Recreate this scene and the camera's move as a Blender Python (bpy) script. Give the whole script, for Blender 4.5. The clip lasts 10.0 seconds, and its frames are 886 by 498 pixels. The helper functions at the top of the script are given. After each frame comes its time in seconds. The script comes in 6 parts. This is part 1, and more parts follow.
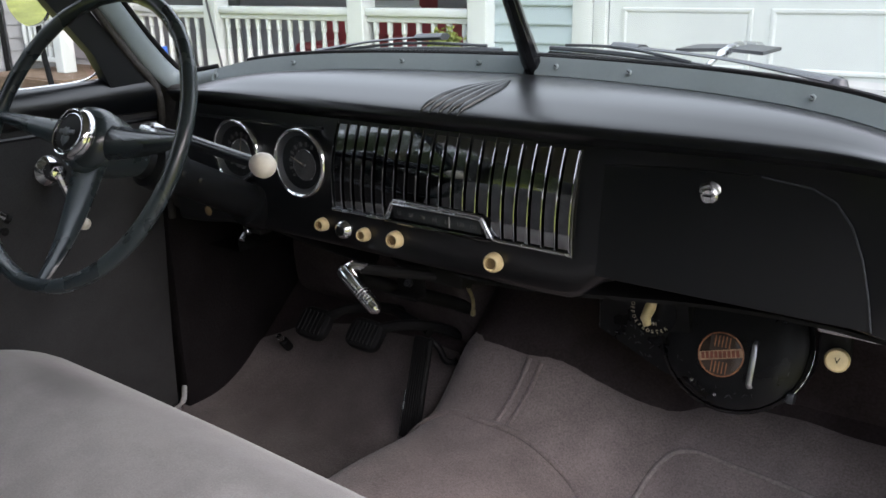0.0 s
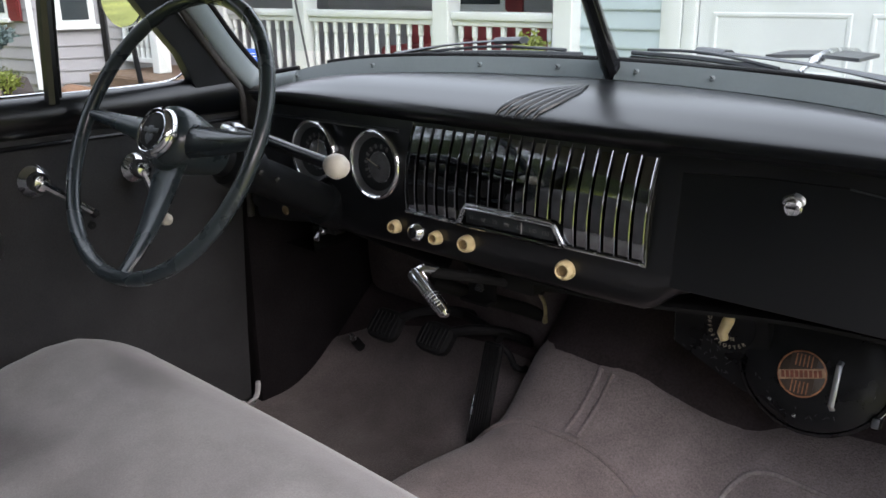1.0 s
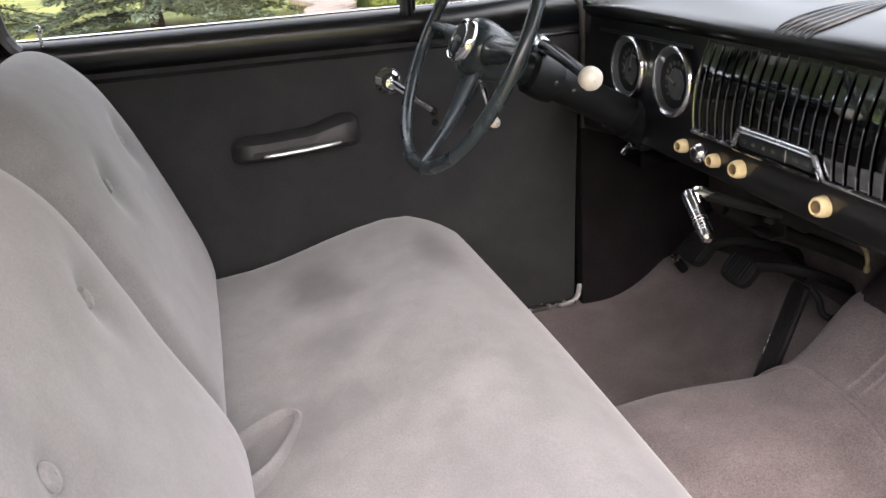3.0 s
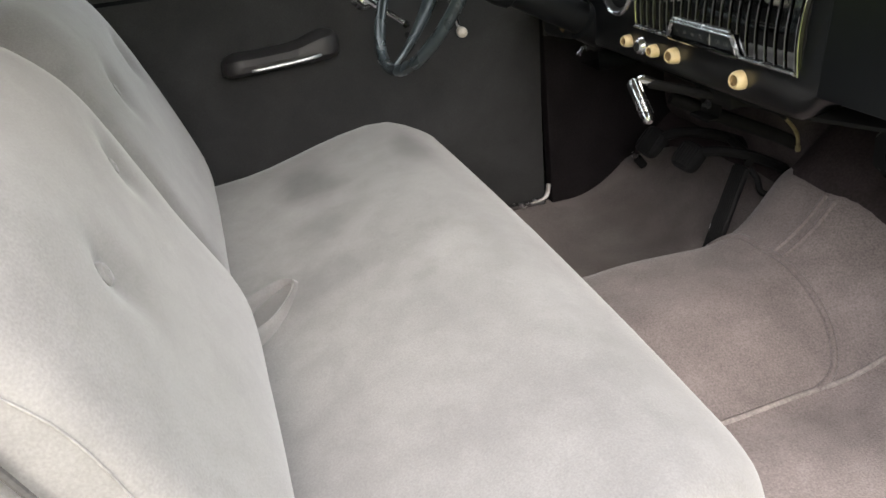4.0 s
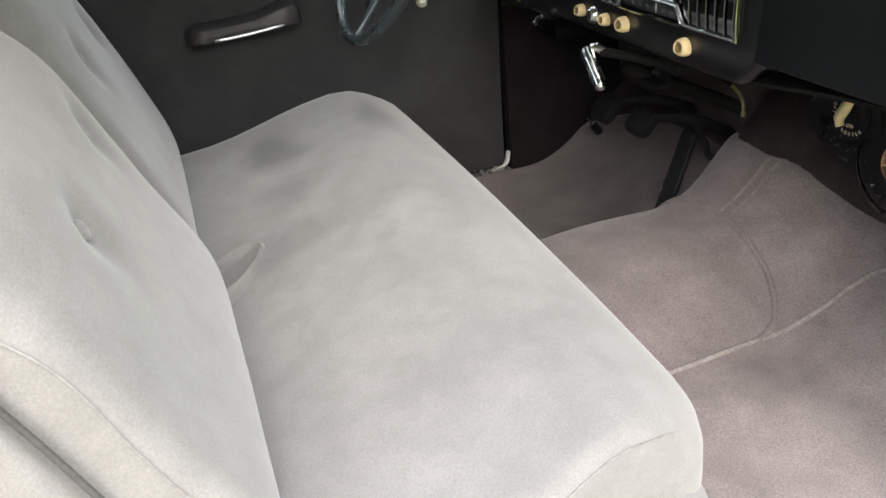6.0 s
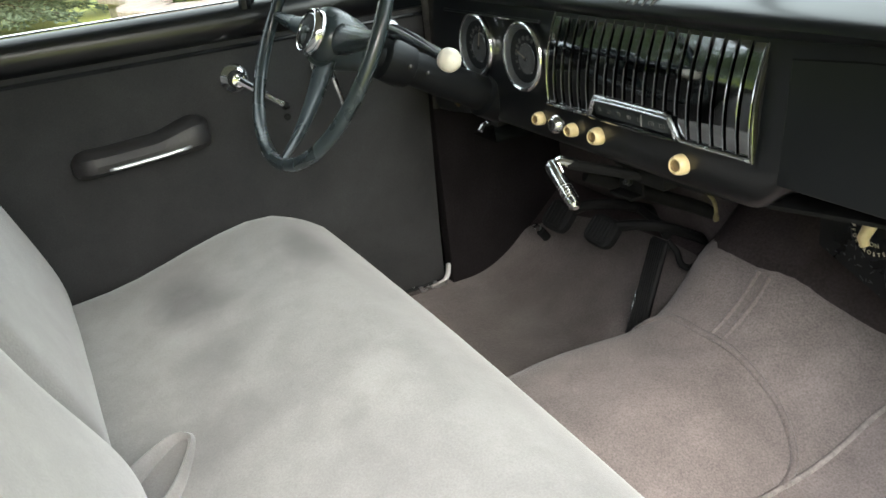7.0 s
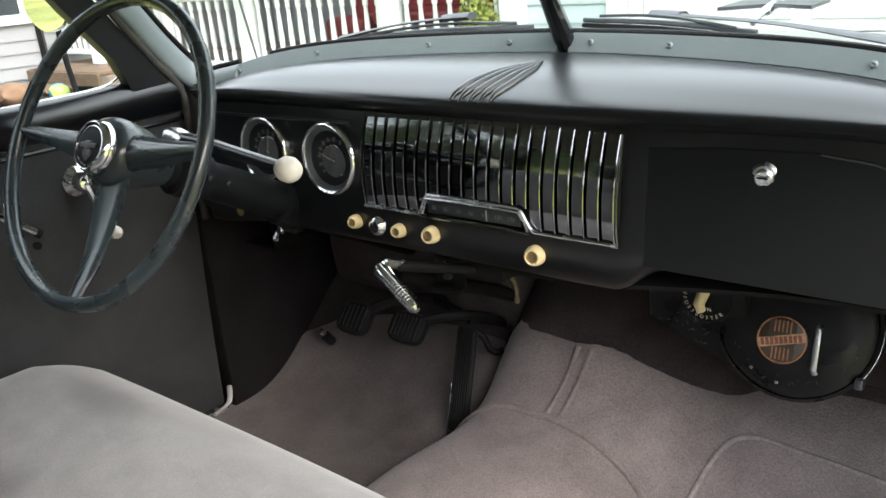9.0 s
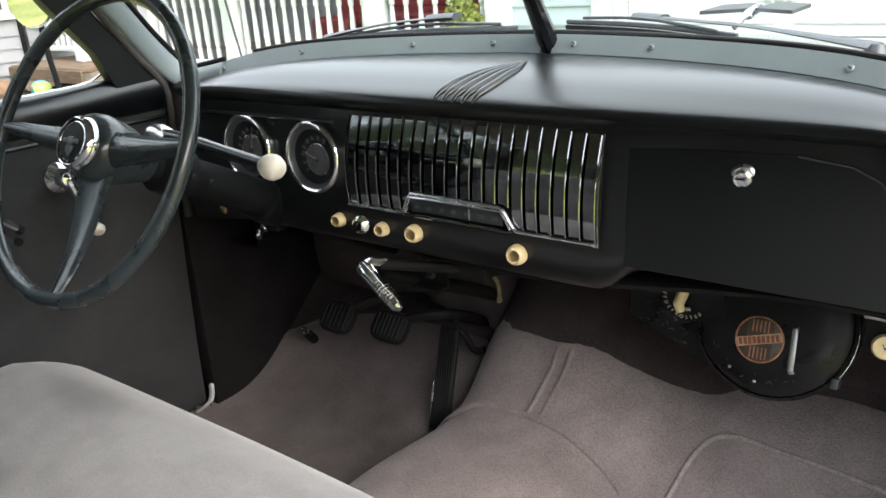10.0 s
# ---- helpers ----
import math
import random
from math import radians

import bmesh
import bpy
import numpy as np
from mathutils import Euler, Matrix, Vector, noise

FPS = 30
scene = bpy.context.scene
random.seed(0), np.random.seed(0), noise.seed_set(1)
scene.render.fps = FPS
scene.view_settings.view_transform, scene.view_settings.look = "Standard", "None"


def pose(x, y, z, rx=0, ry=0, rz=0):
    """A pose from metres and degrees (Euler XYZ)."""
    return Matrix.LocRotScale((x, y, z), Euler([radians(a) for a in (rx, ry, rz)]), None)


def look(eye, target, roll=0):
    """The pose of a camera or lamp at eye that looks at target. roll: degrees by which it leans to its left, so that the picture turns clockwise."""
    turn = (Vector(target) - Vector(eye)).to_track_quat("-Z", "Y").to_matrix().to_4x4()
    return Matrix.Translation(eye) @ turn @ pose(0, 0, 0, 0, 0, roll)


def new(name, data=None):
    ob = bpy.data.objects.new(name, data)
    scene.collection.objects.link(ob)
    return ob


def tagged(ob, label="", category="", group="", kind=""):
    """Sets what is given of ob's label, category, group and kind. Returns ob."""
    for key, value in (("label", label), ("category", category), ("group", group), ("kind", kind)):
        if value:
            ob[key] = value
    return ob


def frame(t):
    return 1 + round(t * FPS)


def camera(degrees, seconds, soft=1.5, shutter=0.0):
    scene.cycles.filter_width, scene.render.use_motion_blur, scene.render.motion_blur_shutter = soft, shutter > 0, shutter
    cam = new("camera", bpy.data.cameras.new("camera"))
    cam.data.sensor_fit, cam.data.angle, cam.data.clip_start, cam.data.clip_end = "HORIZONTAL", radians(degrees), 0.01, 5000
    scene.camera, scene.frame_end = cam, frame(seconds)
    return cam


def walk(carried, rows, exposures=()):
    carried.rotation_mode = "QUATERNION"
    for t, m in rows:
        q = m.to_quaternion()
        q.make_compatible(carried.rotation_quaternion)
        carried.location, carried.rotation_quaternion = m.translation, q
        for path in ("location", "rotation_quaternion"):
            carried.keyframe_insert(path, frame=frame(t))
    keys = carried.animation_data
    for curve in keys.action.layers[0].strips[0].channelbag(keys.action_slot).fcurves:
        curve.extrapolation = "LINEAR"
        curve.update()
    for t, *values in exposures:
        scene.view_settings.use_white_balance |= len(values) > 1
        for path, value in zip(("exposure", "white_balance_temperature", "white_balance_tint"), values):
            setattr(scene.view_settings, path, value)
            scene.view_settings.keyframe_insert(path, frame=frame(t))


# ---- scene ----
# ---------------------------------------------------------------- camera
cam = camera(55.2, 10.0, soft=1.6)
PATH = [
    (0, (0.6706, -0.3889, 1.2384), (-0.1844, 0.7532, 0.7753), -0.98),
    (0.5, (0.6715, -0.3859, 1.2374), (-0.2033, 0.7412, 0.7742), -1.06),
    (1, (0.674, -0.3738, 1.2363), (-0.2911, 0.6809, 0.782), -0.97),
    (1.5, (0.6911, -0.3301, 1.2337), (-0.4398, 0.5541, 0.7986), -0.66),
    (2, (0.7649, -0.276, 1.2295), (-0.5188, 0.3742, 0.8061), -1.67),
    (2.5, (0.8356, -0.2132, 1.2313), (-0.5165, 0.2384, 0.7644), -3.14),
    (3, (0.8993, -0.1596, 1.2254), (-0.4555, 0.1809, 0.679), -4.42),
    (3.2, (0.9312, -0.1493, 1.2334), (-0.4123, 0.172, 0.6487), -5.31),
    (4.5, (1.1672, -0.2028, 1.1855), (-0.1366, 0.1321, 0.5236), -7.35),
    (5, (1.1964, -0.1897, 1.2086), (-0.0872, 0.1235, 0.4984), -8.04),
    (6.3, (1.0855, -0.1941, 1.2099), (-0.1947, 0.2192, 0.5464), -6.46),
    (6.5, (1.0281, -0.1814, 1.2186), (-0.2522, 0.2603, 0.574), -6.79),
    (7, (0.8699, -0.1938, 1.2323), (-0.3769, 0.3887, 0.6355), -6.96),
    (7.5, (0.7176, -0.281, 1.2459), (-0.4075, 0.5372, 0.6847), -6.05),
    (8, (0.6395, -0.2921, 1.2642), (-0.3746, 0.6703, 0.7205), -6.12),
    (8.5, (0.6322, -0.3044, 1.2715), (-0.3141, 0.7323, 0.7424), -5.8),
    (9, (0.641, -0.3341, 1.2592), (-0.266, 0.7439, 0.744), -5.14),
    (9.5, (0.6472, -0.3388, 1.2601), (-0.2438, 0.751, 0.7421), -4.86),
    (10, (0.6472, -0.3388, 1.2581), (-0.2382, 0.7569, 0.7427), -4.36),
]
walk(cam, [(t, look(eye, target, roll)) for t, eye, target, roll in PATH],
     exposures=[
         (0.0, 1.29, 6350, 18), (1.0, 1.31, 6350, 19), (2.0, 1.22, 6650, 25), (2.5, 1.44, 6750, 28), (3.0, 2.00, 6700, 22),
         (4.5, 1.70, 6750, 11), (5.0, 1.64, 6750, 11), (6.5, 2.00, 6600, 8), (7.0, 2.22, 6600, 5), (7.5, 2.45, 6600, 5), (8.0, 2.28, 6600, 8), (8.5, 2.12, 6600, 10), (10.0, 1.97, 6600, 12),
     ])

# ---------------------------------------------------------------- sky and sun
world = bpy.data.worlds.new("overcast_sky")
scene.world = world
world.use_nodes = True
wn = world.node_tree.nodes
sky = wn.new("ShaderNodeTexSky")
sky.sky_type = 'NISHITA'
sky.sun_disc = False
sky.sun_elevation = radians(35.7)
sky.sun_rotation = radians(99)
sky.air_density, sky.dust_density, sky.ozone_density = 1.0, 3.0, 1.0
pale = wn.new("ShaderNodeMixRGB")
pale.inputs[0].default_value = 0.55
pale.inputs[2].default_value = (11.6, 12.1, 12.5, 1)
world.node_tree.links.new(sky.outputs[0], pale.inputs[1])
world.node_tree.links.new(pale.outputs[0], wn["Background"].inputs[0])
wn["Background"].inputs[1].default_value = 0.15

sun_data = bpy.data.lights.new("sun", 'SUN')
sun_data.energy, sun_data.angle, sun_data.color = 1.15, radians(55), (1.0, 0.975, 0.95)
sun = new("sun", sun_data)
sun.matrix_basis = look((7.5, -1.2, 5.45), (0, 0, 0))

# ---------------------------------------------------------------- materials
def material(name, col, rough=0.5, metal=0.0, var=0.2, scale=6.0, grain=0.08, gscale=220.0, bump=0.15,
             sheen=0.0, spec=0.5, coat=0.0, col2=None, dist=0.002, rvar=0.0, stretch=(1, 1, 1), mott=0.0, mscale=18.0, crough=0.08, nap_shade_marks=()):
    """A painted, woven, moulded or plated surface: broad patches, fine grain and relief."""
    m = bpy.data.materials.new(name)
    m.use_nodes = True
    nt = m.node_tree
    n, l = nt.nodes, nt.links
    b = n["Principled BSDF"]
    tc = n.new("ShaderNodeTexCoord")
    mp = n.new("ShaderNodeMapping")
    mp.inputs["Scale"].default_value = stretch
    l.new(tc.outputs["Object"], mp.inputs[0])
    big = n.new("ShaderNodeTexNoise")
    big.inputs["Scale"].default_value = scale
    big.inputs["Detail"].default_value = 5
    fine = n.new("ShaderNodeTexNoise")
    fine.inputs["Scale"].default_value = gscale
    fine.inputs["Detail"].default_value = 3
    l.new(mp.outputs[0], big.inputs["Vector"])
    l.new(mp.outputs[0], fine.inputs["Vector"])
    ramp = n.new("ShaderNodeValToRGB")
    dark = tuple(c * (1 - var) for c in (col2 or col))
    light = tuple(min(1, c * (1 + var)) for c in col)
    ramp.color_ramp.elements[0].position, ramp.color_ramp.elements[1].position = 0.34, 0.66
    ramp.color_ramp.elements[0].color = (*dark, 1)
    ramp.color_ramp.elements[1].color = (*light, 1)
    l.new(big.outputs[0], ramp.inputs[0])
    mul = n.new("ShaderNodeMixRGB")
    mul.blend_type = 'MULTIPLY'
    mul.inputs[0].default_value = 1.0
    gr = n.new("ShaderNodeMapRange")
    gr.inputs[1].default_value, gr.inputs[2].default_value = 0.3, 0.7
    gr.inputs[3].default_value, gr.inputs[4].default_value = 1 - grain, 1 + grain
    l.new(fine.outputs[0], gr.inputs[0])
    l.new(ramp.outputs[0], mul.inputs[1])
    l.new(gr.outputs[0], mul.inputs[2])
    last = mul
    if mott:
        # brushed nap: soft-edged patches, darker and lighter
        mo = n.new("ShaderNodeTexNoise")
        mo.inputs["Scale"].default_value, mo.inputs["Detail"].default_value, mo.inputs["Distortion"].default_value = mscale, 5, 0.4
        l.new(mp.outputs[0], mo.inputs["Vector"])
        mr = n.new("ShaderNodeMapRange")
        mr.inputs[1].default_value, mr.inputs[2].default_value = 0.38, 0.62
        mr.inputs[3].default_value, mr.inputs[4].default_value = 1 - mott, 1 + mott
        l.new(mo.outputs[0], mr.inputs[0])
        last = n.new("ShaderNodeMixRGB")
        last.blend_type = 'MULTIPLY'
        last.inputs[0].default_value = 1.0
        l.new(mul.outputs[0], last.inputs[1])
        l.new(mr.outputs[0], last.inputs[2])
    for (cx, cy, cz), (rx, ry, rz), k in nap_shade_marks:
        # one soft lens-shaped mark: nap pressed the other way, carpet light and shade painted
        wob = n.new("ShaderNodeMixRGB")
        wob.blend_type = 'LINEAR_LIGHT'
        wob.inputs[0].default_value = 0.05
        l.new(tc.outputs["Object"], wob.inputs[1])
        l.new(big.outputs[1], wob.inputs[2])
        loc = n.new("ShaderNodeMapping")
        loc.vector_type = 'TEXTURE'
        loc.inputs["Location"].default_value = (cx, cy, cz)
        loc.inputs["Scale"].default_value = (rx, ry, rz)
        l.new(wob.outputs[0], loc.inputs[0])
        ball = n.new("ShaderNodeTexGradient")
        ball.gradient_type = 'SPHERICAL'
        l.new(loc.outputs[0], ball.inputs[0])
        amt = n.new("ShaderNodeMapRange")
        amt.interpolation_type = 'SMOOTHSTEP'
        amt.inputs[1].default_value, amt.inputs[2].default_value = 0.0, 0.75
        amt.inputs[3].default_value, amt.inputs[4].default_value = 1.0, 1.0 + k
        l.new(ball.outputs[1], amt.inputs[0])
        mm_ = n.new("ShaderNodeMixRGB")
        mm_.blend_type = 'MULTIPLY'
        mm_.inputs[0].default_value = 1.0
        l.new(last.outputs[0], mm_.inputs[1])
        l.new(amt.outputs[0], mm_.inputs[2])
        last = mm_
    l.new(last.outputs[0], b.inputs["Base Color"])
    b.inputs["Metallic"].default_value = metal
    b.inputs["Specular IOR Level"].default_value = spec
    b.inputs["Coat Weight"].default_value = coat
    b.inputs["Coat Roughness"].default_value = crough
    if sheen:
        b.inputs["Sheen Weight"].default_value = sheen
        b.inputs["Sheen Roughness"].default_value = 0.45
    rr = n.new("ShaderNodeMapRange")
    rr.inputs[1].default_value, rr.inputs[2].default_value = 0.3, 0.7
    rr.inputs[3].default_value, rr.inputs[4].default_value = max(0.02, rough - rvar), rough + rvar
    l.new(big.outputs[0], rr.inputs[0])
    l.new(rr.outputs[0], b.inputs["Roughness"])
    if bump:
        bp = n.new("ShaderNodeBump")
        bp.inputs["Strength"].default_value = bump
        bp.inputs["Distance"].default_value = dist
        l.new(fine.outputs[0], bp.inputs["Height"])
        l.new(bp.outputs[0], b.inputs["Normal"])
    return m


def pane_material(name, tint, gloss=0.9, rough=0.02):
    m = bpy.data.materials.new(name)
    m.use_nodes = True
    n, l = m.node_tree.nodes, m.node_tree.links
    n.remove(n["Principled BSDF"])
    tr, gl, fr, mx = (n.new("ShaderNodeBsdfTransparent"), n.new("ShaderNodeBsdfGlossy"),
                      n.new("ShaderNodeFresnel"), n.new("ShaderNodeMixShader"))
    tr.inputs[0].default_value = (*tint, 1)
    gl.inputs[0].default_value = (gloss, gloss, gloss, 1)
    gl.inputs["Roughness"].default_value = rough
    fr.inputs[0].default_value = 1.45
    l.new(fr.outputs[0], mx.inputs[0])
    l.new(tr.outputs[0], mx.inputs[1])
    l.new(gl.outputs[0], mx.inputs[2])
    l.new(mx.outputs[0], n["Material Output"].inputs[0])
    return m


VELOUR = material("grey_velour", (0.212, 0.204, 0.200), 0.9, var=0.10, scale=4.5, grain=0.10, gscale=420, bump=0.25, sheen=0.35, spec=0.15, dist=0.0012, mott=0.05, mscale=22,
                  nap_shade_marks=(((-0.41, -0.055, 0.66), (0.15, 0.085, 0.2), -0.50), ((-0.43, 0.155, 0.66), (0.16, 0.06, 0.2), -0.42), ((-0.30, -0.06, 0.66), (0.11, 0.08, 0.2), 0.16),
                           ((-0.215, -0.06, 0.66), (0.11, 0.09, 0.2), -0.26), ((0.036, 0.107, 0.66), (0.10, 0.06, 0.2), 0.16), ((-0.05, -0.08, 0.66), (0.07, 0.17, 0.2), -0.18)))
# driver's footwell soil and shade painted dark, passenger's door light painted pale
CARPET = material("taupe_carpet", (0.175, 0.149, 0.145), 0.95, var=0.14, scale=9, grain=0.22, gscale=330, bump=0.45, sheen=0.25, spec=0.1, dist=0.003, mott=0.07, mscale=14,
                  nap_shade_marks=(((-0.44, 0.74, 0.48), (0.34, 0.48, 0.5), -0.52), ((0.44, 0.40, 0.38), (0.28, 0.75, 0.4), 0.42)))
CLOTH = material("charcoal_door_cloth", (0.036, 0.0365, 0.038), 0.9, var=0.14, scale=4, grain=0.16, gscale=480, bump=0.35, sheen=0.12, spec=0.15, dist=0.001, mott=0.12, mscale=9)
SATIN = material("satin_black_paint", (0.0020, 0.0027, 0.0036), 0.28, var=0.12, scale=7, grain=0.04, gscale=160, bump=0.0, spec=0.66, rvar=0.006)
GLOSS = material("gloss_black_enamel", (0.009, 0.010, 0.012), 0.18, var=0.15, scale=12, grain=0.05, bump=0.03, rvar=0.06, spec=0.3)
BODY = material("black_body_lacquer", (0.011, 0.013, 0.014), 0.13, var=0.1, scale=3, grain=0.03, bump=0.0, coat=0.6, rvar=0.03)
GREYTRIM = material("slate_grey_trim_paint", (0.215, 0.255, 0.265), 0.36, metal=0.05, var=0.06, scale=9, grain=0.02, bump=0.0, rvar=0.06)
CHROME = material("chrome_plate", (0.78, 0.79, 0.8), 0.1, metal=1.0, var=0.06, scale=30, grain=0.03, bump=0.0, rvar=0.04)
DULLCHROME = material("aged_chrome", (0.55, 0.56, 0.57), 0.24, metal=1.0, var=0.18, scale=40, grain=0.08, bump=0.04, rvar=0.08)
BARCHROME = material("dark_plated_grille", (0.215, 0.222, 0.228), 0.07, metal=1.0, var=0.12, scale=25, grain=0.05, gscale=90, bump=0.02, rvar=0.03)
ALLOY = material("spun_grey_alloy", (0.42, 0.44, 0.45), 0.34, metal=0.85, var=0.1, scale=30, grain=0.05, bump=0.0, rvar=0.05)
BRIGHTALU = material("polished_aluminium_plate", (0.75, 0.75, 0.74), 0.38, metal=0.6, var=0.1, scale=30, grain=0.05, bump=0.05, rvar=0.06)
IVORY = material("ivory_plastic", (0.68, 0.55, 0.31), 0.35, var=0.12, scale=60, grain=0.05, bump=0.03)
IVORYDARK = material("aged_ivory_inlay", (0.22, 0.15, 0.07), 0.45, var=0.2, scale=70, bump=0.05)
WHITEKNOB = material("bone_white_plastic", (0.62, 0.58, 0.50), 0.3, var=0.08, scale=60, grain=0.03, bump=0.02)
WHEEL = material("charcoal_wheel_plastic", (0.026, 0.036, 0.040), 0.27, var=0.15, scale=14, grain=0.05, gscale=120, bump=0.03, rvar=0.06, coat=0.2)
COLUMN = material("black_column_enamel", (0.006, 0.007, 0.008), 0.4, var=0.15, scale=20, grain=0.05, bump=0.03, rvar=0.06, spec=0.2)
RUBBER = material("black_rubber", (0.0075, 0.0075, 0.008), 0.6, var=0.2, scale=40, grain=0.1, bump=0.1, spec=0.15)
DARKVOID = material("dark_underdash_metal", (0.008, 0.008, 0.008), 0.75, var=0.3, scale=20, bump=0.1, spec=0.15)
HEATER = material("worn_black_heater_enamel", (0.006, 0.0065, 0.0075), 0.32, var=0.3, scale=30, grain=0.1, bump=0.08, rvar=0.1, spec=0.22)
CABLEEND = material("yellowed_cable_wire", (0.42, 0.36, 0.19), 0.45, metal=0.3, var=0.2, scale=60)
COPPER = material("faded_copper_badge", (0.36, 0.17, 0.09), 0.45, metal=0.4, var=0.3, scale=90, bump=0.1)
BADGEBASE = material("dark_brown_badge_enamel", (0.045, 0.030, 0.022), 0.4, var=0.2, scale=80)
BADGETAN = material("worn_tan_band", (0.42, 0.27, 0.17), 0.5, var=0.25, scale=110)
REDINK = material("brick_red_print", (0.20, 0.065, 0.04), 0.5, var=0.2, scale=120)
PALEINK = material("cream_print", (0.62, 0.55, 0.42), 0.5, var=0.1, scale=120)
HEADLINER = material("grey_headliner", (0.20, 0.19, 0.185), 0.95, var=0.1, scale=8, grain=0.1, bump=0.2)
WELT = material("grey_windlace_cloth", (0.075, 0.072, 0.070), 0.9, var=0.2, scale=25, grain=0.15, bump=0.3, spec=0.15)
DIALFACE = material("charcoal_dial_face", (0.020, 0.024, 0.026), 0.4, var=0.15, scale=60)
DIALDISC = material("pewter_inner_dial", (0.20, 0.21, 0.21), 0.45, var=0.15, scale=50)
STATIONINK = material("dim_dial_figures", (0.085, 0.085, 0.08), 0.5, var=0.1, scale=60)
DIALINK = material("dial_marks", (0.26, 0.26, 0.25), 0.5, var=0.1, scale=60)
GLASS = pane_material("clear_auto_glass", (0.89, 0.945, 0.925), 0.8)
DIALGLASS = pane_material("dial_glass", (0.9, 0.9, 0.9), 0.7)
ARMVINYL = material("charcoal_armrest_vinyl", (0.030, 0.029, 0.030), 0.5, var=0.15, scale=20, grain=0.08, gscale=300, bump=0.15)
STITCH = material("seat_stitching", (0.235, 0.226, 0.220), 0.9, var=0.15, scale=90, bump=0.2)
PIPING = material("carpet_binding", (0.225, 0.20, 0.19), 0.9, var=0.15, scale=60, grain=0.2, bump=0.4)
WIPERGREY = material("dull_grey_wiper_metal", (0.055, 0.06, 0.066), 0.4, metal=0.3, var=0.15, scale=40)
FELT = material("dark_brown_felt", (0.043, 0.034, 0.035), 0.95, var=0.25, scale=12, grain=0.2, bump=0.4, spec=0.1)
PADFELT = material("brown_jute_pad", (0.066, 0.055, 0.055), 0.95, var=0.25, scale=12, grain=0.2, bump=0.4, spec=0.1)
KICK = material("black_brown_kick_panel", (0.0125, 0.0108, 0.0116), 0.95, var=0.2, scale=12, grain=0.2, bump=0.3, spec=0.1)
MIRROR = material("mirror_glass", (0.85, 0.87, 0.86), 0.02, metal=1.0, var=0.01, bump=0)

# ---------------------------------------------------------------- mesh helpers
def world_of(ob):
    return ob.matrix_basis if ob.parent is None else world_of(ob.parent) @ ob.matrix_parent_inverse @ ob.matrix_basis


def part(name, bm, mat, parent=None, label="", smooth=35, inward=False):
    """Links a bmesh, in world coordinates, as one mesh object under a thing or a part."""
    bmesh.ops.recalc_face_normals(bm, faces=bm.faces)
    me = bpy.data.meshes.new(name)
    bm.to_mesh(me)
    bm.free()
    me.materials.append(mat)
    if inward:
        for p in me.polygons:
            if p.normal.dot(Vector((0.0, -0.2, 1.15)) - p.center) < 0:
                p.flip()
    if smooth:
        me.shade_smooth()
        me.set_sharp_from_angle(angle=radians(smooth))
    ob = new(name, me)
    if parent is not None:
        ob.parent = parent
        ob.matrix_parent_inverse = world_of(parent).inverted()
    return tagged(ob, label)


def thing(name, base, label, category, group="", kind=""):
    ob = new(name)
    ob.empty_display_size = 0.05
    ob.matrix_basis = Matrix.Translation(base)
    return tagged(ob, label, category, group, kind)


def solo(name, bm, mat, label, category, kind="", group="", smooth=35):
    return tagged(part(name, bm, mat, None, label, smooth), label, category, group, kind)


def box(lo, hi, bevel=0.0, segs=2, bm=None, m=None):
    bm = bm or bmesh.new()
    c = [(a + b) / 2 for a, b in zip(lo, hi)]
    s = [abs(b - a) for a, b in zip(lo, hi)]
    mat = Matrix.Translation(c) @ Matrix.Diagonal((*s, 1))
    made = bmesh.ops.create_cube(bm, size=1, matrix=(m @ mat) if m is not None else mat)
    if bevel:
        vs = set(made["verts"])
        es = [e for e in bm.edges if e.verts[0] in vs and e.verts[1] in vs]
        bmesh.ops.bevel(bm, geom=es, offset=bevel, segments=segs, affect='EDGES', profile=0.5)
    return bm


def rings(loops, bm=None, cap=True, closed=False):
    """Joins loops of points, all of one length, into a skin."""
    bm = bm or bmesh.new()
    vs = [[bm.verts.new(p) for p in loop] for loop in loops]
    k = len(vs[0])
    pairs = list(zip(vs, vs[1:])) + ([(vs[-1], vs[0])] if closed else [])
    for a, b in pairs:
        for i in range(k):
            j = (i + 1) % k
            bm.faces.new((a[i], a[j], b[j], b[i]))
    if cap and not closed:
        bm.faces.new(vs[0][::-1])
        bm.faces.new(vs[-1])
    return bm


def sheet(fn, nu, nv, bm=None, off=None):
    """A grid of points fn(u, v); off is the way to its other side, which gives it thickness."""
    bm = bm or bmesh.new()
    skins = []
    for o in ([Vector((0, 0, 0))] if off is None else [Vector((0, 0, 0)), Vector(off)]):
        vs = [[bm.verts.new(fn(i / nu, j / nv) + o) for j in range(nv + 1)] for i in range(nu + 1)]
        for i in range(nu):
            for j in range(nv):
                bm.faces.new((vs[i][j], vs[i + 1][j], vs[i + 1][j + 1], vs[i][j + 1]))
        skins.append([vs[i][0] for i in range(nu)] + [vs[nu][j] for j in range(nv)] + [vs[i][nv] for i in range(nu, 0, -1)] + [vs[0][j] for j in range(nv, 0, -1)])
    if off is not None:
        a, b = skins
        for i in range(len(a)):
            j = (i + 1) % len(a)
            bm.faces.new((a[i], a[j], b[j], b[i]))
    return bm


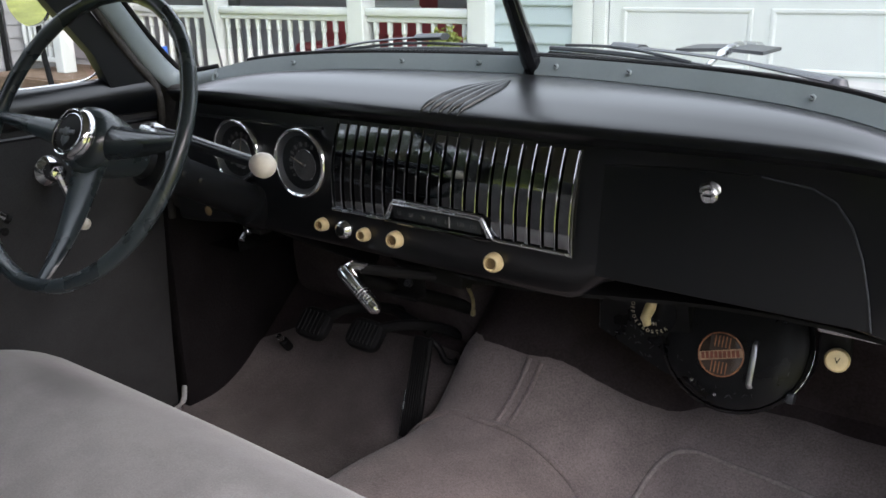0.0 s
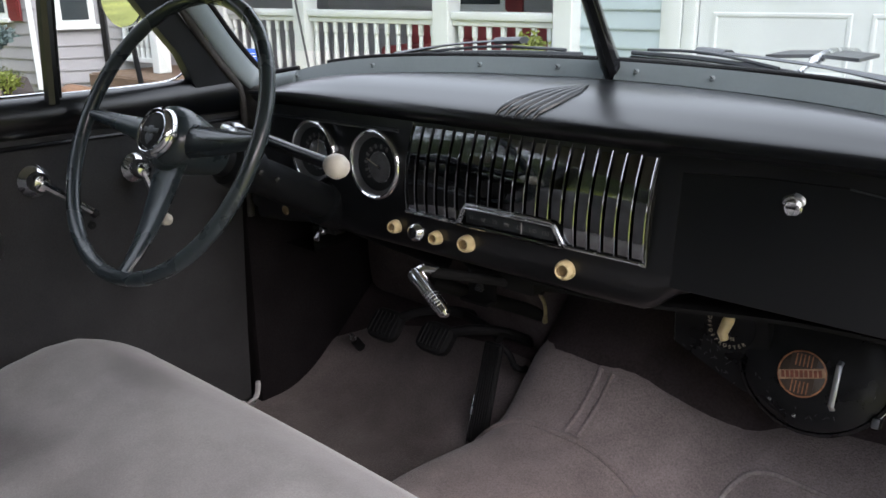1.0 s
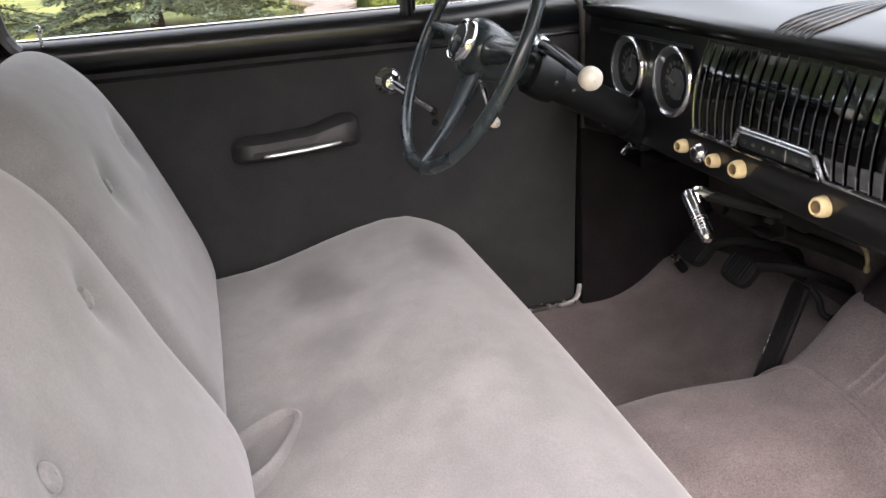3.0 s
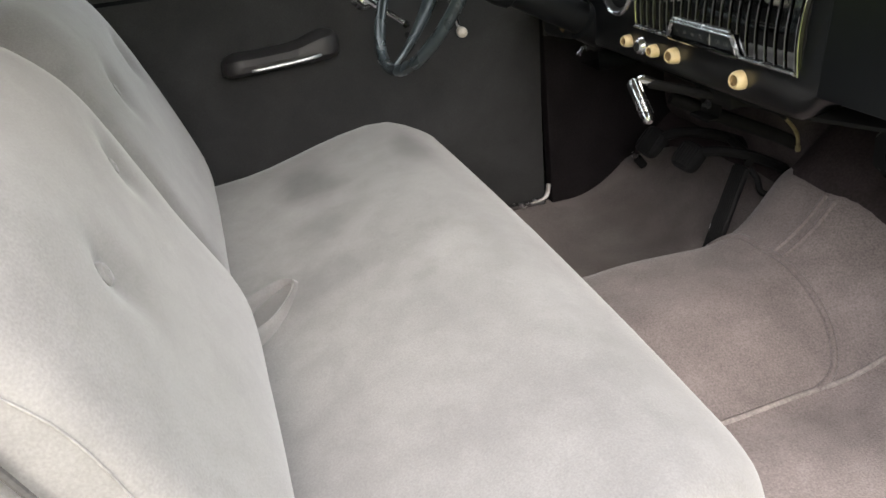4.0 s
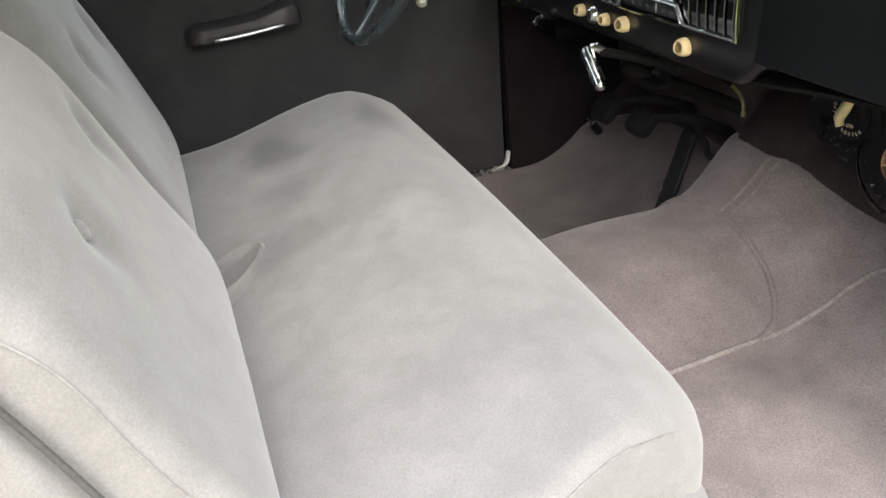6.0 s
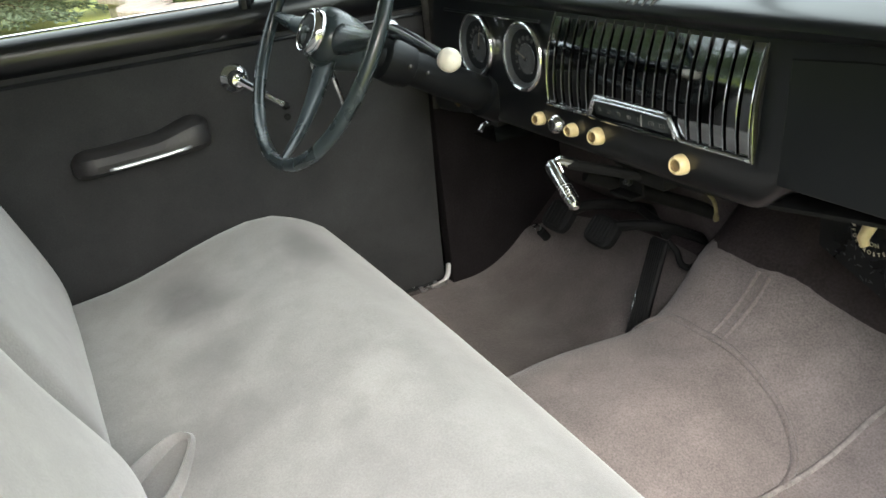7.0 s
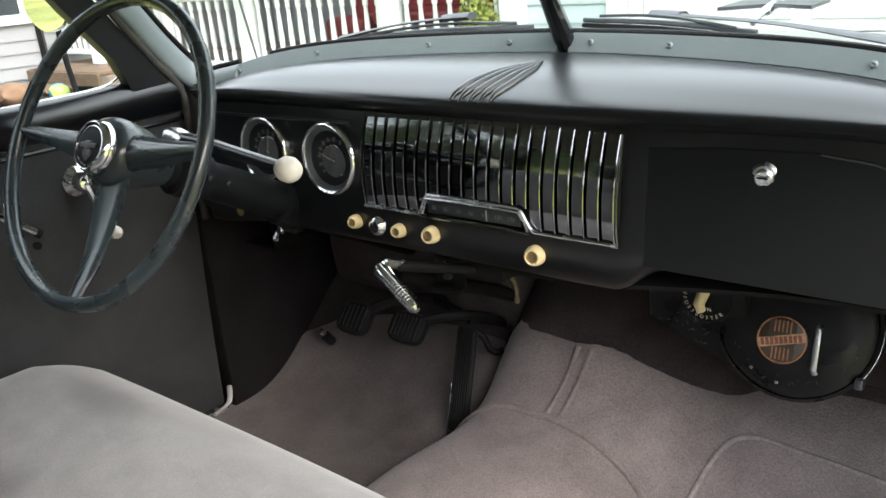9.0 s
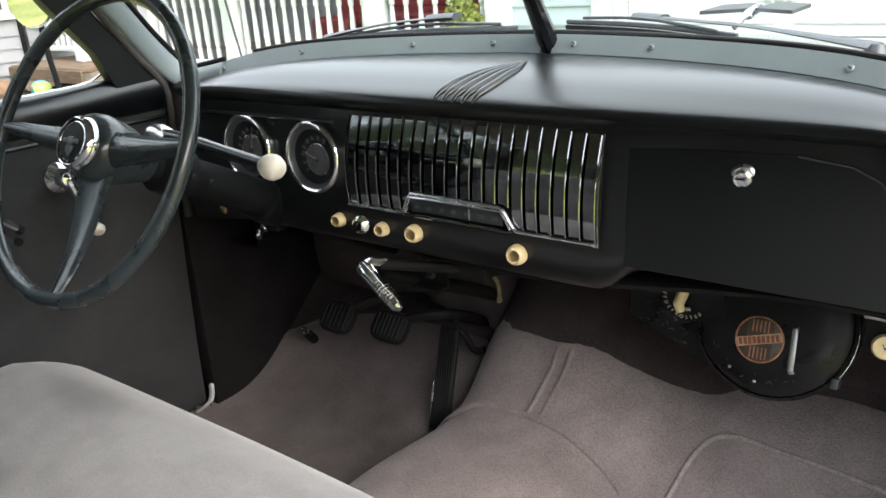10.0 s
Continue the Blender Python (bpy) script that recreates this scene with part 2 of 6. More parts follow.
def tube(pts, r, n=10, closed=False, bm=None, cap=True, flat=1.0, up=None):
    """A round (or flattened) bar along points; r is one radius or one for each point."""
    pts = [Vector(p) for p in pts]
    k = len(pts)
    rs = r if isinstance(r, (list, tuple)) else [r] * k
    loops = []
    ref = Vector(up) if up else None
    for i, p in enumerate(pts):
        a = pts[(i - 1) % k] if (closed or i > 0) else p
        b = pts[(i + 1) % k] if (closed or i < k - 1) else p
        d = (b - a).normalized()
        if ref is None:
            ref = d.orthogonal()
        side = d.cross(ref)
        if side.length < 1e-5:
            side = d.orthogonal()
        side.normalize()
        over = side.cross(d).normalized()
        if up is None:
            ref = over
        loops.append([p + side * math.cos(q) * rs[i] + over * math.sin(q) * rs[i] * flat
                      for q in (2 * math.pi * j / n for j in range(n))])
    return rings(loops, bm, cap, closed)


def lathe(prof, origin, axis, n=24, bm=None, cap=False):
    """Turns (radius, height) pairs about an axis through origin."""
    o, ax = Vector(origin), Vector(axis).normalized()
    s = ax.orthogonal().normalized()
    t = ax.cross(s)
    loops = [[o + ax * h + (s * math.cos(q) + t * math.sin(q)) * max(r, 1e-4)
              for q in (2 * math.pi * j / n for j in range(n))] for r, h in prof]
    return rings(loops, bm, cap)


def smooth_path(pts, k=6):
    """A Catmull-Rom line through points."""
    pts = [Vector(p) for p in pts]
    out = []
    for i in range(len(pts) - 1):
        a, b, c, d = pts[max(i - 1, 0)], pts[i], pts[i + 1], pts[min(i + 2, len(pts) - 1)]
        for j in range(k):
            t = j / k
            out.append(0.5 * (2 * b + (c - a) * t + (2 * a - 5 * b + 4 * c - d) * t * t + (3 * b - a - 3 * c + d) * t ** 3))
    out.append(pts[-1])
    return out


def lerp(a, b, t):
    return a + (b - a) * t


def step(a, b, x):
    t = min(1, max(0, (x - a) / (b - a)))
    return t * t * (3 - 2 * t)


def table(pairs, x):
    """Reads a value between given pairs."""
    return float(np.interp(x, [p[0] for p in pairs], [p[1] for p in pairs]))


def lettering(text, size, mats, mat, parent, name="letter"):
    """Built-in font letters, one mesh each, at the given poses."""
    for ch, m in zip(text, mats):
        if ch == " ":
            continue
        cv = bpy.data.curves.new(name, 'FONT')
        cv.body, cv.size, cv.extrude, cv.align_x, cv.align_y = ch, size, 0.0002, 'CENTER', 'CENTER'
        tmp = bpy.data.objects.new(name, cv)
        scene.collection.objects.link(tmp)
        me = bpy.data.meshes.new_from_object(tmp)
        bpy.data.objects.remove(tmp)
        me.materials.append(mat)
        ob = new(name, me)
        ob.parent = parent
        ob.matrix_parent_inverse = world_of(parent).inverted()
        ob.matrix_basis = m

# ---------------------------------------------------------------- car shell (the setting)
CX = -0.012                                     # centre line of the car


def glass_y(x):
    """Foot of the windscreen, swept back towards the pillars."""
    return 0.748 - 0.335 * abs(x - CX) ** 1.6


def end_drop(x):
    """How far the foot of the windscreen falls away towards the pillars."""
    a = abs(x - CX) / 0.64
    return 0.010 * a ** 2 + 0.048 * a ** 6


def floor_z(x, y):
    toe = max(0.0, y - 0.60)
    base = 0.385 + (toe * toe * 3.0 if toe < 0.14 else 0.0588 + (toe - 0.14) * 0.86)
    up = 0.085 + 0.029 * step(0.30, 0.66, y) + 0.036 * step(0.66, 0.80, y)
    q = (x + 0.02) / (0.235 - 0.065 * step(0.45, 0.74, y) if x < -0.02 else 0.25)
    hump = up * ((1 - abs(q) ** 4.5) ** 0.75 if -1 < q < 0 else (math.cos(min(1, q) * math.pi) * 0.5 + 0.5) ** 0.75 if 0 <= q < 1 else 0.0)
    return base + hump


def carpet_edge(x):
    """Where the carpet ends below the firewall."""
    return table(((-0.735, 0.78), (-0.67, 0.81), (-0.60, 0.845), (-0.46, 0.866), (-0.22, 0.868), (-0.165, 0.825), (-0.11, 0.790), (-0.01, 0.786), (0.09, 0.812), (0.17, 0.848), (0.26, 0.890), (0.34, 0.905), (0.70, 0.905)), x)


def carpet(u, v):
    x = lerp(-0.735, 0.70, u)
    y = lerp(-1.25, carpet_edge(x) + 0.004 * noise.noise((x * 11, 3, 0)), v)
    return Vector((x, y, floor_z(x, y) + 0.003 * noise.noise((x * 5, y * 5, 0)) - 0.014 * step(0.982, 1.0, v)))


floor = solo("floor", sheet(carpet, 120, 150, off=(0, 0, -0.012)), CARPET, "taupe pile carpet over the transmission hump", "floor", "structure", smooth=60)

bm = sheet(lambda u, v: Vector((lerp(-0.735, 0.70, u), lerp(carpet_edge(lerp(-0.735, 0.70, u)) - 0.02, 0.93, v), floor_z(lerp(-0.735, 0.70, u), lerp(carpet_edge(lerp(-0.735, 0.70, u)) - 0.02, 0.93, v)) - 0.008)), 60, 8, off=(0, 0, -0.01))
solo("toe_board_pad", bm, FELT, "dark brown felt pad behind the carpet edge", "pad", "structure")
# firewall pad above the toe board, dark in the shade
bm = sheet(lambda u, v: Vector((lerp(-0.72, 0.69, u), 0.905 + 0.05 * v, lerp(0.58, 0.99, v))), 20, 12, off=(0, 0.02, 0))
solo("firewall", bm, FELT, "dark brown padded firewall behind the dashboard", "firewall", "structure")
for nm, x0, x1 in (("wall_left_kick_panel", -0.745, -0.709), ("wall_right_kick_panel", 0.685, 0.705)):
    solo(nm, box((x0, 0.561, 0.30), (x1, 0.99, 1.06), 0.004), KICK, "dark felt kick panel beside the footwell", "wall", "structure")

# carpet seams and bindings
seams = thing("carpet_seam", (0, 0.6, floor_z(0, 0.6)), "bound and stitched seams of the taupe carpet", "seam", kind="structure")


def on_floor(pts, k=8, lift=0.001):
    return [Vector((p.x, p.y, floor_z(p.x, p.y) + lift)) for p in smooth_path([(x, y, 0) for x, y in pts], k)]


part("seam", tube(on_floor([(-0.20, 0.635), (-0.12, 0.67), (-0.03, 0.672), (0.06, 0.676), (0.13, 0.672), (0.18, 0.645), (0.20, 0.60)], lift=0.0), 0.0062, 10), CARPET, seams)
part("seam", tube(on_floor([(-0.024, 0.672), (-0.016, 0.71), (-0.010, 0.74), (-0.009, 0.764)], lift=-0.0015), 0.0048, 10), CARPET, seams)
part("seam", tube(on_floor([(0.000, 0.674), (0.006, 0.71), (0.012, 0.74), (0.013, 0.764)], lift=-0.0015), 0.0048, 10), CARPET, seams)
part("binding", tube(on_floor([(0.212, -0.1), (0.21, 0.30), (0.206, 0.45), (0.20, 0.60), (0.212, 0.72), (0.232, 0.783), (0.27, 0.805), (0.34, 0.803), (0.47, 0.795), (0.68, 0.77)]), 0.0045, 8), PIPING, seams)
part("seam", tube(on_floor([(-0.262, 0.30), (-0.258, 0.50), (-0.225, 0.62), (-0.205, 0.74)]), 0.005, 8), CARPET, seams)

# roof, rear wall, rear quarters, sill
bm = sheet(lambda u, v: Vector((lerp(-0.64, 0.62, u) , lerp(-1.35, 0.55, v), 1.40 + 0.075 * math.sin(math.pi * u) + 0.03 * math.sin(math.pi * v))), 16, 16, off=(0, 0, 0.03))
solo("ceiling", bm, HEADLINER, "grey cloth headliner under the roof", "ceiling", "structure")
solo("wall_rear", box((-0.74, -1.36, 0.30), (0.72, -1.32, 1.42), 0.01), CLOTH, "dark cloth rear wall of the cabin", "wall", "structure")
solo("wall_right_quarter", box((0.67, -1.34, 0.33), (0.73, -0.60, 1.42), 0.01), CLOTH, "dark rear quarter panel", "wall", "structure")
solo("wall_left_quarter", box((-0.755, -1.34, 0.33), (-0.685, -0.52, 1.03), 0.01), CLOTH, "dark rear quarter panel", "wall", "structure")
solo("pillar_left_centre", box((-0.745, -0.60, 1.02), (-0.675, -0.52, 1.42), 0.01), CLOTH, "dark centre pillar", "pillar", "structure")
solo("pillar_left_rear", box((-0.745, -1.34, 1.02), (-0.675, -1.10, 1.42), 0.01), CLOTH, "dark rear pillar", "pillar", "structure")
solo("sill_right", box((0.62, -0.62, 0.30), (0.76, 0.60, 0.372), 0.012), BODY, "black painted door sill", "sill", "structure")
sill = thing("sill_left", (-0.74, 0.1, 0.38), "door sill with a bright scuff plate", "sill", kind="structure")
part("sill_panel", box((-0.80, -0.62, 0.30), (-0.715, 0.60, 0.372), 0.008), BODY, sill)
part("scuff_plate", box((-0.722, -0.50, 0.388), (-0.706, 0.545, 0.402), 0.004), DULLCHROME, sill, "bright ribbed scuff plate")
part("scuff_tip", tube(smooth_path([(-0.696, 0.500, 0.402), (-0.700, 0.540, 0.410), (-0.706, 0.552, 0.440)]), [0.0035] * 6 + [0.0055] * 6 + [0.004], 8), BRIGHTALU, sill)

# ---------------------------------------------------------------- windscreen
pil = thing("windscreen_frame", (0, 0.7, 1.08), "slate grey painted windscreen frame with screws", "frame", kind="structure")


def strip(u, v):
    """The screwed strip along the foot of the glass."""
    x = lerp(-0.640, 0.635, u)
    w = (v - 0.5) * 0.030
    return Vector((x, glass_y(x) + 0.004 + w * 0.45, 1.1033 + w * 0.85 - end_drop(x)))


for nm, a, b in (("lower_strip", 0.035, 0.487), ("lower_strip", 0.502, 1.0)):
    part(nm, sheet(lambda u, v, a=a, b=b: strip(lerp(a, b, u), v), 40, 4, off=(0, 0.006, -0.008)), GREYTRIM, pil)
for x in (-0.585, -0.438, -0.238, -0.100, 0.036, 0.162, 0.424):
    p = strip((x + 0.640) / 1.275, 0.5)
    s = part("screw", lathe([(0.0042, -0.001), (0.0042, 0.0012), (0.0034, 0.0022), (0.0012, 0.0024), (0.001, 0.0018)], p + Vector((0, -0.0005, 0.0003)), (0, -0.86, 0.5), 14), GREYTRIM, pil)
    q = p + Vector((0, -0.0036, 0.002))
    part("screw_slot", box((-0.0026, -0.0005, -0.0004), (0.0026, 0.0005, 0.0004), m=Matrix.Translation(q) @ Matrix.Rotation(0.6, 4, 'Y')), RUBBER, s)
# dark rubber lip under the glass, bright outer bead
part("rubber_gasket", tube([strip(i / 60, 1.0) + Vector((0, 0.006, 0.001)) for i in range(5, 61)], 0.0048, 8), RUBBER, pil)
part("outer_bead", tube([strip(i / 60, 1.0) + Vector((0, 0.018, 0.000)) for i in range(6, 61)], 0.0030, 8), CHROME, pil, "bright outer bead")


# centre post, leaning back
def glass_point(x, h):
    """A point of the windscreen, h up from its foot."""
    return Vector((x * (1 - 0.10 * h), glass_y(x) + 0.012 - h * 0.66, 1.117 + h))


post = tube([glass_point(CX, h) - Vector((0, 0.008, 0)) for h in (-0.03, 0.05, 0.15, 0.25, 0.33)], [0.021, 0.016, 0.0145, 0.0145, 0.016], 10, flat=0.8)
part("centre_post", post, GLOSS, pil, "black centre post")
part("centre_post_bead", tube([glass_point(CX, h) + Vector((0.012, -0.014, 0)) for h in (0.0, 0.15, 0.33)], 0.003, 6), RUBBER, pil)
for nm, a, b in (("glass", -0.64, CX - 0.008), ("glass", CX + 0.008, 0.62)):
    g = part(nm, sheet(lambda u, v, a=a, b=b: glass_point(lerp(a, b, u), v * 0.33), 14, 4), GLASS, pil, "clear windscreen pane", inward=True)
    g.visible_shadow = False
part("header", tube([glass_point(lerp(-0.62, 0.60, i / 20), 0.335) + Vector((0, -0.02, 0)) for i in range(21)], 0.028, 8), CLOTH, pil)
# pillars: inner garnish and painted outer face
pl = thing("pillar_left", (-0.67, 0.53, 1.0), "windscreen pillar with slate grey edge and grey windlace", "pillar", kind="structure")
# the painted edge turns from the foot strip up the pillar: centre, half width and facing
EDGE = (((-0.586, 0.612, 1.0700), (0, 0.0068, 0.0128), (0, -0.86, 0.5)), ((-0.622, 0.594, 1.0625), (0, 0.008, 0.0135), (0.25, -0.82, 0.5)), ((-0.650, 0.578, 1.0605), (0.003, 0.014, 0.013), (0.6, -0.65, 0.4)),
        ((-0.661, 0.558, 1.079), (0.0, 0.018, 0.011), (0.9, -0.35, 0.2)), ((-0.662, 0.520, 1.125), (0, 0.0165, 0.0115), (0.97, -0.2, 0.1)), ((-0.655, 0.482, 1.172), (0, 0.016, 0.0115), (0.97, -0.2, 0.1)),
        ((-0.645, 0.430, 1.236), (0, 0.016, 0.0115), (0.97, -0.2, 0.1)), ((-0.615, 0.310, 1.385), (0, 0.016, 0.0115), (0.97, -0.2, 0.1)))
cs, ws, fs = (smooth_path([e[k] for e in EDGE], 6) for k in range(3))
part("grey_edge", rings([[c + w * math.cos(q) * (1.0 if abs(math.cos(q)) > 0.9 else 1.05) + f.normalized() * math.sin(q) * 0.006 for q in (2 * math.pi * j / 14 for j in range(14))] for c, w, f in zip(cs, ws, fs)]), GREYTRIM, pl, "slate grey painted edge", smooth=60)
part("gasket", tube([c + w * 1.15 + Vector((-0.002, 0.002, 0.001)) for c, w in zip(cs, ws)], 0.0052, 8), RUBBER, pl)
part("windlace", tube(smooth_path([(-0.690, 0.560, 0.80), (-0.684, 0.558, 0.92), (-0.676, 0.554, 0.98), (-0.668, 0.548, 1.03), (-0.666, 0.534, 1.064), (-0.667, 0.502, 1.105), (-0.662, 0.464, 1.155), (-0.655, 0.420, 1.216), (-0.63, 0.31, 1.36)], 6), 0.0072, 10), WELT, pl, "grey cloth windlace welt")
part("cloth_trim", box((-0.685, 0.556, 0.82), (-0.616, 0.612, 1.056), 0.014, 3), WELT, pl, "grey cloth at the pillar foot")
part("outer_face", tube(smooth_path([(-0.715, 0.62, 0.98), (-0.705, 0.575, 1.085), (-0.685, 0.48, 1.20), (-0.655, 0.35, 1.34), (-0.635, 0.26, 1.42)], 5), 0.024, 10), BODY, pl)
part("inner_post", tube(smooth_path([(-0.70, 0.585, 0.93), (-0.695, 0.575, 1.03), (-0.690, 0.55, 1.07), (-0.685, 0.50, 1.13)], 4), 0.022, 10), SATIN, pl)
for sgn, xo, nm in ((1, 0.645, "pillar_right"),):
    pl = thing(nm, (xo, 0.56, 1.0), "black painted windscreen pillar with grey inner edge", "pillar", kind="structure")
    foot = [(xo + sgn * 0.02, 0.60, 0.98), (xo + sgn * 0.005, 0.565, 1.075), (xo - sgn * 0.02, 0.46, 1.20), (xo - sgn * 0.05, 0.33, 1.34), (xo - sgn * 0.07, 0.24, 1.42)]
    part("garnish", tube(smooth_path(foot, 5), 0.030, 12, flat=0.8), SATIN, pl)
    edge = [(xo - sgn * 0.018, 0.625, 1.03), (xo - sgn * 0.022, 0.585, 1.082), (xo - sgn * 0.040, 0.49, 1.195), (xo - sgn * 0.068, 0.36, 1.335), (xo - sgn * 0.09, 0.26, 1.42)]
    part("grey_edge", tube(smooth_path(edge, 5), 0.014, 10), GREYTRIM, pl, "slate grey inner edge")
    part("gasket", tube([p + Vector((-sgn * 0.012, 0.010, 0.0)) for p in smooth_path(edge, 5)], 0.006, 8), RUBBER, pl)
    part("outer_face", tube([p + Vector((sgn * 0.035, 0.02, 0)) for p in smooth_path(foot, 5)], 0.026, 10), BODY, pl)

# rear-view mirror on the header
rvm = thing("rear_view_mirror", (-0.12, 0.56, 1.25), "black-backed oval rear-view mirror on a short stalk", "mirror")
part("mirror_back", rings([[Vector((-0.120 + math.cos(q) * 0.066 * s, 0.575 + d, 1.235 + math.sin(q) * 0.026 * s)) for q in (2 * math.pi * j / 24 for j in range(24))] for s, d in ((1.0, -0.012), (1.03, -0.004), (0.96, 0.010), (0.7, 0.016))]), RUBBER, rvm)
part("mirror_face", rings([[Vector((-0.120 + math.cos(q) * 0.061 * s, 0.5625, 1.235 + math.sin(q) * 0.022 * s)) for q in (2 * math.pi * j / 24 for j in range(24))] for s in (1.0, 0.5)]), MIRROR, rvm)
part("stalk", tube([(-0.11, 0.585, 1.26), (-0.06, 0.60, 1.31), (-0.03, 0.59, 1.39)], 0.006, 8), DULLCHROME, rvm)

# ---------------------------------------------------------------- left door
door = thing("door_1", (-0.70, 0.0, 0.39), "closed driver's door with charcoal cloth panel, black sill rail and glass", "door", kind="structure")


def door_x(z):
    return table(((0.36, -0.732), (0.55, -0.722), (0.80, -0.702), (1.0, -0.683), (1.10, -0.672)), z)


bm = sheet(lambda u, v: Vector((door_x(lerp(0.385, 1.03, v)) + 0.0015 * noise.noise((u * 9, v * 5, 3)), lerp(-0.56, 0.549, u), lerp(0.385, 1.03, v))), 40, 24, off=(-0.02, 0, 0))
part("trim_panel", bm, CLOTH, door, "charcoal cloth trim panel")
# rounded sill rail
prof = [(0.0, 1.004), (0.014, 1.010), (0.024, 1.022), (0.028, 1.038), (0.025, 1.053), (0.016, 1.064), (0.006, 1.0690), (-0.002, 1.0685), (-0.012, 1.058), (-0.022, 1.045), (-0.022, 1.004)]
bm = rings([[Vector((-0.689 + p, y, z + 0.006 + 0.010 * step(0.3, 0.58, y) * (z > 1.02) - 0.008 * y)) for p, z in prof] for y in np.linspace(-0.56, 0.548, 24)])
part("sill_rail", bm, SATIN, door, "black painted sill rail")
part("rail_bead", tube([(-0.684, y, 1.0 - 0.008 * y) for y in np.linspace(-0.56, 0.56, 12)], 0.0045, 8), GLOSS, door)
part("weather_strip", tube([(-0.692, y, 1.0775 - 0.008 * y) for y in np.linspace(-0.50, 0.20, 12)], 0.0022, 8), CHROME, door, "bright weather strip")
part("outer_skin", sheet(lambda u, v: Vector((-0.795 + 0.05 * v * v, lerp(-0.60, 0.60, u), lerp(0.36, 1.045, v))), 12, 8, off=(-0.004, 0, 0)), BODY, door)
part("outer_sill", box((-0.745, -0.60, 1.030), (-0.715, 0.56, 1.040), 0.003), BODY, door)
# window frame: rear upright, division bar, curved vent frame
part("window_frame", tube(smooth_path([(-0.672, -0.465, 1.06), (-0.672, -0.478, 1.075), (-0.670, -0.49, 1.11), (-0.662, -0.497, 1.22), (-0.64, -0.50, 1.41)], 5), 0.017, 10), SATIN, door)
part("division_bar", tube([(-0.672, 0.200, 1.062), (-0.664, 0.204, 1.18), (-0.645, 0.212, 1.40)], 0.0115, 8), SATIN, door, "black division bar")
part("division_bar_rubber", tube([(-0.680, 0.214, 1.066), (-0.672, 0.218, 1.18), (-0.653, 0.226, 1.40)], 0.006, 8), RUBBER, door)
vent = smooth_path([(-0.690, 0.215, 1.073), (-0.690, 0.34, 1.073), (-0.690, 0.415, 1.076), (-0.689, 0.448, 1.092), (-0.686, 0.440, 1.118), (-0.676, 0.385, 1.19), (-0.65, 0.27, 1.34), (-0.64, 0.20, 1.40)], 6)
part("vent_frame", tube(vent, 0.0020, 8), DULLCHROME, door, "bright vent window frame")
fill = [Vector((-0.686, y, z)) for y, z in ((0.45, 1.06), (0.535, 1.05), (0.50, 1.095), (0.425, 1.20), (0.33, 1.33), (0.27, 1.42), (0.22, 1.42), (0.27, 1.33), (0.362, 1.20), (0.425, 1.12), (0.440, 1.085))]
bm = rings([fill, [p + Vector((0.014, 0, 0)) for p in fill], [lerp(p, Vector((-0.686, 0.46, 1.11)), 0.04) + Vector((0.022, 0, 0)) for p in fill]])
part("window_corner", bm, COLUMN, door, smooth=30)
for nm, ya, yb in (("window_glass", -0.48, 0.20), ("vent_glass", 0.21, 0.44)):
    top = 1.41
    pts = [(ya, 1.06), (yb, 1.06), (yb - (0.20 if nm == "vent_glass" else 0), top), (ya, top)]
    bm = bmesh.new()
    bm.faces.new([bm.verts.new((-0.692 + (z - 1.06) * 0.10, y, z)) for y, z in pts])
    g = part(nm, bm, GLASS, door, "clear side glass", inward=True)
    g.visible_shadow = False
lk = part("lock_button", lathe([(0.0025, 0), (0.0025, 0.018), (0.005, 0.022), (0.0055, 0.03), (0.003, 0.034), (0.0005, 0.035)], (-0.668, -0.425, 1.072), (0, 0, 1), 12), DULLCHROME, door, "plated lock button")
# armrest
sec = [(0.0, 0.0), (0.050, -0.002), (0.064, 0.008), (0.066, 0.022), (0.060, 0.036), (0.038, 0.044), (0.0, 0.044)]
arms = []
for i in range(29):
    u = i / 28
    y = lerp(-0.150, 0.094, u)
    e = min(1, math.sqrt(max(0.0, 1 - ((u - 0.5) / 0.5) ** 6)) + 0.08)
    rise = 0.004 + 0.017 * step(0.55, 0.9, u) + 0.004 * step(0.30, 0.0, u)
    low = 0.832 + 0.011 * u
    arms.append([Vector((door_x(0.86) + p * e, y, low + (z * 0.75 + rise * (z / 0.044)) * (0.5 + 0.5 * e))) for p, z in sec])
arm = part("armrest", rings(arms), ARMVINYL, door, "charcoal cloth armrest with a bright strip")
tr = [Vector((door_x(0.86) + 0.066 * min(1, 0.5 + 3 * min(u, 1 - u)), lerp(-0.125, 0.078, u), 0.843 + 0.013 * u * u)) for u in np.linspace(0, 1, 16)]
part("bright_strip", tube(tr, [0.0015] + [0.0036] * 14 + [0.002], 8), ALLOY, arm)


